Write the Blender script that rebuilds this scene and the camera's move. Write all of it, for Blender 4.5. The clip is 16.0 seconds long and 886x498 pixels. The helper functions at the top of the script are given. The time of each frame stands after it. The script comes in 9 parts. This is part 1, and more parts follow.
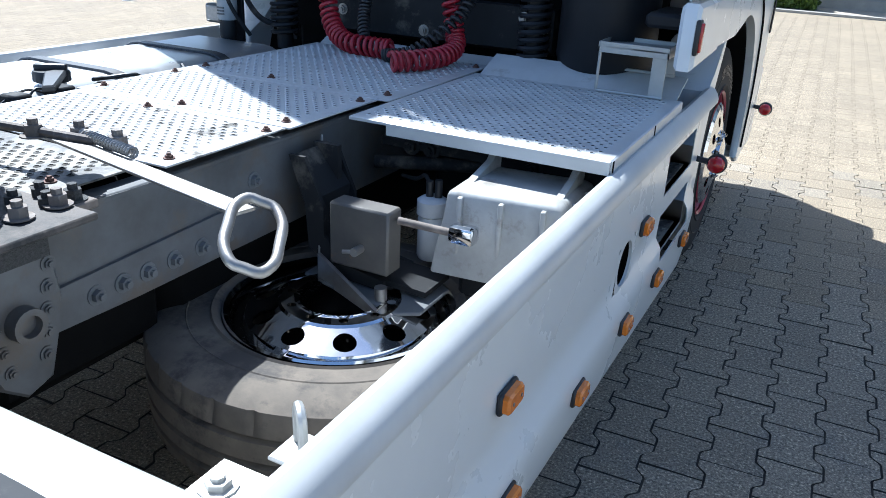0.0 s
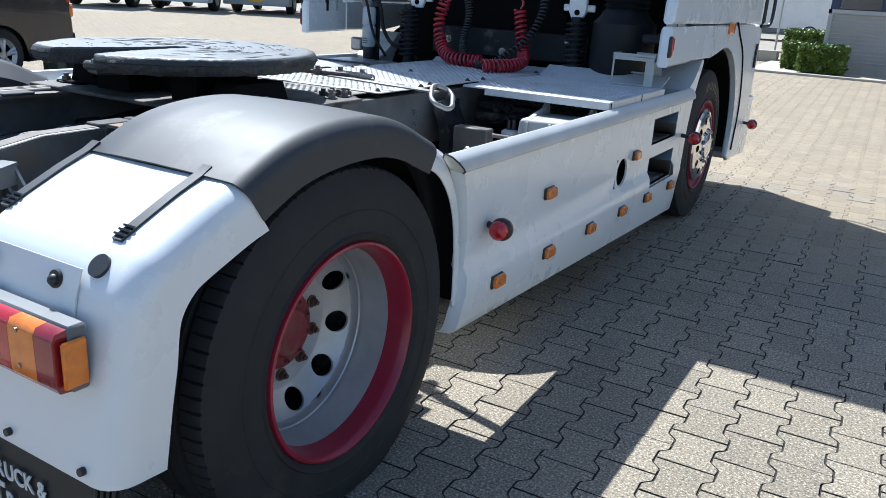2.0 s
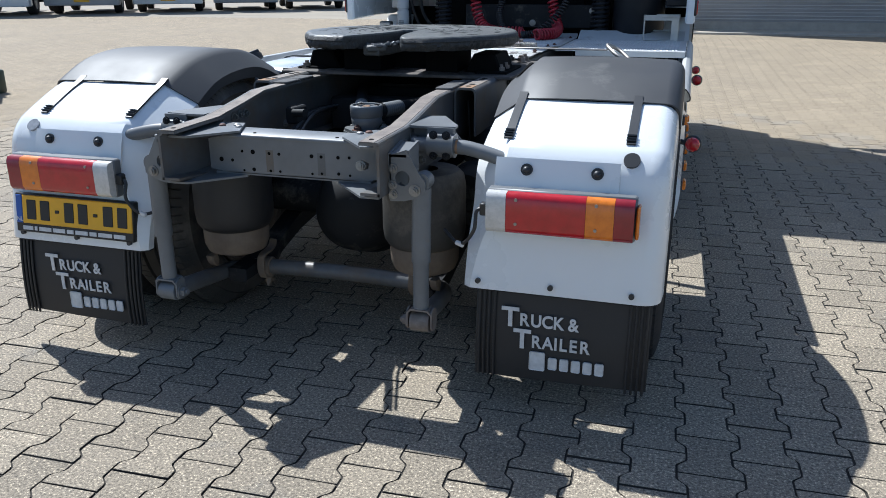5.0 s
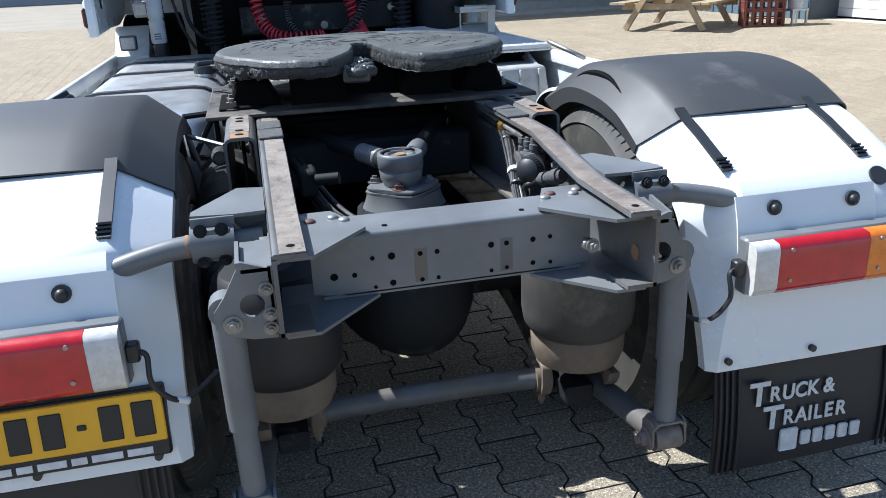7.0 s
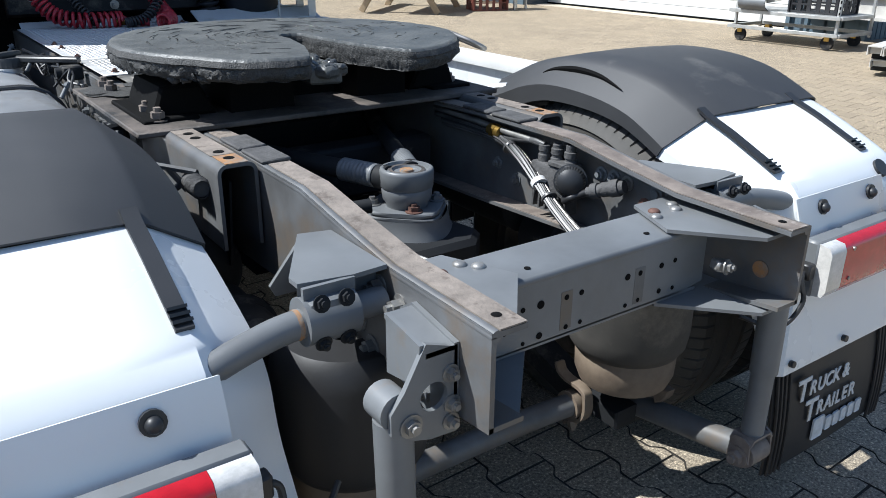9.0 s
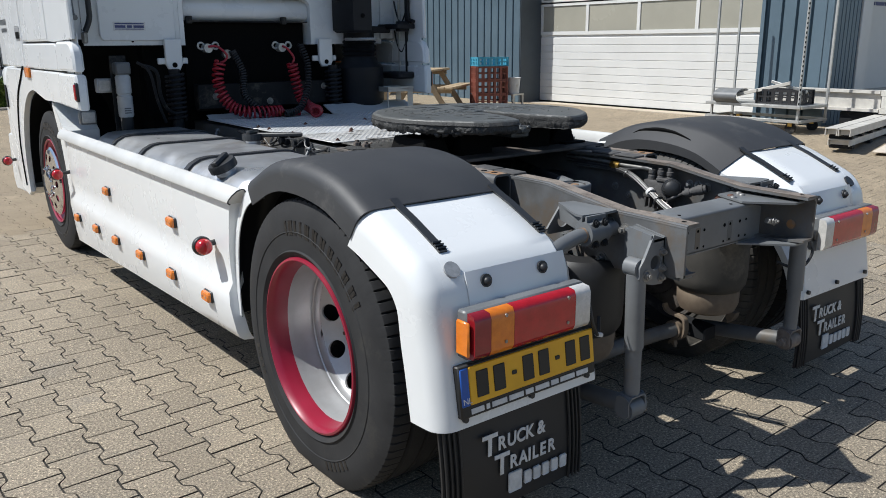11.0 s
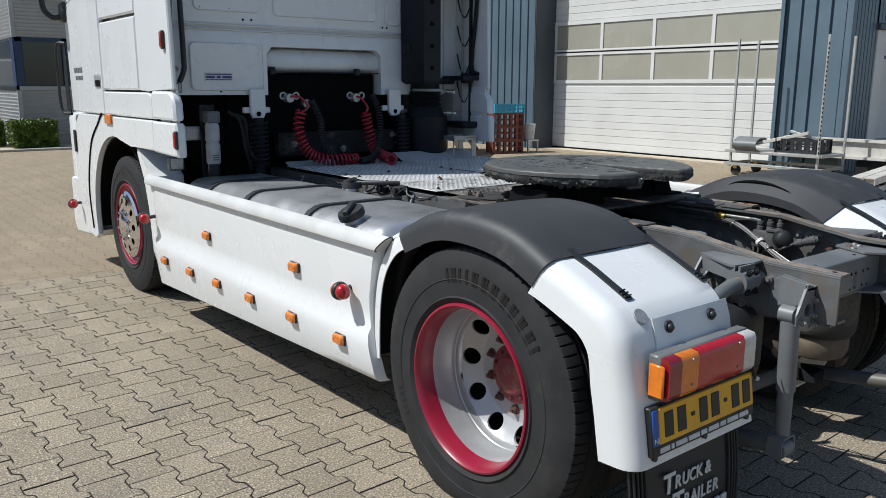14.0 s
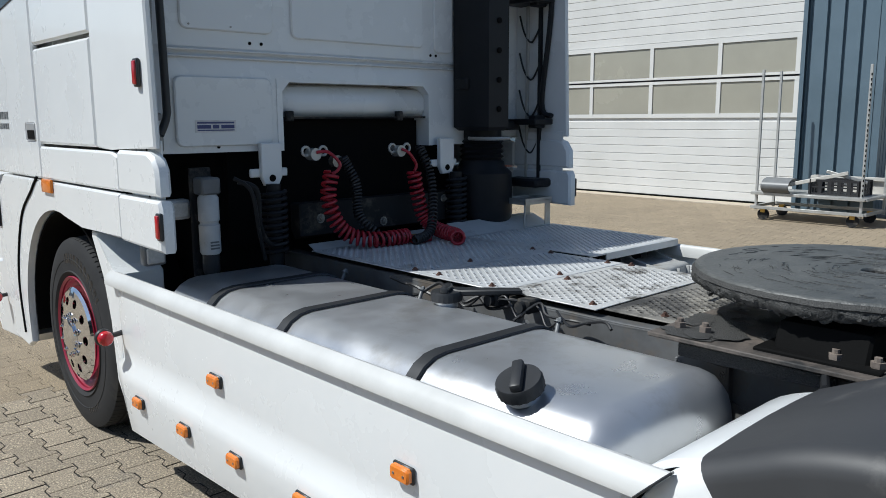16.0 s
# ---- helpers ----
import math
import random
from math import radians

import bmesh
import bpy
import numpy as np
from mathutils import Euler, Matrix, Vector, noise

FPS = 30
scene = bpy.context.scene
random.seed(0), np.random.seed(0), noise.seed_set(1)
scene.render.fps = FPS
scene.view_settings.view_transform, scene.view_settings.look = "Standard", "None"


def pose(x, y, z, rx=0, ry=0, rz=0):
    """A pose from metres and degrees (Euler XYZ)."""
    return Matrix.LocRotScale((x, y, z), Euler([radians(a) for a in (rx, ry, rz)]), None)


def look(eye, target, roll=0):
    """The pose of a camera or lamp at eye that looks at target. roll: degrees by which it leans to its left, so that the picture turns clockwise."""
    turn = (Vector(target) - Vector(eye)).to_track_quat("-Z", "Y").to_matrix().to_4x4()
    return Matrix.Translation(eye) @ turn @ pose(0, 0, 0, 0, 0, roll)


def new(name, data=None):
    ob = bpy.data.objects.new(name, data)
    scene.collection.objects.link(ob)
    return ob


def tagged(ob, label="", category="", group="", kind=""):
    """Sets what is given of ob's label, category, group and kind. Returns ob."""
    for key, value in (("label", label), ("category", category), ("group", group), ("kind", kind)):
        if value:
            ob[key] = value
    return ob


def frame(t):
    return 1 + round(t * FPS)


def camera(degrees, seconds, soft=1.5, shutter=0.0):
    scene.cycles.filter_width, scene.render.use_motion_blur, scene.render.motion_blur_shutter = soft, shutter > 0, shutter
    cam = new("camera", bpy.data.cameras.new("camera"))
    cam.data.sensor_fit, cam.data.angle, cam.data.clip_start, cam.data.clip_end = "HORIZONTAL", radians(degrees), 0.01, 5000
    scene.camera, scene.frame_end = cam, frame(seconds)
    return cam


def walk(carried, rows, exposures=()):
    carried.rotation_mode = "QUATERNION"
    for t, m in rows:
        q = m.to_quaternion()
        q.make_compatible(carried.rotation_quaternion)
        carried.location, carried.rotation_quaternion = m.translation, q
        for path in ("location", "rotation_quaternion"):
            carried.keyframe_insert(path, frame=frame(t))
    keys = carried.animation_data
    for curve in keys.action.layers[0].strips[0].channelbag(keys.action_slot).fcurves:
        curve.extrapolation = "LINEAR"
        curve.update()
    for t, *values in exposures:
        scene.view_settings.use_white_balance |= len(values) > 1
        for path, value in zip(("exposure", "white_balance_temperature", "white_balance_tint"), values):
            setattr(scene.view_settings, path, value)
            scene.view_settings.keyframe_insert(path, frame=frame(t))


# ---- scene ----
cam = camera(58.9, 16.0, 0.9)
EXPOSURES = [(0, 1.2, 5550, 7), (1.5, 1.05, 5650, 7), (2.1, 0.9, 5700, 7), (2.5, 0.85, 5800, 7), (3.5, 0.70, 5850, 8), (4.7, 0.58, 5800, 8), (7, 0.95, 5750, 8), (8.2, 0.90, 5800, 8), (10.3, 0.31, 6200, 9), (13, 0.08, 6270, 8.5), (16, 0.0, 6100, 7)]
PATH = [
    (0, (1.684, -0.112, 1.514), (0.875, 1.541, 0.731), 2.9),
    (0.5, (1.862, -0.48, 1.506), (0.986, 1.185, 0.827), 2.5),
    (1, (2.108, -0.886, 1.47), (1.192, 0.78, 0.851), 2.5),
    (1.5, (2.314, -1.278, 1.446), (1.375, 0.38, 0.837), 3.0),
    (2, (2.423, -1.72, 1.41), (1.462, -0.08, 0.787), 3.3),
    (2.5, (2.567, -2.071, 1.399), (1.591, -0.451, 0.749), 3.5),
    (3, (2.553, -2.345, 1.404), (1.573, -0.739, 0.725), 3.5),
    (3.5, (2.35, -2.699, 1.384), (1.396, -1.082, 0.694), 2.8),
    (4, (2.019, -2.952, 1.349), (1.146, -1.287, 0.666), 1.9),
    (4.5, (1.586, -3.164, 1.386), (0.867, -1.417, 0.729), 0.8),
    (4.7, (1.455, -3.218, 1.381), (0.798, -1.445, 0.731), 0.4),
    (6.8, (-0.223, -2.573, 1.407), (0.082, -0.714, 0.735), -2.4),
    (7, (-0.379, -2.424, 1.404), (0.037, -0.591, 0.722), -2.5),
    (7.5, (-0.638, -2.107, 1.434), (0.015, -0.362, 0.708), -2.2),
    (8, (-0.751, -1.827, 1.428), (0.074, -0.18, 0.648), -1.4),
    (8.2, (-0.779, -1.756, 1.424), (0.119, -0.152, 0.637), -0.9),
    (10.3, (-1.742, -2.154, 1.457), (-0.583, -0.642, 0.849), 0.1),
    (10.5, (-1.904, -2.254, 1.473), (-0.738, -0.733, 0.9), -0.0),
    (11, (-2.391, -2.446, 1.466), (-1.216, -0.909, 0.957), -0.4),
    (11.5, (-2.726, -2.67, 1.487), (-1.538, -1.13, 1.021), -0.4),
    (12, (-2.924, -2.879, 1.486), (-1.712, -1.35, 1.046), -0.1),
    (12.5, (-3.037, -2.908, 1.494), (-1.805, -1.392, 1.064), 0.3),
    (13, (-3.108, -2.834, 1.506), (-1.869, -1.324, 1.076), 0.6),
    (13.5, (-3.098, -2.631, 1.511), (-1.867, -1.115, 1.08), 0.6),
    (14, (-2.947, -2.191, 1.521), (-1.73, -0.657, 1.116), 0.2),
    (14.5, (-2.843, -1.718, 1.559), (-1.637, -0.162, 1.206), -0.3),
    (15, (-2.774, -1.319, 1.638), (-1.566, 0.246, 1.335), -0.6),
    (15.5, (-2.62, -0.871, 1.633), (-1.369, 0.664, 1.356), -0.6),
    (16, (-2.5, -0.433, 1.609), (-1.159, 1.014, 1.281), -0.3),
]
walk(cam, [(t, look(eye, target, roll)) for t, eye, target, roll in PATH], EXPOSURES)

# ---- light: clear midday, sun high over the truck's left front ----
SUN = Vector((0.64, -0.40, -1.0)).normalized()
world = bpy.data.worlds.new("world")
scene.world = world
world.use_nodes = True
wn = world.node_tree
sky = wn.nodes.new("ShaderNodeTexSky")
sky.sky_type = 'NISHITA'
sky.sun_disc = False
sky.ozone_density = 2.2
sky.sun_elevation = math.asin(-SUN.z)
sky.sun_rotation = math.atan2(-SUN.x, -SUN.y)
wn.links.new(sky.outputs[0], wn.nodes["Background"].inputs[0])
wn.nodes["Background"].inputs[1].default_value = 0.094
sun_data = bpy.data.lights.new("sun", 'SUN')
sun_data.energy, sun_data.angle, sun_data.color = 4.8, radians(0.53), (1.0, 0.97, 0.915)
sun = new("sun", sun_data)
sun.matrix_world = Matrix.Translation((-12, 8, 20)) @ SUN.to_track_quat("-Z", "Y").to_matrix().to_4x4()

# ---- materials ----
MATS = {}


def pmat(name, col, rough=0.5, metal=0.0, col2=None, scale=6.0, amount=0.5, fine=90.0, bump=0.05, dist=0.002,
         coat=0.0, rvar=0.1, spec=0.5, dirt=None, dirt_scale=3.0, dirt_at=0.6, random_amt=0.0, trans=0.0, emit=None, speck=None, placed=False):
    m = bpy.data.materials.new(name)
    m.use_nodes = True
    nt = m.node_tree
    N, L = nt.nodes, nt.links
    b = N["Principled BSDF"]
    tc = N.new("ShaderNodeTexCoord")
    where = N.new("ShaderNodeNewGeometry").outputs["Position"] if placed else tc.outputs["Object"]
    big = N.new("ShaderNodeTexNoise")
    big.inputs["Scale"].default_value, big.inputs["Detail"].default_value = scale, 6.0
    big.inputs["Roughness"].default_value = 0.62
    small = N.new("ShaderNodeTexNoise")
    small.inputs["Scale"].default_value, small.inputs["Detail"].default_value = fine, 4.0
    L.new(where, big.inputs["Vector"]), L.new(where, small.inputs["Vector"])
    c2 = col2 or tuple(c * 0.82 for c in col)
    ramp = N.new("ShaderNodeValToRGB")
    ramp.color_ramp.elements[0].position, ramp.color_ramp.elements[1].position = 0.5 - amount * 0.3, 0.5 + amount * 0.3
    ramp.color_ramp.elements[0].color, ramp.color_ramp.elements[1].color = (*c2, 1), (*col, 1)
    L.new(big.outputs["Fac"], ramp.inputs["Fac"])
    out = ramp.outputs["Color"]
    if dirt:
        dn = N.new("ShaderNodeTexNoise")
        dn.inputs["Scale"].default_value, dn.inputs["Detail"].default_value, dn.inputs["Roughness"].default_value = dirt_scale, 9.0, 0.7
        L.new(where, dn.inputs["Vector"])
        dr = N.new("ShaderNodeValToRGB")
        dr.color_ramp.elements[0].position, dr.color_ramp.elements[1].position = dirt_at - 0.06, dirt_at + 0.06
        L.new(dn.outputs["Fac"], dr.inputs["Fac"])
        mx = N.new("ShaderNodeMix")
        mx.data_type = 'RGBA'
        L.new(dr.outputs["Color"], mx.inputs[0]), L.new(out, mx.inputs[6])
        mx.inputs[7].default_value = (*dirt, 1)
        out = mx.outputs[2]
    if speck:
        sn = N.new("ShaderNodeTexNoise")
        sn.inputs["Scale"].default_value, sn.inputs["Detail"].default_value, sn.inputs["Roughness"].default_value = speck, 2.0, 0.8
        L.new(where, sn.inputs["Vector"])
        sr = N.new("ShaderNodeValToRGB")
        sr.color_ramp.elements[0].position, sr.color_ramp.elements[0].color = 0.32, (0.34, 0.34, 0.34, 1)
        sr.color_ramp.elements[1].position, sr.color_ramp.elements[1].color = 0.70, (2.5, 2.5, 2.4, 1)
        e = sr.color_ramp.elements.new(0.50)
        e.color = (0.92, 0.92, 0.92, 1)
        e = sr.color_ramp.elements.new(0.58)
        e.color = (1.05, 1.05, 1.05, 1)
        L.new(sn.outputs["Fac"], sr.inputs["Fac"])
        sm = N.new("ShaderNodeMix")
        sm.data_type, sm.blend_type = 'RGBA', 'MULTIPLY'
        sm.inputs[0].default_value = 1.0
        L.new(out, sm.inputs[6]), L.new(sr.outputs["Color"], sm.inputs[7])
        out = sm.outputs[2]
    if random_amt:
        oi = N.new("ShaderNodeObjectInfo")
        gi = N.new("ShaderNodeNewGeometry")
        ad = N.new("ShaderNodeMath")
        ad.operation = 'ADD'
        L.new(oi.outputs["Random"], ad.inputs[0]), L.new(gi.outputs["Random Per Island"], ad.inputs[1])
        fr = N.new("ShaderNodeMath")
        fr.operation = 'FRACT'
        L.new(ad.outputs[0], fr.inputs[0])
        mr = N.new("ShaderNodeMapRange")
        mr.inputs[3].default_value, mr.inputs[4].default_value = 1 - random_amt, 1 + random_amt
        L.new(fr.outputs[0], mr.inputs[0])
        hs = N.new("ShaderNodeHueSaturation")
        L.new(mr.outputs[0], hs.inputs["Value"]), L.new(out, hs.inputs["Color"])
        out = hs.outputs["Color"]
    L.new(out, b.inputs["Base Color"])
    rr = N.new("ShaderNodeMapRange")
    rr.inputs[3].default_value, rr.inputs[4].default_value = max(0.02, rough - rvar), min(1.0, rough + rvar)
    L.new(big.outputs["Fac"], rr.inputs[0]), L.new(rr.outputs[0], b.inputs["Roughness"])
    b.inputs["Metallic"].default_value = metal
    b.inputs["Coat Weight"].default_value = coat
    b.inputs["Specular IOR Level"].default_value = spec
    b.inputs["Transmission Weight"].default_value = trans
    if bump:
        bp = N.new("ShaderNodeBump")
        bp.inputs["Strength"].default_value, bp.inputs["Distance"].default_value = bump, dist
        L.new(small.outputs["Fac"], bp.inputs["Height"]), L.new(bp.outputs[0], b.inputs["Normal"])
    if emit:
        b.inputs["Emission Color"].default_value, b.inputs["Emission Strength"].default_value = (*emit[0], 1), emit[1]
    MATS[name] = m
    return m


WHITE = pmat("white_paint", (0.735, 0.750, 0.745), 0.28, coat=0.35, col2=(0.705, 0.720, 0.718), scale=2.0, bump=0.01, fine=35,
             dirt=(0.67, 0.67, 0.645), dirt_scale=1.2, dirt_at=0.74)
GREYWHITE = pmat("grey_white_plastic", (0.58, 0.58, 0.56), 0.38, col2=(0.5, 0.5, 0.48), scale=4, bump=0.04)
RUBBER = pmat("tyre_rubber", (0.034, 0.0342, 0.035), 0.72, col2=(0.025, 0.0252, 0.026), scale=9, fine=160, bump=0.12, spec=0.2, dirt=(0.046, 0.044, 0.040), dirt_scale=5, dirt_at=0.62)
TYREMARK = pmat("worn_tyre_lettering", (0.006, 0.006, 0.007), 0.4, bump=0.05)
REFLECT = pmat("grey_reflector", (0.30, 0.31, 0.32), 0.22, col2=(0.22, 0.23, 0.24), scale=60, bump=0.4, fine=260, dist=0.001, coat=0.5)
BLACKPL = pmat("black_plastic", (0.022, 0.023, 0.025), 0.44, col2=(0.022, 0.023, 0.024), scale=7, fine=220, bump=0.12, dist=0.001, dirt=(0.085, 0.083, 0.08), dirt_scale=4, dirt_at=0.72)
FLAPRUB = pmat("flap_rubber", (0.020, 0.020, 0.021), 0.55, col2=(0.014, 0.014, 0.015), scale=5, bump=0.08, dirt=(0.06, 0.057, 0.053), dirt_at=0.68)
CHASSIS = pmat("chassis_grey_paint", (0.158, 0.166, 0.171), 0.42, col2=(0.118, 0.123, 0.126), scale=5, fine=60, bump=0.06, dirt=(0.17, 0.145, 0.12), dirt_scale=6, dirt_at=0.68)
CHASSIS_DK = pmat("chassis_dark", (0.018, 0.019, 0.021), 0.65, spec=0.2, col2=(0.015, 0.016, 0.017), scale=8, bump=0.12, dirt=(0.10, 0.09, 0.075), dirt_scale=5, dirt_at=0.62)
RAILDUST = pmat("dusty_rail_top", (0.245, 0.208, 0.175), 0.8, col2=(0.15, 0.128, 0.108), scale=22, fine=140, bump=0.5, dist=0.003, dirt=(0.10, 0.08, 0.065), dirt_scale=26, dirt_at=0.60)
RUSTY = pmat("worn_rail_top", (0.215, 0.180, 0.152), 0.75, col2=(0.12, 0.098, 0.083), scale=18, fine=120, bump=0.4, dist=0.003, dirt=(0.33, 0.30, 0.27), dirt_scale=11, dirt_at=0.62)
ORRUST = pmat("orange_rust", (0.33, 0.165, 0.06), 0.8, col2=(0.19, 0.13, 0.09), scale=45, bump=0.2, dirt=(0.20, 0.18, 0.155), dirt_scale=30, dirt_at=0.56)
GREASE = pmat("black_grease", (0.098, 0.101, 0.096), 0.46, col2=(0.060, 0.063, 0.061), scale=9, fine=95, bump=0.6, dist=0.005, rvar=0.22)
WETGREASE = pmat("wet_grease", (0.075, 0.077, 0.074), 0.14, col2=(0.05, 0.051, 0.05), scale=20, fine=150, bump=0.5, dist=0.004, rvar=0.08)
GREASE_D = pmat("dry_grease", (0.070, 0.069, 0.066), 0.62, col2=(0.030, 0.030, 0.029), scale=190, amount=0.6, fine=260, bump=0.9, dist=0.004, spec=0.3)
PLATED = pmat("dull_plated_steel", (0.30, 0.295, 0.28), 0.45, metal=0.55, col2=(0.20, 0.195, 0.185), scale=30, bump=0.06)
SILVER = pmat("silver_rim_paint", (0.46, 0.47, 0.475), 0.36, metal=0.4, col2=(0.38, 0.38, 0.38), scale=7, bump=0.03, dirt=(0.30, 0.28, 0.26), dirt_scale=6, dirt_at=0.7)
RED_RIM = pmat("red_rim_paint", (0.29, 0.010, 0.036), 0.36, col2=(0.23, 0.009, 0.028), scale=6, bump=0.05, coat=0.2, dirt=(0.17, 0.05, 0.05), dirt_at=0.72)
RED_HUB = pmat("red_hub_dusty", (0.20, 0.022, 0.03), 0.6, col2=(0.17, 0.03, 0.033), scale=16, bump=0.15, dirt=(0.2, 0.11, 0.07), dirt_scale=12, dirt_at=0.58)
CHROME = pmat("chrome", (0.78, 0.78, 0.79), 0.06, metal=1.0, scale=10, bump=0.01, rvar=0.04)
ALU = pmat("cast_aluminium", (0.50, 0.51, 0.51), 0.42, metal=0.55, col2=(0.40, 0.405, 0.41), scale=8, bump=0.12, dirt=(0.28, 0.26, 0.24), dirt_at=0.68)
TANK = pmat("tank_aluminium", (0.60, 0.61, 0.62), 0.34, metal=0.75, col2=(0.52, 0.53, 0.54), scale=5.0, amount=0.9, fine=120, bump=0.05, rvar=0.2, dirt=(0.46, 0.455, 0.44), dirt_scale=2.6, dirt_at=0.60)
STEEL = pmat("bare_steel", (0.36, 0.35, 0.33), 0.45, metal=0.8, col2=(0.26, 0.24, 0.22), scale=15, bump=0.1)
GALV = pmat("galvanised_steel", (0.50, 0.50, 0.48), 0.48, metal=0.6, col2=(0.42, 0.42, 0.40), scale=12, bump=0.06)
DECK = pmat("deck_plate", (0.62, 0.63, 0.63), 0.42, metal=0.25, col2=(0.52, 0.525, 0.52), scale=4, bump=0.04, dirt=(0.34, 0.32, 0.29), dirt_scale=5, dirt_at=0.66)
DECK_DIRTY = pmat("greasy_deck_plate", (0.33, 0.31, 0.27), 0.55, metal=0.2, col2=(0.10, 0.095, 0.088), scale=5, amount=0.9, bump=0.1, dirt=(0.045, 0.043, 0.04), dirt_scale=4, dirt_at=0.52)
# near-black for shade inside holes, gaps and recesses; also seals and liners
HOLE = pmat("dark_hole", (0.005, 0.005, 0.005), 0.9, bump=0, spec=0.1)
ORANGE = pmat("orange_lens", (0.75, 0.21, 0.012), 0.22, col2=(0.62, 0.16, 0.01), scale=40, bump=0.35, fine=260, dist=0.001, coat=0.4)
REDLENS = pmat("red_lens", (0.46, 0.007, 0.013), 0.20, col2=(0.36, 0.006, 0.010), scale=30, bump=0.3, fine=300, dist=0.001, coat=0.5)
DKREDLENS = pmat("dark_red_lens", (0.26, 0.010, 0.018), 0.22, scale=30, bump=0.3, fine=300, dist=0.001, coat=0.4)
CLEARLENS = pmat("clear_lens", (0.62, 0.60, 0.57), 0.18, col2=(0.5, 0.49, 0.46), scale=60, bump=0.5, fine=240, dist=0.001, coat=0.5)
YELLOW = pmat("plate_yellow", (0.78, 0.42, 0.015), 0.40, col2=(0.70, 0.37, 0.012), scale=7, bump=0.02)
BLUE_EU = pmat("plate_blue", (0.02, 0.10, 0.42), 0.4, bump=0)
INK = pmat("black_ink", (0.015, 0.015, 0.015), 0.5, bump=0)
LETTER = pmat("white_letter", (0.66, 0.66, 0.65), 0.55, col2=(0.52, 0.52, 0.51), scale=40, bump=0)
BLUE_INK = pmat("blue_ink", (0.06, 0.07, 0.2), 0.5, bump=0)
HOSE_R = pmat("red_hose", (0.38, 0.014, 0.028), 0.36, col2=(0.28, 0.01, 0.02), scale=12, bump=0.03, coat=0.2)
HOSE_B = pmat("black_hose", (0.02, 0.02, 0.021), 0.45, scale=12, bump=0.05)
BROWN_BAG = pmat("dusty_piston", (0.20, 0.155, 0.11), 0.7, col2=(0.12, 0.09, 0.065), scale=10, bump=0.1)
GLASS = pmat("tinted_glass", (0.03, 0.035, 0.04), 0.06, bump=0, coat=0.6, spec=0.8)
MIRROR = pmat("mirror_glass", (0.85, 0.86, 0.87), 0.02, metal=1.0, bump=0, rvar=0.01)
FILTERW = pmat("filter_white", (0.55, 0.56, 0.56), 0.45, scale=9, bump=0.04, dirt=(0.3, 0.28, 0.25), dirt_at=0.65)
BRASS = pmat("brass", (0.55, 0.36, 0.10), 0.35, metal=0.9, bump=0.05)
SPARE_RUB = pmat("dusty_worn_rubber", (0.185, 0.155, 0.122), 0.85, col2=(0.105, 0.09, 0.073), scale=7, fine=120, bump=0.2, dirt=(0.065, 0.058, 0.052), dirt_scale=6, dirt_at=0.56)
CASTING = pmat("oxidised_casting", (0.43, 0.43, 0.41), 0.6, metal=0.15, col2=(0.33, 0.325, 0.305), scale=9, bump=0.2, dirt=(0.24, 0.22, 0.19), dirt_scale=7, dirt_at=0.6)
DUSTY_BAG = pmat("dusty_rubber", (0.062, 0.057, 0.050), 0.7, col2=(0.038, 0.036, 0.032), scale=8, bump=0.08, dirt=(0.13, 0.115, 0.095), dirt_at=0.6)
RUSTNUT = pmat("rusty_nut", (0.15, 0.075, 0.055), 0.7, metal=0.3, col2=(0.085, 0.05, 0.04), scale=40, bump=0.1)
LOOM = pmat("grey_loom", (0.10, 0.10, 0.10), 0.4, col2=(0.04, 0.04, 0.04), scale=20, bump=0.03)
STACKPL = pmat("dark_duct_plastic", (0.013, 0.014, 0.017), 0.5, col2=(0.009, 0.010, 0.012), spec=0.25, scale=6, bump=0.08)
# near-black that puts deep shade under cab and coupling into the colour
SHADE_BK = pmat("near_black_shade", (0.006, 0.006, 0.006), 0.85, spec=0.1, col2=(0.004, 0.004, 0.004), scale=5, bump=0.2)
BOXST = pmat("brown_grey_steel", (0.135, 0.125, 0.11), 0.5, metal=0.3, col2=(0.09, 0.085, 0.08), scale=9, bump=0.06, dirt=(0.20, 0.13, 0.08), dirt_scale=8, dirt_at=0.66)
GUARDPL = pmat("guard_plastic", (0.038, 0.039, 0.041), 0.57, col2=(0.031, 0.032, 0.034), scale=4, fine=200, bump=0.06, dist=0.001, spec=0.55, rvar=0.12, dirt=(0.085, 0.083, 0.079), dirt_scale=3.5, dirt_at=0.66)
RAILSIDE = pmat("dirty_rail_paint", (0.128, 0.132, 0.135), 0.48, col2=(0.078, 0.078, 0.077), scale=6, fine=60, bump=0.1, dirt=(0.118, 0.100, 0.082), dirt_scale=4.5, dirt_at=0.55)
STAINED = pmat("stained_deck_plate", (0.60, 0.60, 0.585), 0.45, metal=0.25, col2=(0.48, 0.475, 0.455), scale=4, bump=0.05, dirt=(0.085, 0.075, 0.062), dirt_scale=9, dirt_at=0.575)
PADRUB = pmat("worn_pad", (0.085, 0.083, 0.082), 0.8, col2=(0.05, 0.049, 0.048), scale=30, fine=120, bump=0.6, dist=0.004)
BASEBR = pmat("brown_base_plate", (0.13, 0.108, 0.092), 0.7, col2=(0.05, 0.045, 0.04), scale=9, fine=90, bump=0.5, dist=0.004, dirt=(0.02, 0.02, 0.02), dirt_scale=4, dirt_at=0.56)

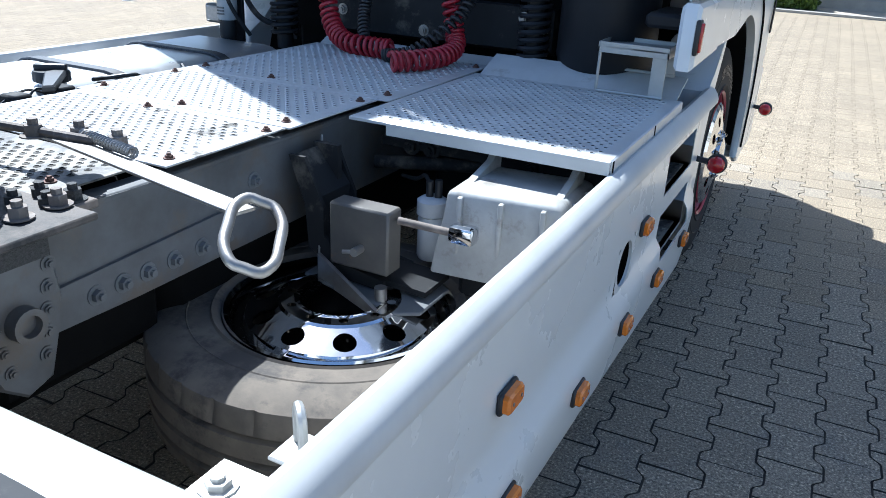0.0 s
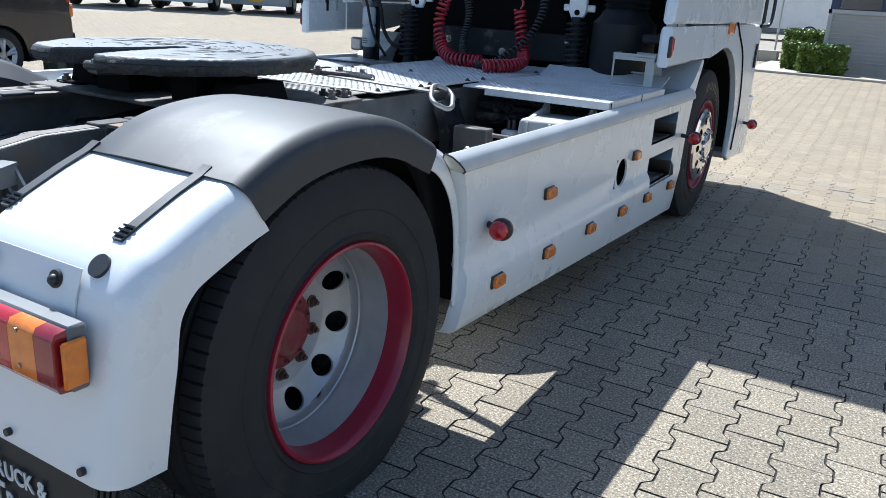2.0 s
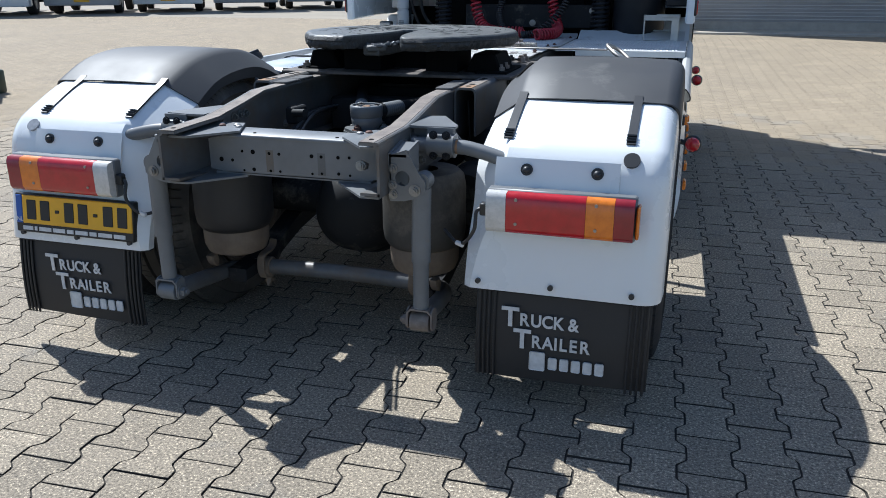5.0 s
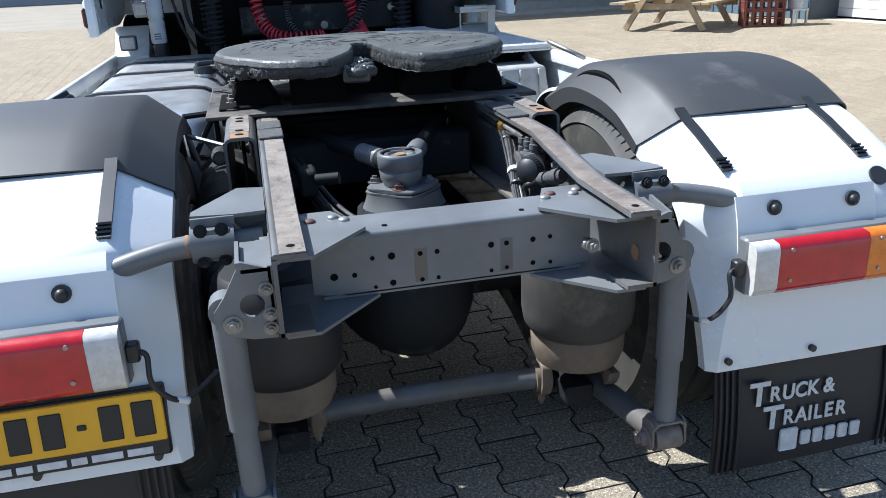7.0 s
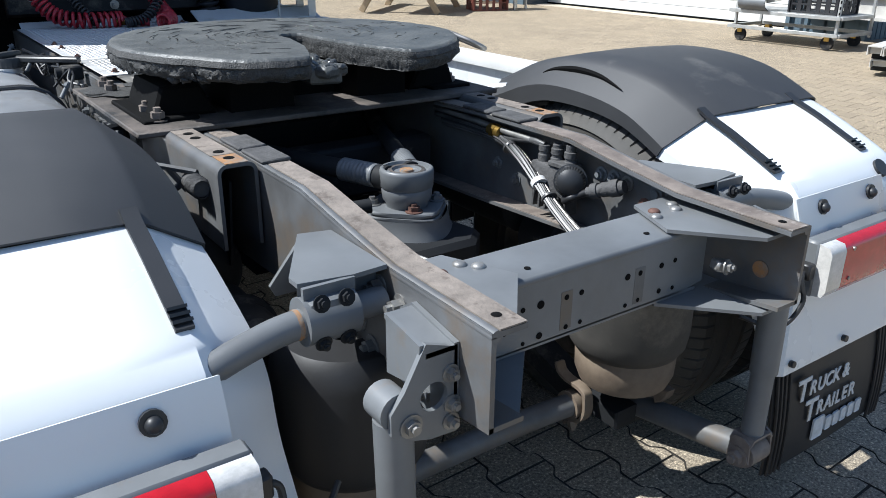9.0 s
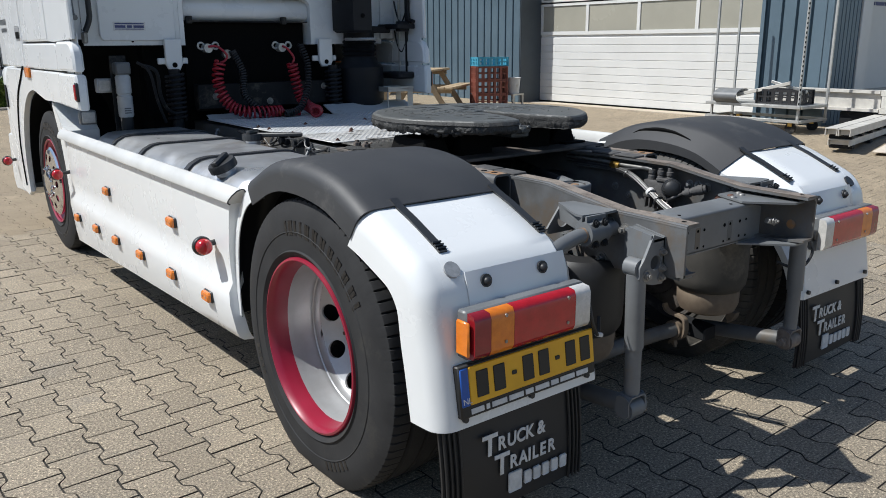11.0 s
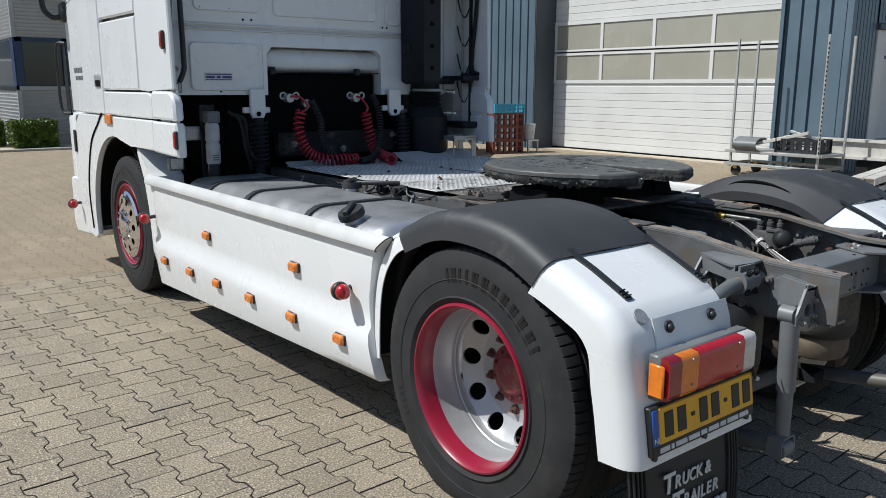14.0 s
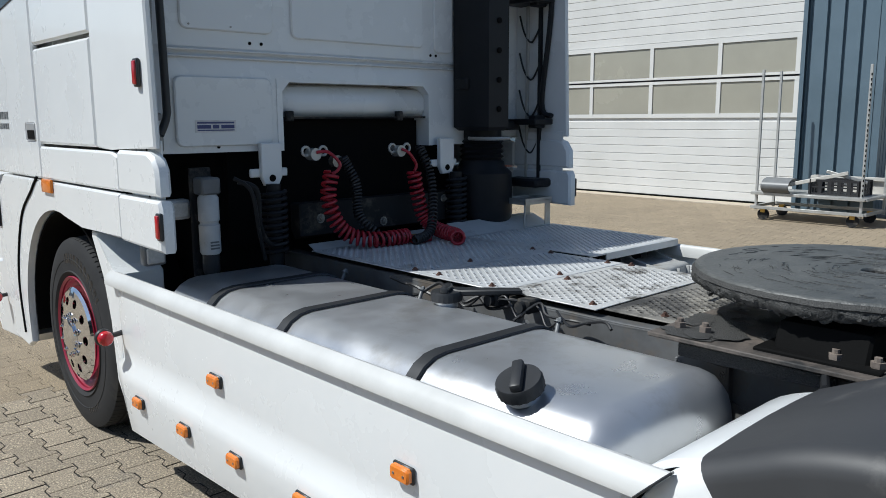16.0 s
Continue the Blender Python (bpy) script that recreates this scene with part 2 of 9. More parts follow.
# ---- building helpers ----
def part(name, bm, mat, parent=None, label="", angle=38, cat=""):
    """Links a bmesh as one mesh object under a thing or a part."""
    bmesh.ops.remove_doubles(bm, verts=bm.verts, dist=1e-5)
    bmesh.ops.recalc_face_normals(bm, faces=bm.faces)
    for f in bm.faces:
        f.smooth = True
    lim = radians(angle)
    for e in bm.edges:
        if len(e.link_faces) == 2 and e.calc_face_angle(0) > lim:
            e.smooth = False
    me = bpy.data.meshes.new(name)
    bm.to_mesh(me)
    bm.free()
    for m in (mat if isinstance(mat, (list, tuple)) else [mat]):
        me.materials.append(m)
    ob = new(name, me)
    if parent:
        ob.parent = parent
        ob.matrix_parent_inverse = parent.matrix_world.inverted()
    if label:
        ob["label"] = label
    return ob


def thing(name, label, category, group="", loc=(0, 0, 0), kind=""):
    ob = new(name)
    ob.empty_display_size = 0.1
    ob.location = loc
    bpy.context.view_layer.update()
    return tagged(ob, label, category, group, kind)


def B():
    return bmesh.new()


def box(bm, c, s, bev=0.0, rot=None, seg=1):
    m = Matrix.Translation(c)
    if rot:
        m = m @ Euler([radians(a) for a in rot]).to_matrix().to_4x4()
    r = bmesh.ops.create_cube(bm, size=1.0, matrix=m @ Matrix.Diagonal((*s, 1)))
    if bev:
        es = list({e for v in r["verts"] for e in v.link_edges})
        bmesh.ops.bevel(bm, geom=es, offset=bev, segments=seg, profile=0.5, affect='EDGES')
    return bm


def span(bm, a, b, bev=0.0, seg=1):
    """A box from corner a to corner b."""
    return box(bm, [(p + q) / 2 for p, q in zip(a, b)], [abs(q - p) for p, q in zip(a, b)], bev, None, seg)


def cyl(bm, p0, p1, r0, r1=None, seg=16):
    p0, p1 = Vector(p0), Vector(p1)
    d = p1 - p0
    m = Matrix.Translation((p0 + p1) / 2) @ d.to_track_quat('Z', 'Y').to_matrix().to_4x4()
    bmesh.ops.create_cone(bm, cap_ends=True, segments=seg, radius1=r0, radius2=r0 if r1 is None else r1, depth=d.length, matrix=m)
    return bm


def ball(bm, c, r, seg=16, squash=(1, 1, 1)):
    bmesh.ops.create_uvsphere(bm, u_segments=seg, v_segments=max(6, seg // 2), radius=r, matrix=Matrix.Translation(c) @ Matrix.Diagonal((*squash, 1)))
    return bm


def tube(bm, pts, r, seg=8, closed=False):
    pts = [Vector(p) for p in pts]
    n = len(pts)
    rings, up = [], None
    for i, p in enumerate(pts):
        a = pts[(i - 1) % n] if closed or i else p
        c = pts[(i + 1) % n] if closed or i < n - 1 else p
        t = (c - a).normalized()
        if up is None:
            up = t.orthogonal().normalized()
        up = (up - t * up.dot(t)).normalized()
        side = t.cross(up)
        rad = r[i] if isinstance(r, (list, tuple)) else r
        rings.append([bm.verts.new(p + (up * math.cos(k * 2 * math.pi / seg) + side * math.sin(k * 2 * math.pi / seg)) * rad) for k in range(seg)])
    for i in range(n if closed else n - 1):
        A, C = rings[i], rings[(i + 1) % n]
        for k in range(seg):
            bm.faces.new((A[k], A[(k + 1) % seg], C[(k + 1) % seg], C[k]))
    if not closed:
        bm.faces.new(rings[0][::-1]), bm.faces.new(rings[-1])
    return bm


def curve_pts(ctrl, n=8, closed=False):
    """Points of a Catmull-Rom curve through ctrl."""
    c = [Vector(p) for p in ctrl]
    k = len(c)
    out = []
    for i in range(k if closed else k - 1):
        p0 = c[(i - 1) % k] if closed else c[max(i - 1, 0)]
        p1, p2 = c[i], c[(i + 1) % k]
        p3 = c[(i + 2) % k] if closed else c[min(i + 2, k - 1)]
        for j in range(n):
            t = j / n
            out.append(0.5 * (2 * p1 + (p2 - p0) * t + (2 * p0 - 5 * p1 + 4 * p2 - p3) * t * t + (3 * p1 - p0 - 3 * p2 + p3) * t ** 3))
    if not closed:
        out.append(c[-1])
    return out


def at_axis(axis, u, v, w):
    return {'x': (w, u, v), 'y': (u, w, v), 'z': (u, v, w)}[axis]


def prism(bm, poly, axis, a, b, bev=0.0):
    """Extrudes a 2D outline along an axis from a to b; the outline is (y,z), (x,z) or (x,y)."""
    A = [bm.verts.new(at_axis(axis, u, v, a)) for u, v in poly]
    C = [bm.verts.new(at_axis(axis, u, v, b)) for u, v in poly]
    n = len(poly)
    fs = [bm.faces.new(A), bm.faces.new(C[::-1])]
    for i in range(n):
        fs.append(bm.faces.new((A[i], C[i], C[(i + 1) % n], A[(i + 1) % n])))
    if bev:
        es = list({e for f in fs[:2] for e in f.edges})
        bmesh.ops.bevel(bm, geom=es, offset=bev, segments=1, profile=0.5, affect='EDGES')
    return bm


def ribbon(line, th):
    """Closed outline of a polyline thickened to one side by th."""
    p = [Vector(q) for q in line]
    off = []
    for i in range(len(p)):
        a, c = p[max(i - 1, 0)], p[min(i + 1, len(p) - 1)]
        t = (c - a).normalized()
        off.append(p[i] + Vector((-t.y, t.x)) * th)
    return [tuple(q) for q in p] + [tuple(q) for q in off[::-1]]


def lathe(bm, prof, c, axis='x', seg=48, sgn=1, wob=None, close=False):
    """Turns a profile of (radius, offset along the axis) about an axis through c."""
    rings = []
    for i, (r, h) in enumerate(prof):
        ring = []
        for k in range(seg):
            rr, hh = (r, h) if wob is None else wob(i, k, r, h)
            a = 2 * math.pi * k / seg
            u, v = rr * math.cos(a), rr * math.sin(a)
            w = hh * sgn
            o = {'x': (w, u, v), 'y': (u, w, v), 'z': (u, v, w)}[axis]
            ring.append(bm.verts.new((c[0] + o[0], c[1] + o[1], c[2] + o[2])))
        rings.append(ring)
    n = len(rings)
    for i in range(n if close else n - 1):
        A, C = rings[i], rings[(i + 1) % n]
        for k in range(seg):
            bm.faces.new((A[k], A[(k + 1) % seg], C[(k + 1) % seg], C[k]))
    return bm


def holed_ring(bm, c, r1, r2, n, hole_r, rc, depth, sgn, th=0.008, m=16, squash=1.0, phase=0.0):
    """A dished wheel disc about the x axis with n round hand holes; depth(r) is the offset along x."""
    sec = 2 * math.pi / n

    def pt(r, a, d):
        return bm.verts.new((c[0] + sgn * (depth(r) + d), c[1] + r * math.cos(a), c[2] + r * math.sin(a)))
    for s in range(n):
        mid = s * sec + radians(phase)
        loops = []
        for d in (0.0, -th):
            hole, rim = [], []
            for k in range(m):
                f = 2 * math.pi * k / m
                cu, cv = math.cos(f), math.sin(f)
                g = 1 / max(abs(cu), abs(cv))
                hole.append(pt(rc + hole_r * squash * cu, mid + hole_r * cv / rc, d))
                u, v = cu * g, cv * g
                rim.append(pt(rc + (u * (r2 - rc) if u > 0 else u * (rc - r1)), mid + v * sec / 2, d))
            for k in range(m):
                bm.faces.new((hole[k], hole[(k + 1) % m], rim[(k + 1) % m], rim[k]))
            loops.append(hole)
        for k in range(m):
            bm.faces.new((loops[0][k], loops[0][(k + 1) % m], loops[1][(k + 1) % m], loops[1][k]))
    return bm


def bolt(bm, p, d, r=0.012, h=0.012, washer=True):
    p, d = Vector(p), Vector(d).normalized()
    if washer:
        cyl(bm, p, p + d * 0.003, r * 1.5, seg=12)
    cyl(bm, p, p + d * h, r, seg=6)
    cyl(bm, p + d * h, p + d * (h * 1.5), r * 0.55, seg=8)
    return bm


def grid_sheet(bm, rows, th=0.0, skip=()):
    """A sheet through rows of points; skip holds (row, column) of faces left open. th thickens it along the normals."""
    V = [[bm.verts.new(p) for p in r] for r in rows]
    fs = []
    for i in range(len(V) - 1):
        for j in range(len(V[0]) - 1):
            if (i, j) not in skip:
                fs.append(bm.faces.new((V[i][j], V[i][j + 1], V[i + 1][j + 1], V[i + 1][j])))
    if th:
        bmesh.ops.recalc_face_normals(bm, faces=fs)
        bmesh.ops.solidify(bm, geom=fs, thickness=th)
    return bm


def words(name, text, size, mat, parent, m, th=0.001, align='LEFT', label="", sx=1.0, bold=0.0):
    cu = bpy.data.curves.new(name, 'FONT')
    cu.body, cu.size, cu.extrude, cu.align_x, cu.offset = text, size, th, align, bold
    tmp = bpy.data.objects.new(name, cu)
    scene.collection.objects.link(tmp)
    bpy.context.view_layer.update()
    me = bpy.data.meshes.new_from_object(tmp.evaluated_get(bpy.context.evaluated_depsgraph_get()))
    bpy.data.objects.remove(tmp)
    bpy.data.curves.remove(cu)
    me.transform(m @ Matrix.Diagonal((sx, 1, 1, 1)))
    me.materials.clear()
    me.materials.append(mat)
    ob = new(name, me)
    ob.parent = parent
    ob.matrix_parent_inverse = parent.matrix_world.inverted()
    if label:
        ob["label"] = label
    return ob


def smooth01(a, b, t):
    t = min(1.0, max(0.0, (t - a) / (b - a)))
    return t * t * (3 - 2 * t)


def ground_z(x, y):
    """The yard rises a little towards the halls."""
    return 0.23 * (1 - (1 - smooth01(3.0, 9.0, x)) * (1 - smooth01(5.5, 14.0, y)))


def lerp(a, b, t):
    return a + (b - a) * t

# ---- the tractor unit: forward is +y, its middle is x = 0 ----
AXR, AXF, RT = -0.175, 3.80, 0.505
truck = thing("tractor_unit", "white two-axle tractor unit parked on grey block paving", "truck")


def tyre_mesh(c, s, w=0.30, R=RT, lug=720):
    """A tyre with its outer side wall at c.x, running inwards."""
    b = B()
    prof = [(0.307, 0.030), (0.308, 0.004), (0.330, -0.012), (0.335, -0.006), (0.392, -0.006), (0.395, -0.0085), (0.398, -0.006), (0.42, -0.006), (0.455, 0.000), (0.482, 0.008), (0.500, 0.016), (R, 0.027),
            (R + 0.002, 0.075), (R - 0.012, 0.079), (R - 0.012, 0.089), (R + 0.003, 0.093), (R + 0.003, 0.142), (R - 0.012, 0.146), (R - 0.012, 0.154),
            (R + 0.003, 0.158), (R + 0.003, w - 0.093), (R - 0.012, w - 0.089), (R - 0.012, w - 0.079), (R + 0.002, w - 0.075), (R, w - 0.045),
            (0.478, w - 0.018), (0.455, w - 0.006), (0.452, w - 0.001), (0.447, w - 0.006), (0.40, w - 0.003), (0.348, w), (0.344, w + 0.005), (0.330, w + 0.003), (0.307, w - 0.03)]

    prof = [(r if r < 0.33 else 0.33 + (r - 0.33) * (R - 0.33) / (RT - 0.33), h) if i not in range(11, 25) else (r, h) for i, (r, h) in enumerate(prof)]

    def wob(i, k, r, h):
        if i in (10, 11, 24) and k % 8 == 0:
            return r - (0.004 if i == 10 else 0.011), h
        return r, h
    lathe(b, [(r, -h) for r, h in prof], c, 'x', lug, s, wob, close=True)
    if c[2] > 0.3:
        for v in b.verts:
            v.co.z = max(v.co.z, 0.003)
    return b


def nuts_ring(c, s, n, r, h, parent, mat, size=0.016):
    for k in range(n):
        a = 2 * math.pi * (k + 0.5) / n
        b = B()
        p = (c[0], c[1] + r * math.cos(a), c[2] + r * math.sin(a))
        cyl(b, p, (p[0] + s * h * 0.3, p[1], p[2]), size * 1.35, seg=12)
        cyl(b, p, (p[0] + s * h, p[1], p[2]), size, size * 0.9, seg=6)
        cyl(b, p, (p[0] + s * h * 1.6, p[1], p[2]), size * 0.5, seg=8)
        part("wheel_nut", b, mat, parent)


def tyre_writing(c, s, parent, R=0.40):
    """Raised bars where the maker's lettering runs round the side wall."""
    for base, n, size, step in ((0.55, 8, 0.052, 0.125), (-0.12, 2, 0.050, 0.10), (-1.95, 5, 0.026, 0.062), (2.75, 6, 0.030, 0.07)):
        for k in range(n):
            b = B()
            a = base + (k - n / 2) * step
            for q in ((-0.4, 0.0), (0.28, 0.0)) if size > 0.03 else ((0, 0),):
                m = Matrix.Translation(c) @ Matrix.Rotation(-s * (a + q[0] * step), 4, 'X') @ Matrix.Translation((s * 0.0055, 0, R if size > 0.03 else R + 0.005))
                bmesh.ops.create_cube(b, size=1, matrix=m @ Matrix.Diagonal((0.003, 0.013 if size > 0.03 else 0.012, size, 1)))
            part("raised_mark", b, TYREMARK, parent)


def rear_wheel(s):
    x = 1.237 * s
    c = (x, AXR, 0.466)
    w = part("rear_wheel", lathe(B(), [(0.15, -0.6), (0.15, -0.3)], c, 'x', 24, s), CHASSIS_DK, truck, "dual rear wheel with worn tyre and red rim")
    t = part("tyre", tyre_mesh(c, s, R=0.507), RUBBER, w)
    if s < 0:
        tyre_writing(c, s, t, 0.41)
    part("tyre", tyre_mesh((x - s * 0.335, AXR, c[2]), s, R=0.507), DUSTY_BAG, w, "inner tyre with a dusty brown side wall")
    b = lathe(B(), [(0.29, -0.60), (0.318, -0.634), (0.312, -0.642), (0.300, -0.640), (0.285, -0.622), (0.272, -0.618), (0.268, -0.648), (0.255, -0.652), (0.18, -0.652), (0.175, -0.64), (0.09, -0.64)], c, 'x', 60, s)
    part("brake_drum", b, BASEBR, w, "rusty brake drum inside the rim")
    # red lip and first step of the dish
    b = lathe(B(), [(0.312, -0.02), (0.311, -0.002), (0.307, 0.007), (0.300, 0.009), (0.294, 0.003), (0.288, -0.020), (0.282, -0.066)], c, 'x', 72, s)
    part("rim_lip", b, RED_RIM, w, "red painted rim lip")
    # barrel coloured dark so the hand holes look shaded
    part("rim_barrel", lathe(B(), [(0.284, -0.15), (0.284, -0.30), (0.29, -0.31)], c, 'x', 48, s), CHASSIS_DK, w)
    b = lathe(B(), [(0.2822, -0.065), (0.280, -0.085), (0.277, -0.140), (0.2725, -0.148), (0.2720, -0.163), (0.268, -0.167), (0.267, -0.183), (0.262, -0.192)], c, 'x', 72, s)

    def dish(r):
        return -0.192 - 0.050 * min(1.0, max(0.0, (0.262 - r) / 0.075)) ** 0.8
    holed_ring(b, c, 0.188, 0.262, 10, 0.0345, 0.2275, dish, s, squash=0.92, phase=-11 if s > 0 else 3)
    lathe(b, [(0.188, dish(0.188)), (0.180, -0.244), (0.105, -0.246)], c, 'x', 60, s)
    part("rim_dish", b, SILVER, w, "silver dished rim with round hand holes")
    b = lathe(B(), [(0.0, -0.196), (0.040, -0.196), (0.046, -0.200), (0.066, -0.201), (0.074, -0.208), (0.078, -0.220), (0.104, -0.224), (0.114, -0.230), (0.116, -0.250)], c, 'x', 40, s)
    hub = part("hub", b, RED_HUB, w, "dusty red hub with rusty nuts")
    nuts_ring((x - s * 0.222, c[1], c[2]), s, 10, 0.092, 0.008, hub, RED_HUB, 0.007)
    nuts_ring((x - s * 0.245, c[1], c[2]), s, 10, 0.143, 0.017, hub, RUSTNUT, 0.0145)
    # black disc: shade seen through the hand holes
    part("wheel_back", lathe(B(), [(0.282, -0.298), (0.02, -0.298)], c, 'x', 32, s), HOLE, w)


def front_wheel(s):
    x = 1.19 * s
    c = (x, AXF, RT)
    w = part("front_wheel", cyl(B(), (x - s * 0.4, AXF, RT), (x - s * 0.2, AXF, RT), 0.15), CHASSIS_DK, truck, "front wheel with red rim and chrome trim")
    t = part("tyre", tyre_mesh(c, s), RUBBER, w)
    tyre_writing(c, s, t)
    b = lathe(B(), [(0.291, -0.004), (0.302, 0.006), (0.306, 0.002), (0.304, -0.006), (0.288, -0.012), (0.28, -0.03), (0.262, -0.05), (0.24, -0.055)], c, 'x', 64, s)
    part("rim_lip", b, RED_RIM, w, "red painted rim lip")

    def dome(r):
        return 0.012 + 0.032 * math.cos(min(1.0, r / 0.25) * math.pi / 2)
    b = holed_ring(B(), c, 0.125, 0.232, 10, 0.024, 0.178, dome, s)
    lathe(b, [(0.232, dome(0.232)), (0.248, 0.004), (0.252, -0.03)], c, 'x', 64, s)
    lathe(b, [(0.125, dome(0.125)), (0.09, dome(0.09)), (0.085, 0.05), (0.05, 0.062), (0.0, 0.064)], c, 'x', 40, s)
    trim = part("wheel_trim", b, CHROME, w, "chrome wheel trim with round holes")
    nuts_ring((x + s * dome(0.105), c[1], c[2]), s, 10, 0.105, 0.012, trim, CHROME, 0.013)
    # black disc puts shade behind the trim's holes
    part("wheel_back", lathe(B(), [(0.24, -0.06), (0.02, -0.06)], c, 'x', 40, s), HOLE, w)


for side in (-1, 1):
    rear_wheel(side)
    front_wheel(side)

# ---- rear mudguards ----
TOP_B = [(0.275, 0.984), (0.228, 1.006), (0.175, 1.031), (0.12, 1.056), (0.05, 1.078), (-0.03, 1.092), (-0.14, 1.096), (-0.26, 1.088), (-0.37, 1.066), (-0.46, 1.030), (-0.525, 0.998)]
TOP_R = [(-0.52, 0.994), (-0.60, 0.965), (-0.735, 0.902), (-0.775, 0.876), (-0.805, 0.842), (-0.825, 0.80), (-0.845, 0.70), (-0.868, 0.60), (-0.892, 0.46), (-0.895, 0.435)]
TOP_F = [(0.482, 0.42), (0.478, 0.56), (0.464, 0.69), (0.438, 0.79), (0.396, 0.87), (0.335, 0.937), (0.270, 0.974), (0.215, 0.992), (0.165, 1.006)]


def guard_shell(line, s, inner, outer, lip, th, cen=(AXR, 0.42), round_r=0.035, inner_lip=0.05, crown=0.0, facet=0.0, hem=0.0, even=False):
    """A mudguard skin: the profile line swept from inner to outer x with rounded shoulders and a turned-down flange.
    facet folds the inner shoulder into a flat that narrows towards the line's end, or widens evenly."""
    rows = []
    curve = curve_pts([(q, r, 0) for q, r in line], 3)
    for n, (y, z) in enumerate((p.x, p.y) for p in curve):
        d = Vector((cen[0] - y, cen[1] - z)).normalized()
        arc = [(1 - math.cos(radians(a)), 1 - math.sin(radians(a))) for a in (0, 18, 36, 54, 72, 90)]
        o = ([(inner, inner_lip + round_r)] if inner_lip > 0.001 else []) + [(inner + round_r * u, round_r * v) for u, v in arc]
        if facet:
            f = n / (len(curve) - 1)
            cw = facet * (1 - 0.8 * smooth01(0.58, 0.92, f))
            if even:
                cw = lerp(0.075, facet, f)
            o = [(inner, hem or inner_lip + cw * 0.8)] + [(inner + cw * k / 5, cw * (1 - k / 5) * 0.8) for k in range(6)]
        first = o[-1][0]
        o += [(lerp(first, outer - round_r, q), -crown * math.sin(math.pi * q)) for q in (0.25, 0.5, 0.75)]
        o += [(outer - round_r * u, round_r * v) for u, v in arc[::-1]] + ([(outer + 0.004, round_r + lip)] if lip > 0.001 else [])
        rows.append([(s * x, y + d.x * k, z + d.y * k) for x, k in o])
    b = B()
    grid_sheet(b, rows, th)
    return b


def flap_y(t):
    """How far back the flap hangs at t from its top (0) to its hem (1)."""
    return -0.853 - 0.026 * math.sin(t * 2.0)


FLAP_T, FLAP_B = 0.462, 0.128


def text_on_flap(parent, x0):
    # three lines, each stepping to the right as one reads from behind; a name in the last is drawn as bars
    up = Euler((radians(90), 0, 0)).to_matrix().to_4x4()
    for k, (big, rest, dx) in enumerate((("T", "RUCK &", 0.0), ("T", "RAILER", 0.042), ("", "     ", 0.095))):
        xx, zz = x0 + dx, 0.318 - k * 0.071
        yy = flap_y((FLAP_T - zz - 0.02) / (FLAP_T - FLAP_B)) - 0.0135
        if not big:
            part("flap_mark", box(B(), (xx + 0.027, yy, zz + 0.024), (0.052, 0.003, 0.066), 0.004), LETTER, parent)
            for j in range(5):
                part("flap_mark", box(B(), (xx + 0.078 + j * 0.0375, yy, zz + 0.021), (0.029, 0.003, 0.042), 0.004), LETTER, parent)
            continue
        words("flap_letter", big, 0.094, LETTER, parent, Matrix.Translation((xx, yy, zz - 0.006)) @ up, 0.0012, sx=1.0, bold=0.0024)
        at = xx + 0.059
        for ch in rest:
            if ch != " ":
                words("flap_letter", ch, 0.060, LETTER, parent, Matrix.Translation((at, yy, zz)) @ up, 0.0012, sx=0.86, bold=0.0015)
            at += {"I": 0.0175, "L": 0.032, "E": 0.0335, " ": 0.012}.get(ch, 0.0365)


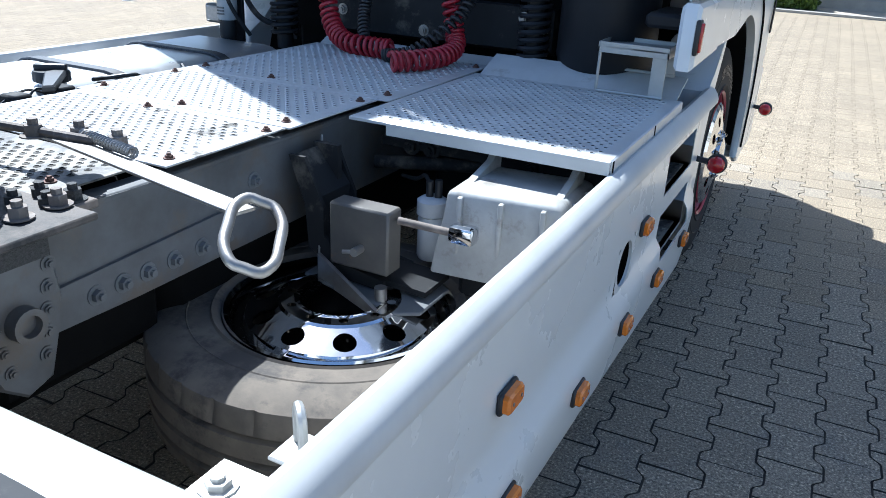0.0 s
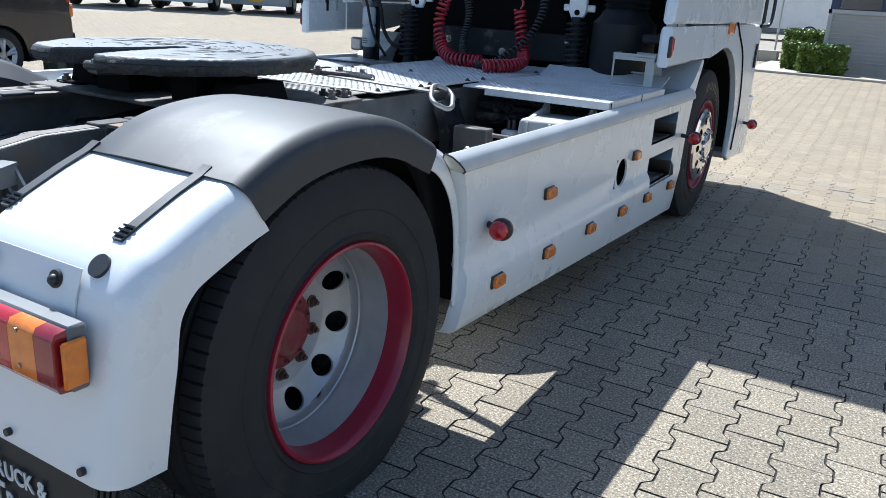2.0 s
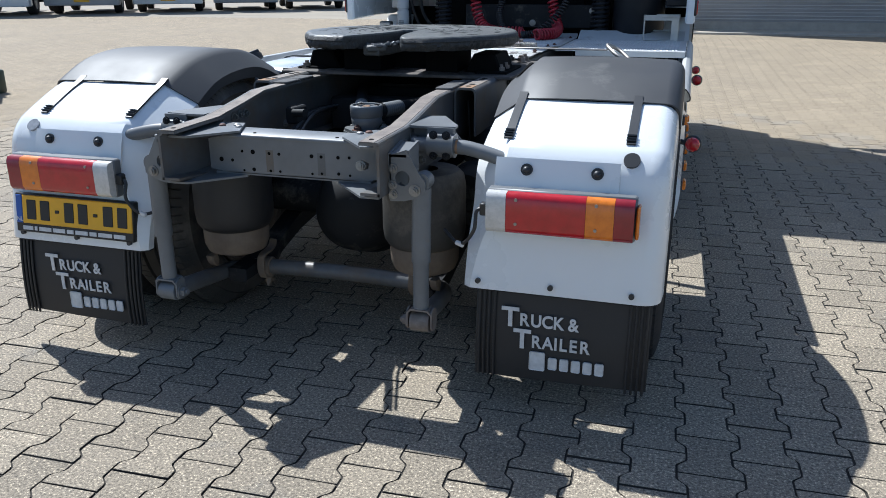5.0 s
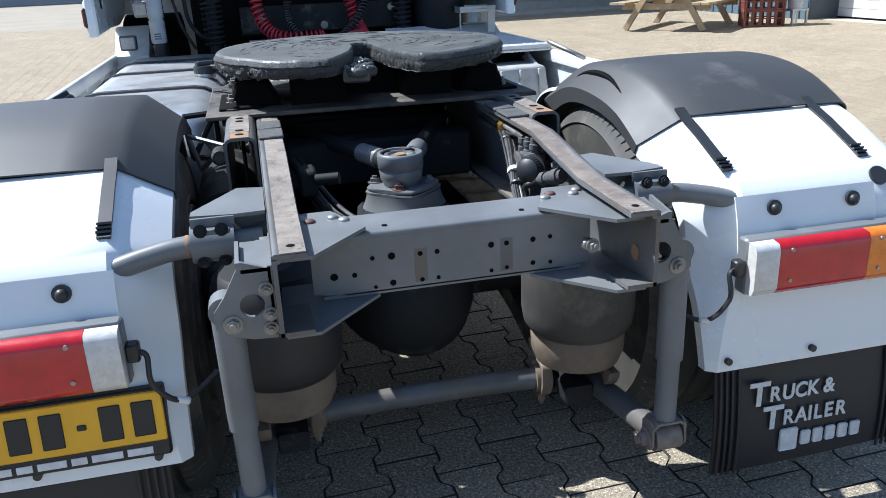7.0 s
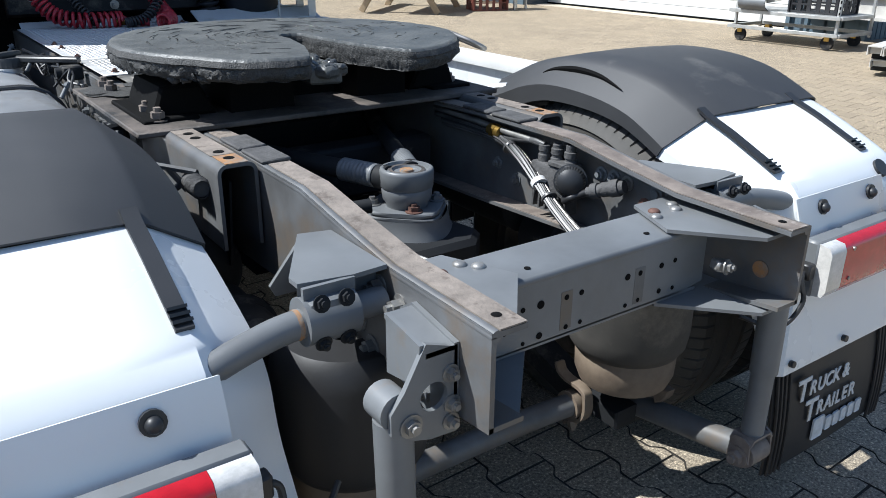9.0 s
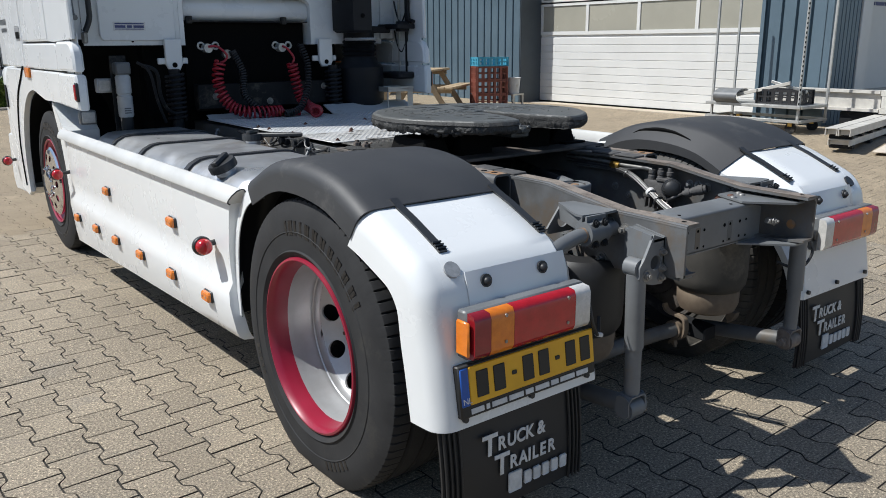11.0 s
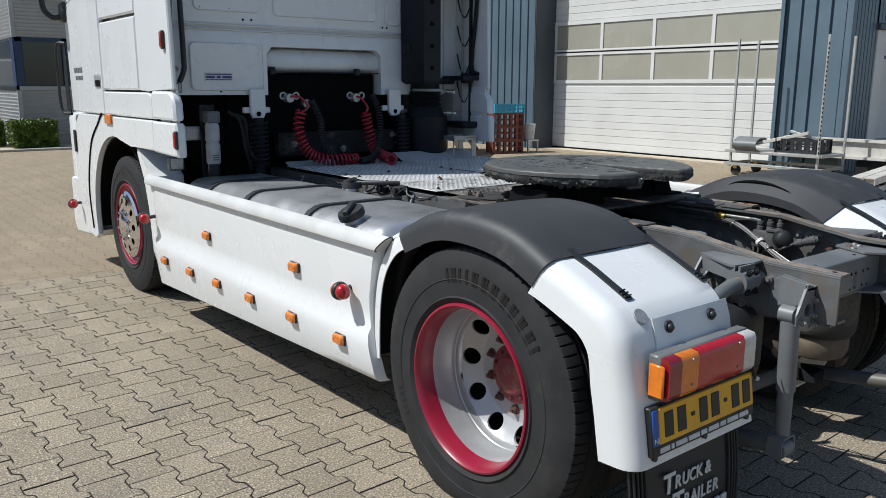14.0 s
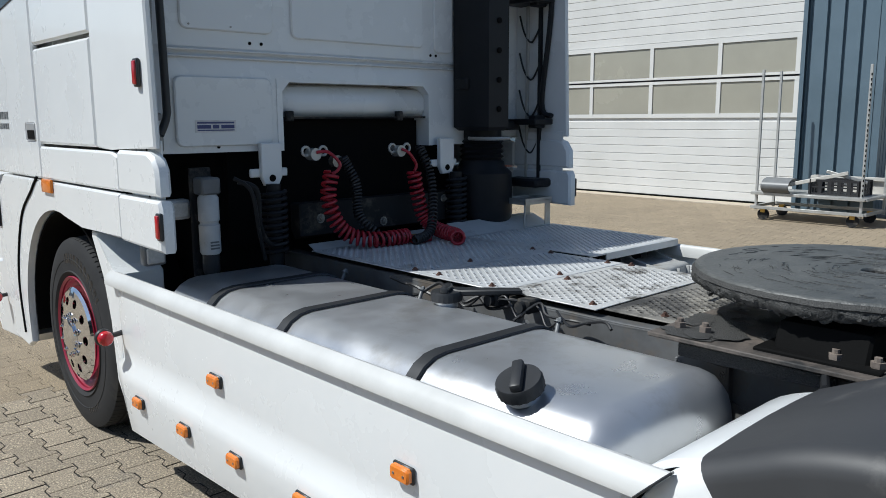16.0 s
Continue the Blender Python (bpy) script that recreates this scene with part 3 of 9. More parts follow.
def mudguard(s):
    inner, outer = (0.615 if s > 0 else 0.600), 1.238
    g = part("rear_mudguard", guard_shell(TOP_R, s, inner, outer, 0.068, 0.004, inner_lip=0.03, round_r=0.062, facet=0.115), WHITE, truck, "white rear mudguard with a black centre section")
    part("front_section", guard_shell(TOP_F, s, 1.10, outer - 0.004, 0.028, 0.004, inner_lip=0.0, round_r=0.05), WHITE, g, "white front mudguard section, cracked at its corner")
    line = [(0.522, 0.42), (0.522, 0.56), (0.520, 0.69), (0.502, 0.79), (0.444, 0.874), (0.372, 0.936), (0.290, 0.968), (0.205, 0.985)]
    part("front_section", guard_shell(line, s, 0.64, 1.196, 0.0, 0.004, inner_lip=0.0, round_r=0.015), WHITE, g, "white front mudguard skin")
    # dark inner skins close under the white ones
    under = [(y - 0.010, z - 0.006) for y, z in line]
    part("guard_lining", guard_shell(under, s, 0.645, 1.192, 0.0, 0.003, inner_lip=0.0, round_r=0.015), STACKPL, g, "dark underside of the mudguard")
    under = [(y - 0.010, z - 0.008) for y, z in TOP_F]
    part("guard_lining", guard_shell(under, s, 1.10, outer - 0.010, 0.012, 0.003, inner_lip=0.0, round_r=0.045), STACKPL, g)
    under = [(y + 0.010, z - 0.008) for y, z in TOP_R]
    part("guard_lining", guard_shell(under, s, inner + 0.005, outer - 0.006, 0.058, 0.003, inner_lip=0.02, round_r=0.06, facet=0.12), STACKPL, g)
    part("centre_section", guard_shell(TOP_B, s, inner - 0.005, outer + 0.004, 0.055, 0.005, inner_lip=0.05, round_r=0.05, crown=0.006, facet=0.115, hem=0.122, even=True), GUARDPL, g, "black plastic centre section, scuffed")
    if s > 0:
        # split along the inner shoulder
        pts = curve_pts([(0.650, 0.035, 1.040), (0.661, 0.0, 1.053), (0.664, -0.06, 1.062), (0.664, -0.12, 1.065), (0.661, -0.198, 1.058), (0.647, -0.29, 1.036)], 5)
        rad = [0.001 + 0.009 * math.sin(math.pi * k / (len(pts) - 1)) for k in range(len(pts))]
        part("split", tube(B(), pts, rad, 6), HOLE, g, "open split in the plastic")
    # rubber straps
    for x in (0.72, 1.105):
        line = [(-0.500, 1.017), (-0.53, 1.000), (-0.60, 0.972), (-0.72, 0.916), (-0.745, 0.904)]
        b = B()
        prism(b, ribbon(line, 0.007), 'x', s * x - 0.014, s * x + 0.014)
        for k in range(3):
            t = k * 0.012
            box(b, (s * x, -0.712 - t, 0.9235 - t * 0.47), (0.030, 0.006, 0.005), 0, (-25, 0, 0))
        part("strap", b, BLACKPL, g, "black rubber strap")
    # raised panel behind the lamp and its bolts
    b = B()
    prism(b, ribbon([(-0.8085, 0.8525), (-0.8265, 0.80), (-0.853, 0.665)], -0.0045), 'x', s * 0.70, s * 1.085, 0.001)
    part("lamp_panel", b, WHITE, g)
    for x in (0.80, 1.018):
        b = B()
        ball(b, (s * x, -0.831, 0.82), 0.013, 12)
        cyl(b, (s * x, -0.822, 0.82), (s * x, -0.830, 0.822), 0.019, seg=14)
        part("rubber_bolt", b, BLACKPL, g)
    b = cyl(B(), (s * 1.115, -0.782, 0.851), (s * 1.115, -0.7965, 0.8645), 0.025, seg=28)
    part("round_reflector", b, REFLECT if s < 0 else BLACKPL, g, "round grey reflector" if s < 0 else "round black cap")
    for x in (0.665, 0.90, 1.15):
        part("flap_bolt", cyl(B(), (s * x, -0.892, 0.462), (s * x, -0.903, 0.463), 0.009, seg=10), BLACKPL, g)
    # tail lamp
    zt, zb, yf, yb = 0.768, 0.637, -0.852, -0.925
    lamp = part("tail_lamp", span(B(), (s * 0.690, yf, zb - 0.004), (s * 1.146, -0.895, zt + 0.004), 0.006), CHASSIS, g, "red and orange tail lamp with a clear end")
    for a, c, m, l in ((0.694, 0.757, CLEARLENS, "clear lens"), (0.757, 1.0, REDLENS, "red lens"), (1.0, 1.084, ORANGE, "orange lens"), (1.084, 1.142, DKREDLENS, "dark red lens")):
        b = B()
        prism(b, [(-0.89, zb), (-0.918, zb + 0.004), (-0.926, zb + 0.02), (-0.926, zt - 0.02), (-0.918, zt - 0.004), (-0.89, zt)], 'x', s * a, s * (c - 0.0008))
        part("lens", b, m, lamp, l, angle=60)
    part("lens", span(B(), (s * 1.1465, -0.862, zb + 0.012), (s * 1.157, -0.915, zt - 0.02), 0.004), ORANGE, lamp, "orange side lens")
    for x in (0.788, 1.03):
        for z in (0.672, 0.748):
            part("screw", cyl(B(), (s * x, -0.92, z), (s * x, -0.9285, z), 0.005, seg=10), STEEL, lamp)
    b = box(B(), (s * 0.679, -0.88, 0.70), (0.026, 0.03, 0.04), 0.004)
    tube(b, curve_pts([(s * 0.68, -0.88, 0.70), (s * 0.655, -0.885, 0.69), (s * 0.65, -0.90, 0.63), (s * 0.60, -0.88, 0.575), (s * 0.53, -0.82, 0.60)]), 0.006)
    part("lamp_cable", b, HOSE_B, lamp, "black lamp plug and cable")
    part("cable_tag", box(B(), (s * 0.60, -0.884, 0.577), (0.03, 0.014, 0.014), 0.003, (0, 20, 0)), LETTER, lamp)
    # mud flap
    rows = []
    for i in range(10):
        t = i / 9
        z = lerp(FLAP_T, FLAP_B, t)
        y = flap_y(t)
        rows.append([(s * x, y - 0.007 * math.sin(math.pi * q), z + 0.012 * t * (q - 0.5)) for q, x in ((k / 12, lerp(0.655, 1.216, k / 12)) for k in range(13))])
    flap = part("mud_flap", grid_sheet(B(), rows, 0.007), FLAPRUB, g, "black ribbed rubber mud flap with white lettering")
    for x in (0.668, 0.684, 0.700, 0.718, 1.152, 1.170, 1.187, 1.204):
        b = B()
        q = (x - 0.655) / 0.561
        tube(b, [(s * x, r[0][1] - 0.007 * math.sin(math.pi * q) - 0.006, r[0][2]) for r in rows[1:]], 0.0045, 6)
        part("rib", b, FLAPRUB, flap)
    text_on_flap(flap, 0.744 if s > 0 else -1.077)
    return g


def number_plate(parent):
    x0, x1, zt = -1.158, -0.632, 0.615
    p = part("plate_holder", span(B(), (x0 - 0.004, -0.872, zt - 0.146), (x1 + 0.004, -0.906, zt + 0.004), 0.004), INK, parent, "black plate holder with a line of small print")
    part("plate", span(B(), (x0 + 0.03, -0.9, zt - 0.112), (x1, -0.909, zt - 0.003), 0.003), YELLOW, p, "yellow number plate")
    part("plate_band", span(B(), (x0, -0.9, zt - 0.112), (x0 + 0.0295, -0.909, zt - 0.003), 0.003), BLUE_EU, p)
    m = Matrix.Translation((x0 + 0.003, -0.9095, zt - 0.104)) @ Euler((radians(90), 0, 0)).to_matrix().to_4x4()
    words("band_letters", "NL", 0.024, LETTER, p, m, 0.0006)
    for k, w in enumerate((0.042, 0.042, 0.018, 0.042, 0.042, 0.018, 0.042, 0.042)):
        xc = x0 + 0.075 + (0, 0.055, 0.104, 0.152, 0.207, 0.256, 0.305, 0.36)[k] * 1.14
        b = span(B(), (xc - w / 2, -0.9085, zt - (0.095 if w > 0.02 else 0.064)), (xc + w / 2, -0.911, zt - (0.02 if w > 0.02 else 0.052)), 0.002)
        part("plate_bar", b, INK, p)
    xc = x0 + 0.03
    for w in (0.045, 0.012, 0.055, 0.055, 0.03, 0.055, 0.03, 0.06, 0.05):
        part("print_bar", span(B(), (xc, -0.9055, zt - 0.137), (xc + w, -0.9085, zt - 0.122)), LETTER, p)
        xc += w + 0.009
    # it leans with the mudguard
    hinge = Vector((0, -0.872, zt))
    p.matrix_basis = Matrix.Translation(hinge + Vector((-0.008, 0.018, -0.006))) @ Matrix.Rotation(radians(-8), 4, 'X') @ Matrix.Translation(-hinge)


for side in (-1, 1):
    guard = mudguard(side)
    if side < 0:
        number_plate(guard)
    guard.location.y = -0.022

# ---- side skirts ----
SK_Z = [0.905, 0.875, 0.83, 0.69, 0.62, 0.545, 0.512, 0.46, 0.40]
SK_X = [1.238, 1.243, 1.246, 1.246, 1.245, 1.242, 1.262, 1.267, 1.262]


def marker(parent, s, y, z, x):
    m = part("marker_lamp", span(B(), (s * x, y - 0.042, z - 0.024), (s * (x + 0.012), y + 0.042, z + 0.024), 0.004), BLACKPL, parent, "orange side marker lamp")
    b = B()
    prism(b, [(y - 0.038, z - 0.014), (y - 0.03, z - 0.021), (y + 0.03, z - 0.021), (y + 0.038, z - 0.014), (y + 0.038, z + 0.014), (y + 0.03, z + 0.021), (y - 0.03, z + 0.021), (y - 0.038, z + 0.014)], 'x', s * (x + 0.006), s * (x + 0.027), 0.005)
    part("lens", b, ORANGE, m, "orange lens")
    for q in (-0.02, 0.02):
        part("screw", cyl(B(), (s * (x + 0.025), y + q, z), (s * (x + 0.0285), y + q, z), 0.004, seg=8), STEEL, m)


def stalk_lamp(parent, s, y, z, x, stem=0.035):
    """A rubber arm with a round lamp across it, red to the rear and amber to the front."""
    cx = s * (x + stem + 0.024)
    b = tube(B(), curve_pts([(s * (x - 0.01), y + 0.012, z + 0.008), (s * (x + stem * 0.5), y + 0.004, z + 0.004), (cx, y, z)], 4), 0.012, 10)
    lathe(b, [(0.0, -0.013), (0.034, -0.013), (0.039, -0.009), (0.040, 0.0), (0.039, 0.009), (0.034, 0.013), (0.0, 0.013)], (cx, y, z), 'y', 24)
    m = part("outline_lamp", b, BLACKPL, parent, "round red and amber outline lamp on a rubber arm", angle=50)
    dome = [(0.033, 0.012), (0.033, 0.026), (0.030, 0.038), (0.022, 0.046), (0.010, 0.049), (0.0, 0.050)]
    part("lens", lathe(B(), dome, (cx, y, z), 'y', 24, -1), REDLENS, m, "red domed lens", angle=60)
    part("lens", lathe(B(), [(r, h * 0.8) for r, h in dome], (cx, y, z), 'y', 24, 1), ORANGE, m, "amber domed lens", angle=60)


def skirt(s):
    ys = [0.385, 0.40, 0.44, 0.50, 0.7, 1.0, 1.4, 1.80, 1.885, 2.065, 2.42, 2.65, 2.88, 3.0, 3.07, 3.12]
    rows = []
    for i, y in enumerate(ys):
        bot = lerp(0.312, 0.208, (y - 0.4) / 2.7)
        zs = SK_Z + [lerp(0.40, bot, 0.55), bot + 0.012, bot]
        xs = SK_X + [1.254, 1.243, 1.225]
        row = []
        for x, z in zip(xs, zs):
            x2, y2 = x, y
            if i == 0:
                x2 -= 0.045
            if i < 3:
                y2 += 0.055 * math.sin(math.pi * min(1, max(0, (z - 0.38) / 0.5))) * (1 - i * 0.25)
            if i >= len(ys) - 2:
                x2 -= 0.012 * (i - len(ys) + 3)
                y2 -= 0.05 * max(0.0, 0.45 - z) / 0.2
            row.append((s * x2, y2, z))
        rows.append(row)
    skip = set()
    if s > 0:
        for i in (10, 11):
            skip |= {(i, 2), (i, 4), (i, 5), (i, 6)}
        skip |= {(8, 3), (8, 4)}
    k = part("side_skirt", grid_sheet(B(), rows, 0.004, skip), WHITE, truck, "white moulded side skirt with orange marker lamps")
    # rolled top rail with its open end
    rail = [(1.214, 0.880), (1.214, 0.928), (1.221, 0.939), (1.235, 0.943), (1.251, 0.935), (1.264, 0.917), (1.271, 0.897), (1.270, 0.884), (1.258, 0.877)]
    b = B()
    prism(b, [(s * x, z) for x, z in rail], 'y', 0.300, 3.13)
    for v in b.verts:
        if v.co.y < 1:
            v.co.y += max(0.0, 0.943 - v.co.z)
    part("top_rail", b, GREYWHITE, k, "light grey rolled top rail")
    b = B()
    tube(b, [(s * x, 0.299 + max(0.0, 0.943 - z), z) for x, z in rail[1:]], 0.0028, 6)
    part("rail_edging", b, BLACKPL, k)
    x = 1.243
    for y, z in (((1.07, 0.686), (2.13, 0.676)) if s < 0 else ((1.08, 0.682), (2.15, 0.678))):
        marker(k, s, y, z, x + 0.003)
    for y, z in ((0.64, 0.446), (1.08, 0.441), (1.54, 0.436), (1.975, 0.427), (2.38, 0.418), (2.82, 0.410)):
        marker(k, s, y, z, 1.263)
    stalk_lamp(k, s, 0.578, 0.656 if s > 0 else 0.680, 1.243)
    stalk_lamp(k, s, 3.05, 0.662, 1.225, 0.07)
    # front closing piece towards the wheel
    b = B()
    prism(b, [(3.07, 0.93), (3.19, 0.98), (3.30, 1.09), (3.36, 1.10), (3.36, 1.07), (3.24, 0.90), (3.18, 0.70), (3.16, 0.42), (3.07, 0.30)], 'x', s * 1.02, s * 1.232, 0.006)
    part("front_piece", b, WHITE, k)
    if s > 0:
        # step wells with chequered treads, and the round filler opening
        for za, zc in ((0.69, 0.83), (0.46, 0.62)):
            b = B()
            x0 = 1.03
            for lo, hi in (((x0, 2.42, za), (1.243, 2.88, za - 0.012)), ((x0, 2.42, zc), (1.243, 2.88, zc + 0.012)), ((x0, 2.42, za), (1.243, 2.408, zc)), ((x0, 2.88, za), (1.243, 2.892, zc)), ((x0, 2.42, za), (x0 - 0.01, 2.88, zc))):
                span(b, lo, hi)
            well = part("step_well", b, WHITE, k, "white step well in the skirt")
            b = span(B(), (1.06, 2.45, za + 0.001), (1.225, 2.84, za + 0.007))
            for u in range(14):
                for v in range(6):
                    box(b, (1.075 + v * 0.027, 2.465 + u * 0.027, za + 0.008), (0.018, 0.005, 0.003), 0, (0, 0, 45 if (u + v) % 2 else -45))
            part("tread_plate", b, DECK_DIRTY, well, "worn chequered tread plate")
        b = B()
        m = 24
        yc, zc, a, c = 1.975, 0.617, 0.074, 0.0685
        H, R2 = [], []
        for q in range(m):
            f = 2 * math.pi * (q + 0.5) / m
            cu, cv = math.cos(f), math.sin(f)
            gq = 1 / max(abs(cu), abs(cv))
            H.append(b.verts.new((1.2455, yc + a * cu, zc + c * cv)))
            R2.append(b.verts.new((1.2455, yc + 0.09 * cu * gq, zc + 0.0725 * cv * gq)))
        D = [b.verts.new((1.236, v.co.y, v.co.z)) for v in H]
        for q in range(m):
            b.faces.new((H[q], H[(q + 1) % m], R2[(q + 1) % m], R2[q]))
            b.faces.new((H[q], H[(q + 1) % m], D[(q + 1) % m], D[q]))
        part("filler_opening", b, WHITE, k)
        b = cyl(B(), (1.165, 1.975, 0.617), (1.185, 1.975, 0.617), 0.025)
        tube(b, curve_pts([(1.17, 1.97, 0.6), (1.20, 1.96, 0.61), (1.18, 1.99, 0.65)]), 0.008)
        part("valve", b, STEEL, k)
        # added black cup: shade inside the opening, hiding the step well
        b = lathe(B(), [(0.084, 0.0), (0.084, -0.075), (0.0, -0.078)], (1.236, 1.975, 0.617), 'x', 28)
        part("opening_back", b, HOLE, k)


for side in (-1, 1):
    skirt(side)

# ---- chassis ----
RAIL = [(-1.05, 0.918), (-0.78, 0.922), (-0.62, 0.945), (-0.45, 0.972), (-0.1, 0.975), (0.3, 0.965), (1.0, 0.945), (3.3, 0.945)]
chassis = part("chassis", cyl(B(), (-0.36, 1.9, 0.78), (0.36, 1.9, 0.78), 0.06), CHASSIS_DK, truck, "grey painted ladder chassis with worn rail tops")
for side in (-1, 1):
    s = side
    xo, xi = 0.388, 0.322
    b = B()
    low = [(y, z - lerp(0.165, 0.25, min(1.0, max(0.0, (y + 1.05) / 0.75)))) for y, z in RAIL]
    prism(b, RAIL + low[::-1], 'x', s * xo, s * (xo - 0.009))
    for ln, h in ((RAIL, -0.009), (low, 0.009)):
        prism(b, [(y, z) for y, z in ln] + [(y, z + h) for y, z in ln[::-1]], 'x', s * (xo - 0.001), s * xi)
    tube(b, [(s * (xo - 0.0095), y, z - 0.0072) for y, z in RAIL], 0.0105, 10)
    r = part("frame_rail", b, RAILSIDE, chassis)
    b = B()
    prism(b, [(y, z + 0.0035) for y, z in RAIL[:6]] + [(y, z + 0.001) for y, z in RAIL[:6][::-1]], 'x', s * (xo - 0.015), s * (xi + 0.002))
    part("rail_top", b, RUSTY if s > 0 else RAILDUST, r, "scraped brown rail top" if s > 0 else "dusty pale rail top")
    # pads where a trailer rubs
    for y0 in (-0.27, -0.14):
        part("wear_pad", span(B(), (s * (xo - 0.002), y0, 0.976), (s * (xi - 0.003), y0 + 0.118, 0.985), 0.003), PADRUB, r)
    for y, z in ((0.88, 0.75), (0.95, 0.75), (1.02, 0.75), (1.10, 0.75), (1.19, 0.75), (1.27, 0.75), (-0.62, 0.83), (-0.68, 0.79), (-0.72, 0.75), (-0.88, 0.82), (-0.90, 0.75), (-0.55, 0.80), (0.75, 0.88), (0.78, 0.82), (1.4, 0.86), (1.4, 0.80)):
        part("rail_bolt", bolt(B(), (s * (xo + (0.010 if 0.8 < y < 1.3 else 0)), y, z), (s, 0, 0), 0.015, 0.016), CHASSIS, r)
    for y, z in ((-0.712, 0.893), (-0.752, 0.880), (-0.815, 0.868)):
        part("rail_bolt", bolt(B(), (s * xo, y, z), (s, 0, 0), 0.0135, 0.02), PLATED, r)
    for y, z, q, m in ((-0.514, 0.892, 0.0125, CHASSIS), (-0.555, 0.893, 0.0125, CHASSIS), (-0.598, 0.889, 0.0125, PLATED), (-0.694, 0.889, 0.018, CHASSIS), (-0.655, 0.849, 0.0125, RUSTNUT), (-0.12, 0.83, 0.012, CHASSIS), (-0.20, 0.80, 0.012, CHASSIS)):
        part("rail_bolt", bolt(B(), (s * (xo - 0.009), y, z), (-s, 0, 0), q, 0.013), m, r)
    # dust lying along the lower flange, and the hole at the rail's end
    b = B()
    prism(b, [(y, z + 0.0105) for y, z in low[3:7]] + [(y, z + 0.0088) for y, z in low[3:7][::-1]], 'x', s * (xo - 0.012), s * (xi + 0.003))
    part("flange_dust", b, RUSTY, r, "dusty brown lower flange")
    part("bolt_hole", lathe(B(), [(0.0085, 0.0), (0.007, 0.0008), (0.0, 0.0008)], (s * 0.350, -1.012, 0.9225), 'z', 14), HOLE, r)
    # outer fishplate in front of the rear axle
    b = B()
    prism(b, [(0.55, 0.71), (1.32, 0.71), (1.34, 0.73), (1.34, 0.80), (1.30, 0.815), (0.60, 0.79), (0.55, 0.77)], 'x', s * (xo + 0.001), s * (xo + 0.010))
    part("fishplate", b, RAILSIDE, r)
    # spring hanger with its rivets
    b = B()
    prism(b, [(0.60, 0.90), (0.72, 0.91), (0.775, 0.89), (0.785, 0.80), (0.76, 0.72), (0.74, 0.64), (0.68, 0.62), (0.63, 0.66), (0.60, 0.74)], 'x', s * (xo + 0.002), s * (xo + 0.04), 0.006)
    lathe(b, [(0.035, 0.0), (0.035, 0.03), (0.022, 0.03), (0.022, 0.012), (0.0, 0.012)], (s * (xo + 0.04), 0.69, 0.78), 'x', 20, s)
    for k in range(5):
        bolt(b, (s * (xo + 0.04), 0.762 - 0.008 * k, 0.875 - k * 0.045), (s, 0, 0), 0.011, 0.008)
        bolt(b, (s * (xo + 0.04), 0.622 + 0.008 * k, 0.87 - k * 0.045), (s, 0, 0), 0.010, 0.008)
    part("spring_hanger", b, RAILSIDE, r)
    # side bracket plate for the fifth wheel base, with rusty holes
    b = B()
    span(b, (s * 0.395, 0.28, 0.962), (s * 0.50, 0.72, 0.974), 0.002)
    span(b, (s * 0.49, 0.28, 0.962), (s * 0.50, 0.72, 0.925))
    ob = part("side_angle", b, GREASE_D, r)
    arc = [(1 - math.cos(radians(a)), math.sin(radians(a))) for a in (0, 22, 45, 68, 90)]
    line = [(0.393, 0.80)] + [(0.393 + 0.022 * u, 0.964 + 0.022 * v) for u, v in arc] + [(0.481 - 0.022 * u, 0.964 + 0.022 * v) for u, v in arc[::-1]] + [(0.481, 0.80)]
    b = B()
    prism(b, [(s * x, z) for x, z in ribbon(line, -0.008)], 'y', -0.262, 0.30)
    ob = part("mounting_channel", b, RAILSIDE, r, "dusty grey channel beside the rail with a rusty end", angle=50)
    part("rust_patch", span(B(), (s * 0.412, -0.261, 0.9862), (s * 0.462, -0.185, 0.9872)), ORRUST, ob)
    part("dust_patch", span(B(), (s * 0.410, -0.180, 0.9862), (s * 0.464, 0.10, 0.9868)), RAILDUST, ob)
    for y in (-0.215, -0.155, -0.005, 0.045):
        part("bolt_hole", lathe(B(), [(0.0125, 0.0), (0.0115, 0.0010), (0.0, 0.0010)], (s * 0.437, y, 0.9872), 'z', 14), HOLE, ob)
    part("channel_web", prism(B(), [(-0.20, 0.93), (-0.17, 0.94), (0.05, 0.94), (0.05, 0.72), (-0.16, 0.72)], 'x', s * 0.430, s * 0.436), CHASSIS_DK, ob)
    if s < 0:
        # open bracket carrying the lamp cable
        b = B()
        for p, q in (((-0.485, -0.14, 0.945), (-0.585, -0.06, 0.965)), ((-0.585, -0.06, 0.965), (-0.560, -0.05, 0.86)), ((-0.485, -0.14, 0.945), (-0.560, -0.05, 0.86)), ((-0.535, -0.10, 0.955), (-0.500, -0.11, 0.90))):
            tube(b, [p, q], 0.0075, 6)
        part("cable_bracket", b, RAILSIDE, ob)
        b = B()
        for k in range(4):
            lathe(b, [(0.019, 0.0), (0.024, 0.006), (0.019, 0.012)], (-0.497, -0.205 + k * 0.014, 0.925), 'y', 16)
        cyl(b, (-0.497, -0.20, 0.925), (-0.497, -0.12, 0.925), 0.018, seg=14)
        part("rubber_boot", b, PADRUB, ob)

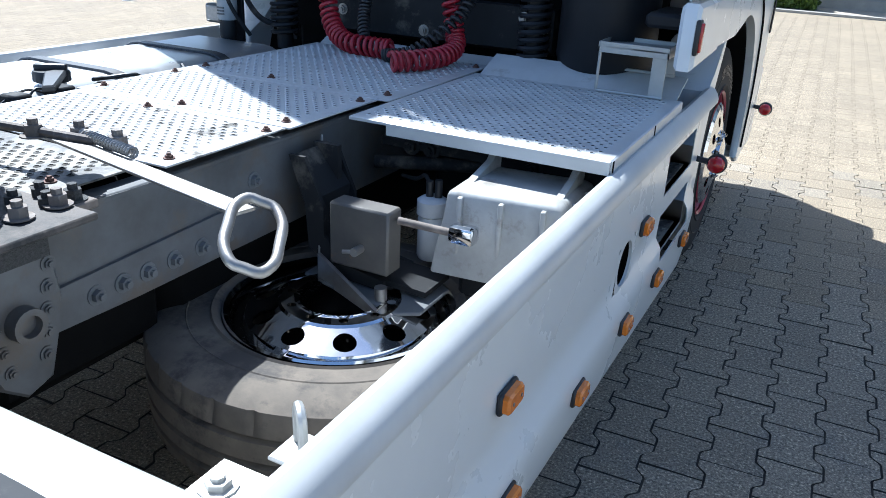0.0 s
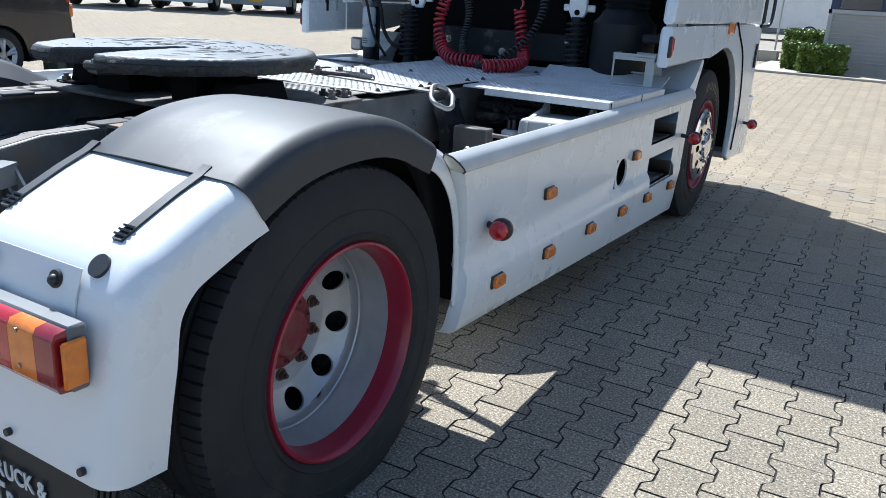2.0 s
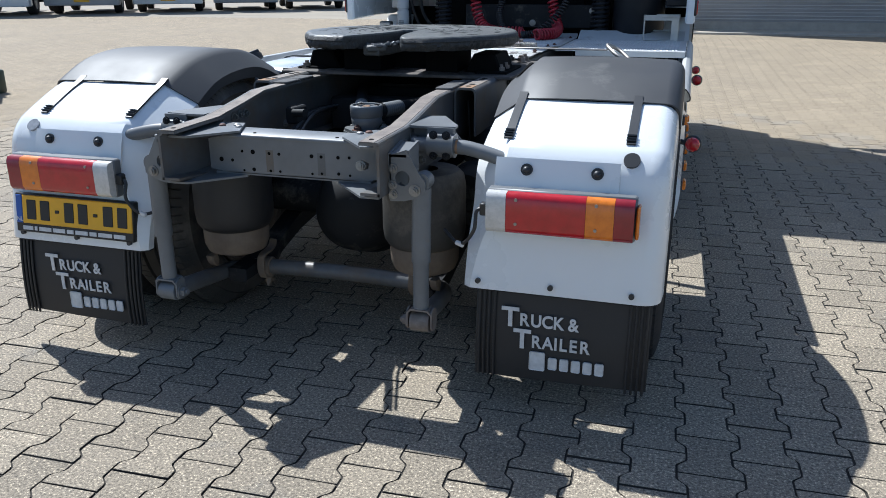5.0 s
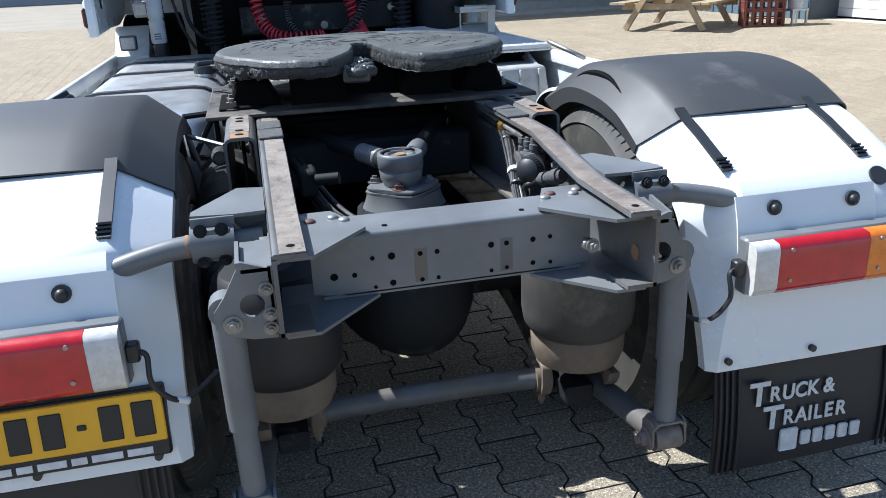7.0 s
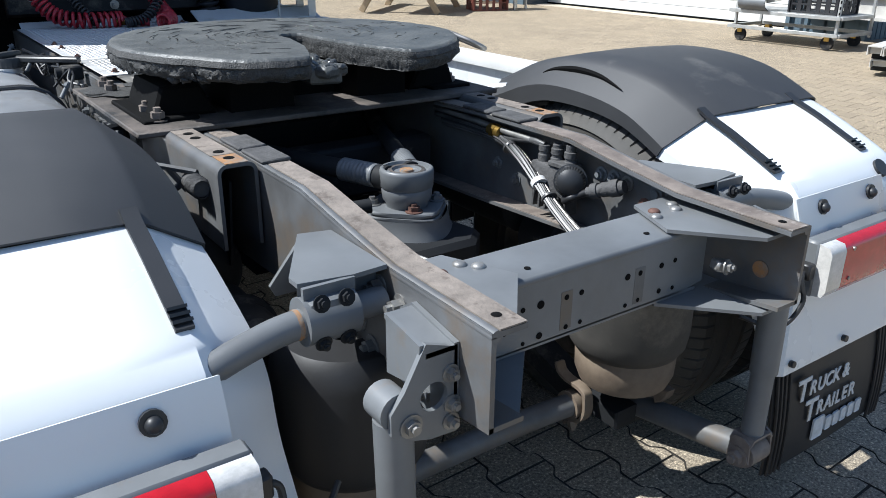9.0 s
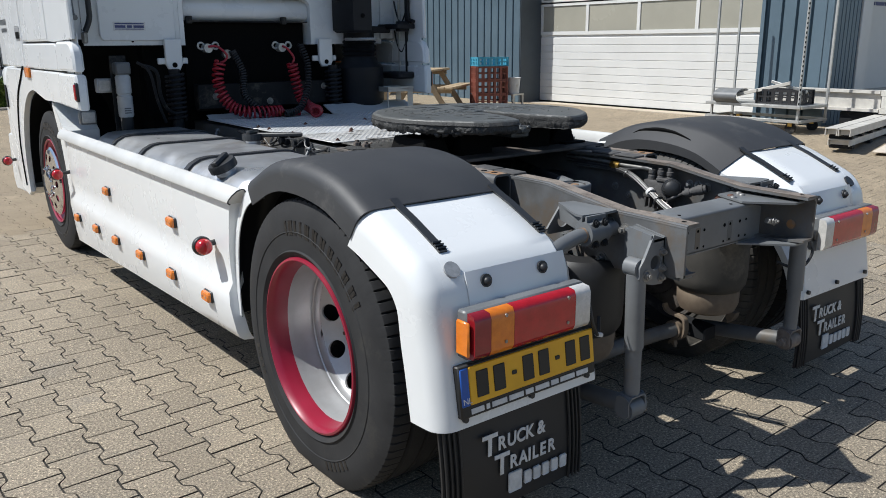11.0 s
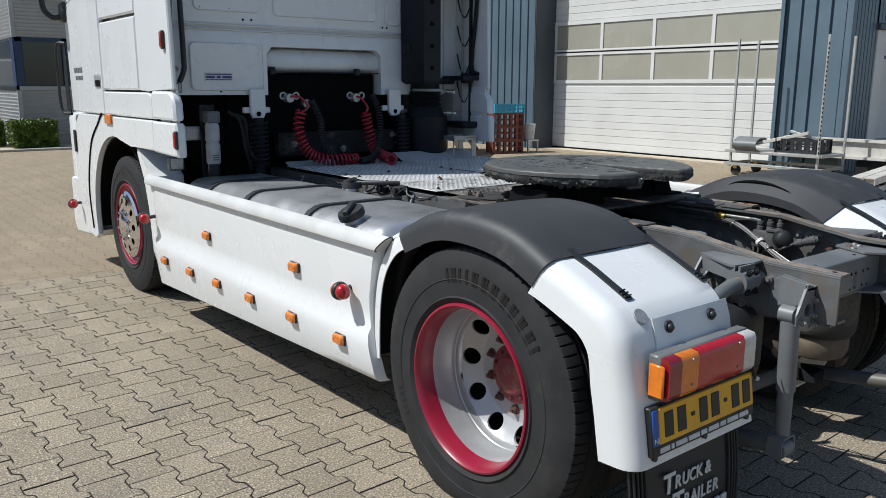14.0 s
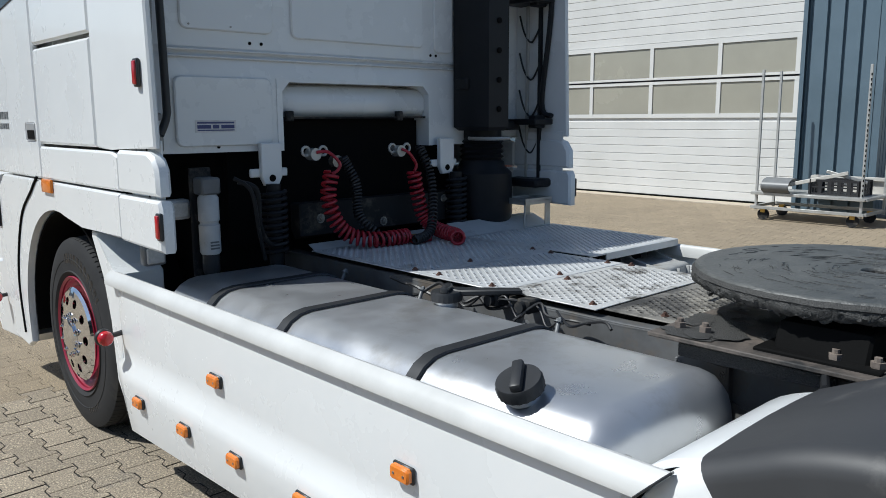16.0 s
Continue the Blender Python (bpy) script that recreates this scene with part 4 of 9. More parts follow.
# rear cross-member: a deep channel with gussets
b = B()
prism(b, [(-0.31, 0.880), (-0.24, 0.895), (0.24, 0.895), (0.31, 0.880), (0.31, 0.775), (0.24, 0.765), (-0.24, 0.765), (-0.31, 0.775)], 'y', -0.868, -0.860)
prism(b, [(-0.868, 0.895), (-0.862, 0.900), (-0.74, 0.900), (-0.74, 0.892), (-0.862, 0.892)], 'x', -0.31, 0.31)
prism(b, [(-0.868, 0.760), (-0.74, 0.760), (-0.74, 0.768), (-0.868, 0.768)], 'x', -0.29, 0.29)
tube(b, [(-0.245, -0.860, 0.8905), (0.245, -0.860, 0.8905)], 0.0095, 12)
cross = part("rear_crossmember", b, CHASSIS, chassis, "grey rear cross-member with drilled holes", angle=50)
for s in (-1, 1):
    b = B()
    prism(b, [(s * 0.19, -0.86), (s * 0.31, -1.0), (s * 0.375, -1.0), (s * 0.375, -0.72), (s * 0.25, -0.72)], 'z', 0.9035, 0.911)
    part("gusset", b, CHASSIS, cross)
    b = B()
    prism(b, [(s * 0.17, -0.865), (s * 0.31, -1.015), (s * 0.375, -1.015), (s * 0.375, -0.76), (s * 0.20, -0.76)], 'z', 0.752, 0.759)
    part("gusset", b, CHASSIS, cross)
    for x, y in ((0.228, -0.80), (0.25, -0.775), (0.30, -0.79), (0.318, -0.765)):
        part("gusset_bolt", lathe(B(), [(0.013, 0.0), (0.0125, 0.003), (0.009, 0.006), (0.004, 0.0075), (0.0, 0.0078)], (s * x, y, 0.911), 'z', 14), RUSTNUT if (x, s) in ((0.25, 1), (0.30, -1)) else PLATED, cross, angle=60)
for x, z, rr in ((-0.182, 0.828, 0.005), (-0.141, 0.828, 0.008), (-0.079, 0.826, 0.0055), (-0.042, 0.826, 0.0055), (0.079, 0.826, 0.0068), (0.114, 0.826, 0.0055), (0.175, 0.827, 0.006), (0.215, 0.829, 0.005),
                 (-0.265, 0.796, 0.008), (-0.222, 0.795, 0.0055), (-0.179, 0.762, 0.004), (-0.141, 0.767, 0.0068), (-0.077, 0.766, 0.005), (-0.041, 0.766, 0.0045), (0.079, 0.766, 0.0045), (0.114, 0.769, 0.0045), (0.175, 0.772, 0.0055), (0.216, 0.769, 0.0045)):
    part("bolt_hole", cyl(B(), (x, -0.8672, z + 0.014), (x, -0.8693, z + 0.014), rr, seg=14), HOLE, cross)
for x in (-0.078, 0.114):
    part("welded_pad", span(B(), (x - 0.014, -0.8685, 0.762 + 0.014), (x + 0.014, -0.8672, 0.838 + 0.014)), RAILSIDE, cross)
for x in (-0.147, 0.16):
    part("bolt_hole", cyl(B(), (x, -0.835, 0.9005), (x, -0.835, 0.9022), 0.006, seg=10), HOLE, cross)
b = box(B(), (0.285, -0.925, 0.835), (0.034, 0.03, 0.022), 0.004, (0, 12, -20))
bolt(b, (0.285, -0.938, 0.836), (0.2, -1, 0.1), 0.011, 0.012)
part("cable_clip", b, PLATED, cross, "galvanised clip and bolt in the corner")
part("bolt_hole", cyl(B(), (0.378, -0.955, 0.815), (0.3765, -0.955, 0.815), 0.018, seg=18), ORRUST, cross)
cross.location = (0, -0.012, -0.014)
for y, z, w in ((0.16, 0.80, 0.15), (0.55, 0.80, 0.16), (1.35, 0.80, 0.16), (2.3, 0.78, 0.16)):
    part("crossmember", span(B(), (-0.31, y - 0.05, z - w / 2), (0.31, y + 0.05, z + w / 2), 0.01), CHASSIS_DK, chassis)


def holed_plate(bm, outline, hole, r, y0, y1, n=28):
    """An upright plate across the truck, (x, z) outline, with one round hole through it."""
    hx, hz = hole
    angles = sorted([math.atan2(z - hz, x - hx) for x, z in outline] + [2 * math.pi * k / n - math.pi + 0.013 for k in range(n)])
    outer = []
    for a in angles:
        dx, dz, best = math.cos(a), math.sin(a), 9.0
        for (xa, za), (xb, zb) in zip(outline, outline[1:] + outline[:1]):
            den = dx * (zb - za) - dz * (xb - xa)
            if abs(den) > 1e-9:
                t = ((xa - hx) * (zb - za) - (za - hz) * (xb - xa)) / den
                u = ((xa - hx) * dz - (za - hz) * dx) / den
                if t > 0 and -1e-6 <= u <= 1 + 1e-6:
                    best = min(best, t)
        outer.append((hx + dx * best, hz + dz * best))
    inner = [(hx + r * math.cos(a), hz + r * math.sin(a)) for a in angles]
    V = [[bm.verts.new((x, y, z)) for x, z in ring] for ring, y in ((outer, y0), (inner, y0), (inner, y1), (outer, y1))]
    m = len(angles)
    for A, C in zip(V, V[1:] + V[:1]):
        for k in range(m):
            bm.faces.new((A[k], A[(k + 1) % m], C[(k + 1) % m], C[k]))
    return bm


def rear_corner(s):
    """Shock absorber, its bracket and the clamp that holds the mudguard tube."""
    b = B()
    prism(b, [(-0.955, 0.875), (-0.84, 0.895), (-0.80, 0.87), (-0.80, 0.74), (-0.90, 0.715), (-0.955, 0.73)], 'x', s * 0.389, s * 0.398)
    holed_plate(b, [(s * x, z) for x, z in ((0.392, 0.868), (0.448, 0.888), (0.485, 0.82), (0.508, 0.79), (0.508, 0.755), (0.485, 0.738), (0.44, 0.725), (0.392, 0.722))], (s * 0.434, 0.797), 0.024, -0.955, -0.946)
    prism(b, [(-0.952, 0.886), (-0.86, 0.90), (-0.86, 0.80), (-0.948, 0.815)], 'x', s * 0.449, s * 0.457)
    prism(b, [(-0.955, 0.872), (-0.84, 0.890), (-0.84, 0.882), (-0.955, 0.864)], 'x', s * 0.392, s * 0.448)
    br = part("shock_bracket", b, CHASSIS, chassis, "grey shock absorber bracket")
    for x, z, q in ((0.405, 0.828, 0.010), (0.402, 0.775, 0.010), (0.404, 0.745, 0.010), (0.475, 0.762, 0.013)):
        part("bracket_bolt", bolt(B(), (s * x, -0.955, z), (0, -1, 0.0), q, 0.012), PLATED, br)
    b = B()
    cyl(b, (s * 0.490, -0.945, 0.785), (s * 0.490, -0.895, 0.785), 0.030, seg=20)
    cyl(b, (s * 0.487, -0.925, 0.765), (s * 0.484, -0.93, 0.52), 0.031, seg=20)
    cyl(b, (s * 0.484, -0.93, 0.56), (s * 0.482, -0.93, 0.355), 0.026, seg=20)
    sh = part("shock_absorber", b, CHASSIS, chassis, "grey telescopic shock absorber")
    b = cyl(B(), (s * 0.450, -0.93, 0.310), (s * 0.515, -0.93, 0.310), 0.034, seg=18)
    side = [(-0.955, 0.352), (-0.94, 0.361), (-0.92, 0.361), (-0.905, 0.352), (-0.902, 0.300), (-0.915, 0.285), (-0.945, 0.285), (-0.958, 0.300)]
    prism(b, side, 'x', s * 0.521, s * 0.527)
    prism(b, side, 'x', s * 0.438, s * 0.444)
    prism(b, [(s * 0.438, 0.345), (s * 0.452, 0.361), (s * 0.513, 0.361), (s * 0.527, 0.345), (s * 0.521, 0.345), (s * 0.510, 0.355), (s * 0.455, 0.355), (s * 0.444, 0.345)], 'y', -0.958, -0.902)
    bolt(b, (s * 0.437, -0.93, 0.310), (-s, 0, 0), 0.018, 0.018)
    part("lower_eye", b, CHASSIS if s < 0 else RUSTY, sh)
    # clamp on a gusset, and the bent tube into the mudguard
    b = B()
    prism(b, [(s * 0.39, 0.925), (s * 0.46, 0.925), (s * 0.46, 0.90), (s * 0.39, 0.82)], 'y', -0.72, -0.71, 0.002)
    prism(b, [(s * 0.39, -0.56), (s * 0.39, -0.755), (s * 0.455, -0.76), (s * 0.545, -0.745), (s * 0.545, -0.715), (s * 0.45, -0.545)], 'z', 0.920, 0.928)
    prism(b, [(s * 0.545, 0.926), (s * 0.455, 0.926), (s * 0.455, 0.905), (s * 0.545, 0.905)], 'y', -0.765, -0.757)
    holed_plate(b, [(s * x, z) for x, z in ((0.392, 0.921), (0.452, 0.921), (0.515, 0.845), (0.505, 0.825), (0.392, 0.825))], (s * 0.440, 0.868), 0.026, -0.560, -0.552)
    prism(b, [(s * 0.448, -0.552), (s * 0.456, -0.552), (s * 0.546, -0.745), (s * 0.538, -0.745)], 'z', 0.872, 0.9205)
    cl = part("tube_clamp", b, CHASSIS, chassis, "grey cast tube clamp")
    b = box(B(), (s * 0.503, -0.755, 0.870), (0.082, 0.058, 0.075), 0.012, None, 2)
    cyl(b, (s * 0.458, -0.755, 0.868), (s * 0.548, -0.755, 0.868), 0.040, seg=20)
    part("clamp_block", b, CHASSIS, cl)
    for x in (0.482, 0.525):
        for y, z, q in ((-0.785, 0.905, 0.3), (-0.785, 0.838, -0.3)):
            part("clamp_bolt", bolt(B(), (s * x, y, z), (0, -1, q), 0.0095, 0.01), CHASSIS_DK, cl)
    b = tube(B(), curve_pts([(s * 0.40, -0.755, 0.868), (s * 0.555, -0.757, 0.866), (s * 0.63, -0.762, 0.856), (s * 0.705, -0.770, 0.838), (s * 0.76, -0.776, 0.82), (s * 0.84, -0.784, 0.79)], 6), 0.024, 18)
    part("stay_tube", b, CHASSIS, cl, "grey bent steel tube holding the mudguard")
    part("rust_ring", lathe(B(), [(0.0245, -0.004), (0.0252, 0.0), (0.0245, 0.004)], (s * 0.556, -0.757, 0.866), 'x', 20), ORRUST, cl)
    # air spring and its piston
    cx, cy = s * 0.390, -0.61
    b = lathe(B(), [(0.05, 0.75), (0.125, 0.748), (0.143, 0.73), (0.150, 0.69), (0.150, 0.535), (0.145, 0.500), (0.131, 0.478), (0.116, 0.472)], (cx, cy, 0), 'z', 40)
    bag = part("air_spring", b, FLAPRUB if s < 0 else DUSTY_BAG, chassis, "rubber air spring on a dusty piston")
    b = lathe(B(), [(0.118, 0.485), (0.126, 0.458), (0.124, 0.415), (0.112, 0.385), (0.085, 0.372), (0.0, 0.368)], (cx, cy, 0), 'z', 36)
    part("piston", b, BROWN_BAG, bag, "dusty brown piston")
    for q in (br, sh, cl, bag):
        q.location.y = -0.022
    b = B()
    prism(b, [(-0.66, 0.30), (-0.45, 0.30), (AXR, 0.40), (AXR + 0.9, 0.50), (AXR + 0.9, 0.43), (AXR, 0.33), (-0.45, 0.245), (-0.66, 0.245)], 'x', cx - 0.04, cx + 0.04, 0.006)
    part("trailing_arm", b, CHASSIS_DK, chassis)


for side in (-1, 1):
    rear_corner(side)
b = tube(B(), curve_pts([(-0.475, -0.95, 0.315), (-0.472, -0.86, 0.300), (-0.465, -0.70, 0.280), (-0.452, -0.60, 0.270), (-0.42, -0.55, 0.268), (-0.36, -0.535, 0.270), (-0.18, -0.53, 0.276), (0.0, -0.53, 0.278), (0.18, -0.53, 0.276), (0.36, -0.535, 0.270), (0.42, -0.55, 0.268), (0.452, -0.60, 0.270), (0.465, -0.70, 0.280), (0.472, -0.86, 0.300), (0.475, -0.95, 0.315)], 6), 0.031, 16)
bar = part("stabiliser_bar", b, RAILSIDE, chassis, "thick grey stabiliser bar")
for s in (-1, 1):
    part("bush", cyl(B(), (s * 0.300, -0.533, 0.273), (s * 0.345, -0.534, 0.271), 0.040, seg=20), BROWN_BAG, bar, "rust-brown rubber bush")
    b = B()
    line = [(-0.475, 0.372), (-0.492, 0.345), (-0.574, 0.335), (-0.588, 0.30), (-0.586, 0.262), (-0.565, 0.232), (-0.535, 0.224), (-0.515, 0.20)]
    prism(b, ribbon([tuple(p.xy) for p in curve_pts([(y, z, 0) for y, z in line], 4)], 0.009), 'x', s * 0.308, s * 0.338, 0.002)
    bolt(b, (s * 0.323, -0.53, 0.222), (0, -0.3, -1), 0.013, 0.022)
    part("bar_clamp", b, BROWN_BAG, bar, "pale dusty clamp strap")
    b = B()
    prism(b, [(-0.74, 0.372), (-0.70, 0.372), (-0.69, 0.345), (-0.70, 0.318), (-0.72, 0.330), (-0.735, 0.35)], 'x', s * 0.44, s * 0.47, 0.004)
    part("arm_lug", b, BROWN_BAG, bar)

# added drums that close the gap to the wheels against the sun
for s in (-1, 1):
    b = lathe(B(), [(0.0, -0.16), (0.07, -0.15), (0.105, -0.12), (0.105, 0.50), (0.07, 0.53), (0.0, 0.54)], (s * 0.50, 0.0, 0.70), 'y', 28)
    part("air_tank", b, CHASSIS_DK, chassis, "black drum added beside the frame rail to block sun")

# drive axle, its housing and the dome on top
b = cyl(B(), (-0.55, AXR, RT - 0.02), (0.55, AXR, RT - 0.02), 0.075, seg=20)
ball(b, (0, AXR, RT - 0.01), 0.24, 24, (0.95, 0.85, 1.0))
lathe(b, [(0.0, -0.30), (0.08, -0.29), (0.15, -0.24), (0.19, -0.14), (0.20, -0.05)], (0, AXR, RT - 0.02), 'y', 28)
axle = part("drive_axle", b, CHASSIS_DK, chassis, "black drive axle with a round differential housing")
CAP = (0.006, -0.218)
b = B()
prism(b, [(-0.15, -0.34), (-0.10, -0.38), (0.10, -0.38), (0.16, -0.32), (0.13, -0.14), (0.06, -0.06), (-0.06, -0.06), (-0.12, -0.14)], 'z', 0.66, 0.738, 0.014)
part("housing_top", b, CHASSIS_DK, axle)
b = B()
rows = []
for z, k in ((0.735, 1.20), (0.752, 1.12), (0.772, 1.06), (0.784, 1.05)):
    ring = []
    for q in range(33):
        a = 2 * math.pi * q / 32 + 0.35
        rad = 0.094 * k / (abs(math.cos(a - 0.35)) ** 3 + abs(math.sin(a - 0.35)) ** 3) ** 0.33
        ring.append((CAP[0] + 0.006 + rad * math.cos(a + 0.45), CAP[1] + 0.008 + rad * math.sin(a + 0.45), z))
    rows.append(ring)
grid_sheet(b, rows)
mount = part("link_mount", b, CHASSIS, axle, "grey cast mount with a round cap", angle=55)
poly = []
for q in range(32):
    a = 2 * math.pi * q / 32
    rad = 0.094 / (abs(math.cos(a)) ** 5 + abs(math.sin(a)) ** 5) ** 0.2 * 0.98
    poly.append((CAP[0] + 0.006 + rad * math.cos(a + 0.8), CAP[1] + 0.008 + rad * math.sin(a + 0.8)))
b = prism(B(), poly, 'z', 0.782, 0.790, 0.002)
prism(b, [(CAP[0] + 0.006 + (x - CAP[0] - 0.006) * 0.96, CAP[1] + 0.008 + (y - CAP[1] - 0.008) * 0.96) for x, y in poly], 'z', 0.792, 0.802, 0.003)
part("flange", b, CHASSIS, mount)
b = lathe(B(), [(0.050, 0.790), (0.054, 0.812), (0.061, 0.822), (0.064, 0.848), (0.0625, 0.850), (0.0660, 0.853), (0.0675, 0.890), (0.0655, 0.897), (0.061, 0.899), (0.057, 0.898), (0.054, 0.889), (0.049, 0.888), (0.046, 0.893), (0.036, 0.893), (0.033, 0.887), (0.024, 0.888), (0.0, 0.888)], (CAP[0], CAP[1], 0), 'z', 40)
cap = part("round_cap", b, CHASSIS, mount, "grey round cap with a worn hollow top", angle=55)
part("worn_ring", lathe(B(), [(0.0455, 0.8936), (0.037, 0.8936)], (CAP[0], CAP[1], 0), 'z', 32), BASEBR, cap)
part("worn_centre", lathe(B(), [(0.018, 0.886), (0.016, 0.893), (0.006, 0.894), (0.0, 0.892)], (CAP[0], CAP[1], 0), 'z', 20), ORRUST, cap)
for x, y, m in ((-0.066, -0.170, PLATED), (-0.012, -0.278, RUSTNUT), (0.086, -0.232, CHASSIS), (0.034, -0.130, CHASSIS)):
    part("mount_bolt", bolt(B(), (x, y, 0.802), (0, 0, 1), 0.0145, 0.014), m, mount)
for s in (-1, 1):
    p0, p1 = Vector((CAP[0] + s * 0.035, CAP[1] + 0.03, 0.868)), Vector((s * 0.29, 0.45, 0.872))
    d = (p1 - p0).normalized()
    b = tube(B(), [p0, p0 + d * 0.03, p0 + d * 0.035, p1], [0.031, 0.031, 0.025, 0.025], 16)
    rod = part("link_rod", b, CHASSIS_DK, axle, "dark link rod with a ribbed grey sleeve")
    at, rad = [], []
    for k in range(9):
        for u, q in ((0.0, 0.0285), (0.004, 0.0305), (0.008, 0.0305), (0.0115, 0.0285)):
            at.append(p0 + d * (0.036 + k * 0.012 + u))
            rad.append(q)
    part("ribbed_sleeve", tube(B(), at, rad, 20), CHASSIS, rod)
    # brake chamber, added here to block sun on the ground
    b = lathe(B(), [(0.0, -0.24), (0.07, -0.24), (0.085, -0.22), (0.085, -0.13), (0.095, -0.12), (0.095, -0.10), (0.08, -0.09), (0.08, 0.02), (0.04, 0.04), (0.0, 0.04)], (s * 0.49, -0.20, 0.62), 'y', 24)
    part("brake_chamber", b, CHASSIS_DK, axle)

# valve and loom on the right rail, smaller loom on the left
b = span(B(), (0.315, -0.465, 0.818), (0.372, -0.325, 0.895), 0.006, 2)
box(b, (0.335, -0.43, 0.902), (0.05, 0.075, 0.014), 0.003)
valve = part("relay_valve", b, PADRUB, chassis, "grey brake relay valve with a black ribbed cap")
for k in range(6):
    part("valve_fin", span(B(), (0.318, -0.455 + k * 0.023, 0.775), (0.362, -0.446 + k * 0.023, 0.82), 0.002), PADRUB, valve)
for y, h in ((-0.445, 0.955), (-0.398, 0.948), (-0.352, 0.935)):
    b = lathe(B(), [(0.0165, 0.895), (0.0165, 0.912), (0.0135, 0.914), (0.0135, 0.920), (0.0160, 0.922), (0.0160, 0.936), (0.0125, 0.938), (0.0125, h - 0.002), (0.0100, h), (0.0, h)], (0.338, y, 0), 'z', 16)
    part("valve_port", b, PADRUB, valve)
turn = Matrix.Translation((0.318, -0.470, 0.872)) @ Vector((-0.72, -0.66, 0.16)).to_track_quat('X', 'Z').to_matrix().to_4x4()


def knurl(i, k, r, h):
    return (r + (0.0016 if k % 2 else 0.0) if 1 < i < 6 else r), h


b = lathe(B(), [(0.048, -0.012), (0.048, 0.0), (0.0405, 0.001), (0.0425, 0.005), (0.0415, 0.018), (0.036, 0.030), (0.026, 0.037), (0.012, 0.041), (0.0, 0.042)], (0, 0, 0), 'x', 64, 1, knurl)
b.transform(turn @ Matrix.Scale(0.86, 4))
part("ribbed_cap", b, BLACKPL, valve, "black ribbed plastic cap", angle=25)
p0, d = Vector((0.322, -0.525, 0.858)), Vector((0.30, -0.86, 0.30)).normalized()
at, rad = [], []
for u, q in ((0.0, 0.012), (0.012, 0.013), (0.013, 0.019), (0.030, 0.019), (0.031, 0.015), (0.040, 0.015), (0.041, 0.018), (0.062, 0.018), (0.063, 0.021), (0.085, 0.021), (0.086, 0.016), (0.098, 0.016)):
    at.append(p0 + d * u)
    rad.append(q)
part("plug", tube(B(), at, rad, 16), PADRUB, valve, "grey ribbed plug")
part("plug_elbow", tube(B(), curve_pts([p0 + d * 0.004, p0 - d * 0.02 + Vector((0, 0.004, -0.006)), (0.300, -0.492, 0.838), (0.300, -0.47, 0.825)], 5), 0.009, 10), HOSE_B, valve)
random.seed(11)
for k in range(17):
    a0, rr = 2.4 * k, 0.019 * math.sqrt((k + 0.5) / 17)
    pts = []
    for n, (p, f) in enumerate((((0.345, 0.10, 0.912), 0.7), ((0.338, -0.15, 0.915), 0.7), ((0.322, -0.27, 0.893), 0.9), ((0.300, -0.385, 0.842), 0.8), ((0.285, -0.47, 0.800), 0.9), ((0.270, -0.60, 0.755), 1.0), ((0.265, -0.80, 0.728), 1.3))):
        a = a0 + n * 0.35
        pts.append(Vector(p) + Vector((rr * f * math.cos(a), 0.3 * rr * math.sin(a), rr * f * math.sin(a) * 0.8)))
    part("air_line", tube(B(), curve_pts(pts, 6), random.choice((0.0036, 0.0044, 0.0052)), 6), (LOOM, STEEL, HOSE_B, LOOM, HOSE_B, LOOM)[k % 6], valve)
for (x, y, z), q, m in (((0.302, -0.375, 0.847), 0.024, LETTER), ((0.293, -0.425, 0.822), 0.024, LOOM), ((0.329, -0.225, 0.903), 0.023, LOOM)):
    t = Vector((-0.2, -0.83, -0.5)).normalized()
    wide = 0.007 if m is LETTER else 0.003
    part("cable_tie", tube(B(), [Vector((x, y, z)) - t * wide, Vector((x, y, z)) + t * wide], q * 0.86, 14), m, valve, "white cable tie" if m is LETTER else "")
for o, m in ((Vector((0.0, 0.0, 0.008)), PLATED), (Vector((0.004, 0.0, -0.012)), LOOM)):
    part("air_pipe", tube(B(), curve_pts([Vector((0.352, 0.16, 0.935)) + o, Vector((0.345, -0.05, 0.934)) + o, Vector((0.340, -0.18, 0.930)) + o, Vector((0.336, -0.30, 0.938)), Vector((0.338, -0.352, 0.935))], 5), 0.0085, 10), m, valve)
b = cyl(B(), (0.343, -0.125, 0.931), (0.340, -0.175, 0.930), 0.0185, seg=12)
cyl(b, (0.342, -0.138, 0.931), (0.341, -0.158, 0.930), 0.0215, seg=6)
part("brass_fitting", b, BRASS, valve, "brass pipe union")
for k in range(10):
    o = Vector((random.uniform(-0.014, 0.014), random.uniform(-0.012, 0.012), random.uniform(-0.011, 0.011)))
    pts = [Vector((-0.29, 0.2, 0.82)) + o, Vector((-0.27, -0.15, 0.84)) + o, Vector((-0.22, -0.42, 0.80)) + o * 1.4, Vector((-0.16, -0.58, 0.79)) + o, Vector((-0.10, -0.72, 0.765)) + o]
    part("air_line", tube(B(), curve_pts(pts, 6), 0.006, 6), (HOSE_B, HOSE_B, LOOM)[k % 3], chassis)
b = box(B(), (-0.27, -0.30, 0.86), (0.05, 0.10, 0.07), 0.008)
cyl(b, (-0.25, -0.36, 0.875), (-0.19, -0.38, 0.88), 0.016)
part("elbow_fitting", b, CHASSIS_DK, chassis)

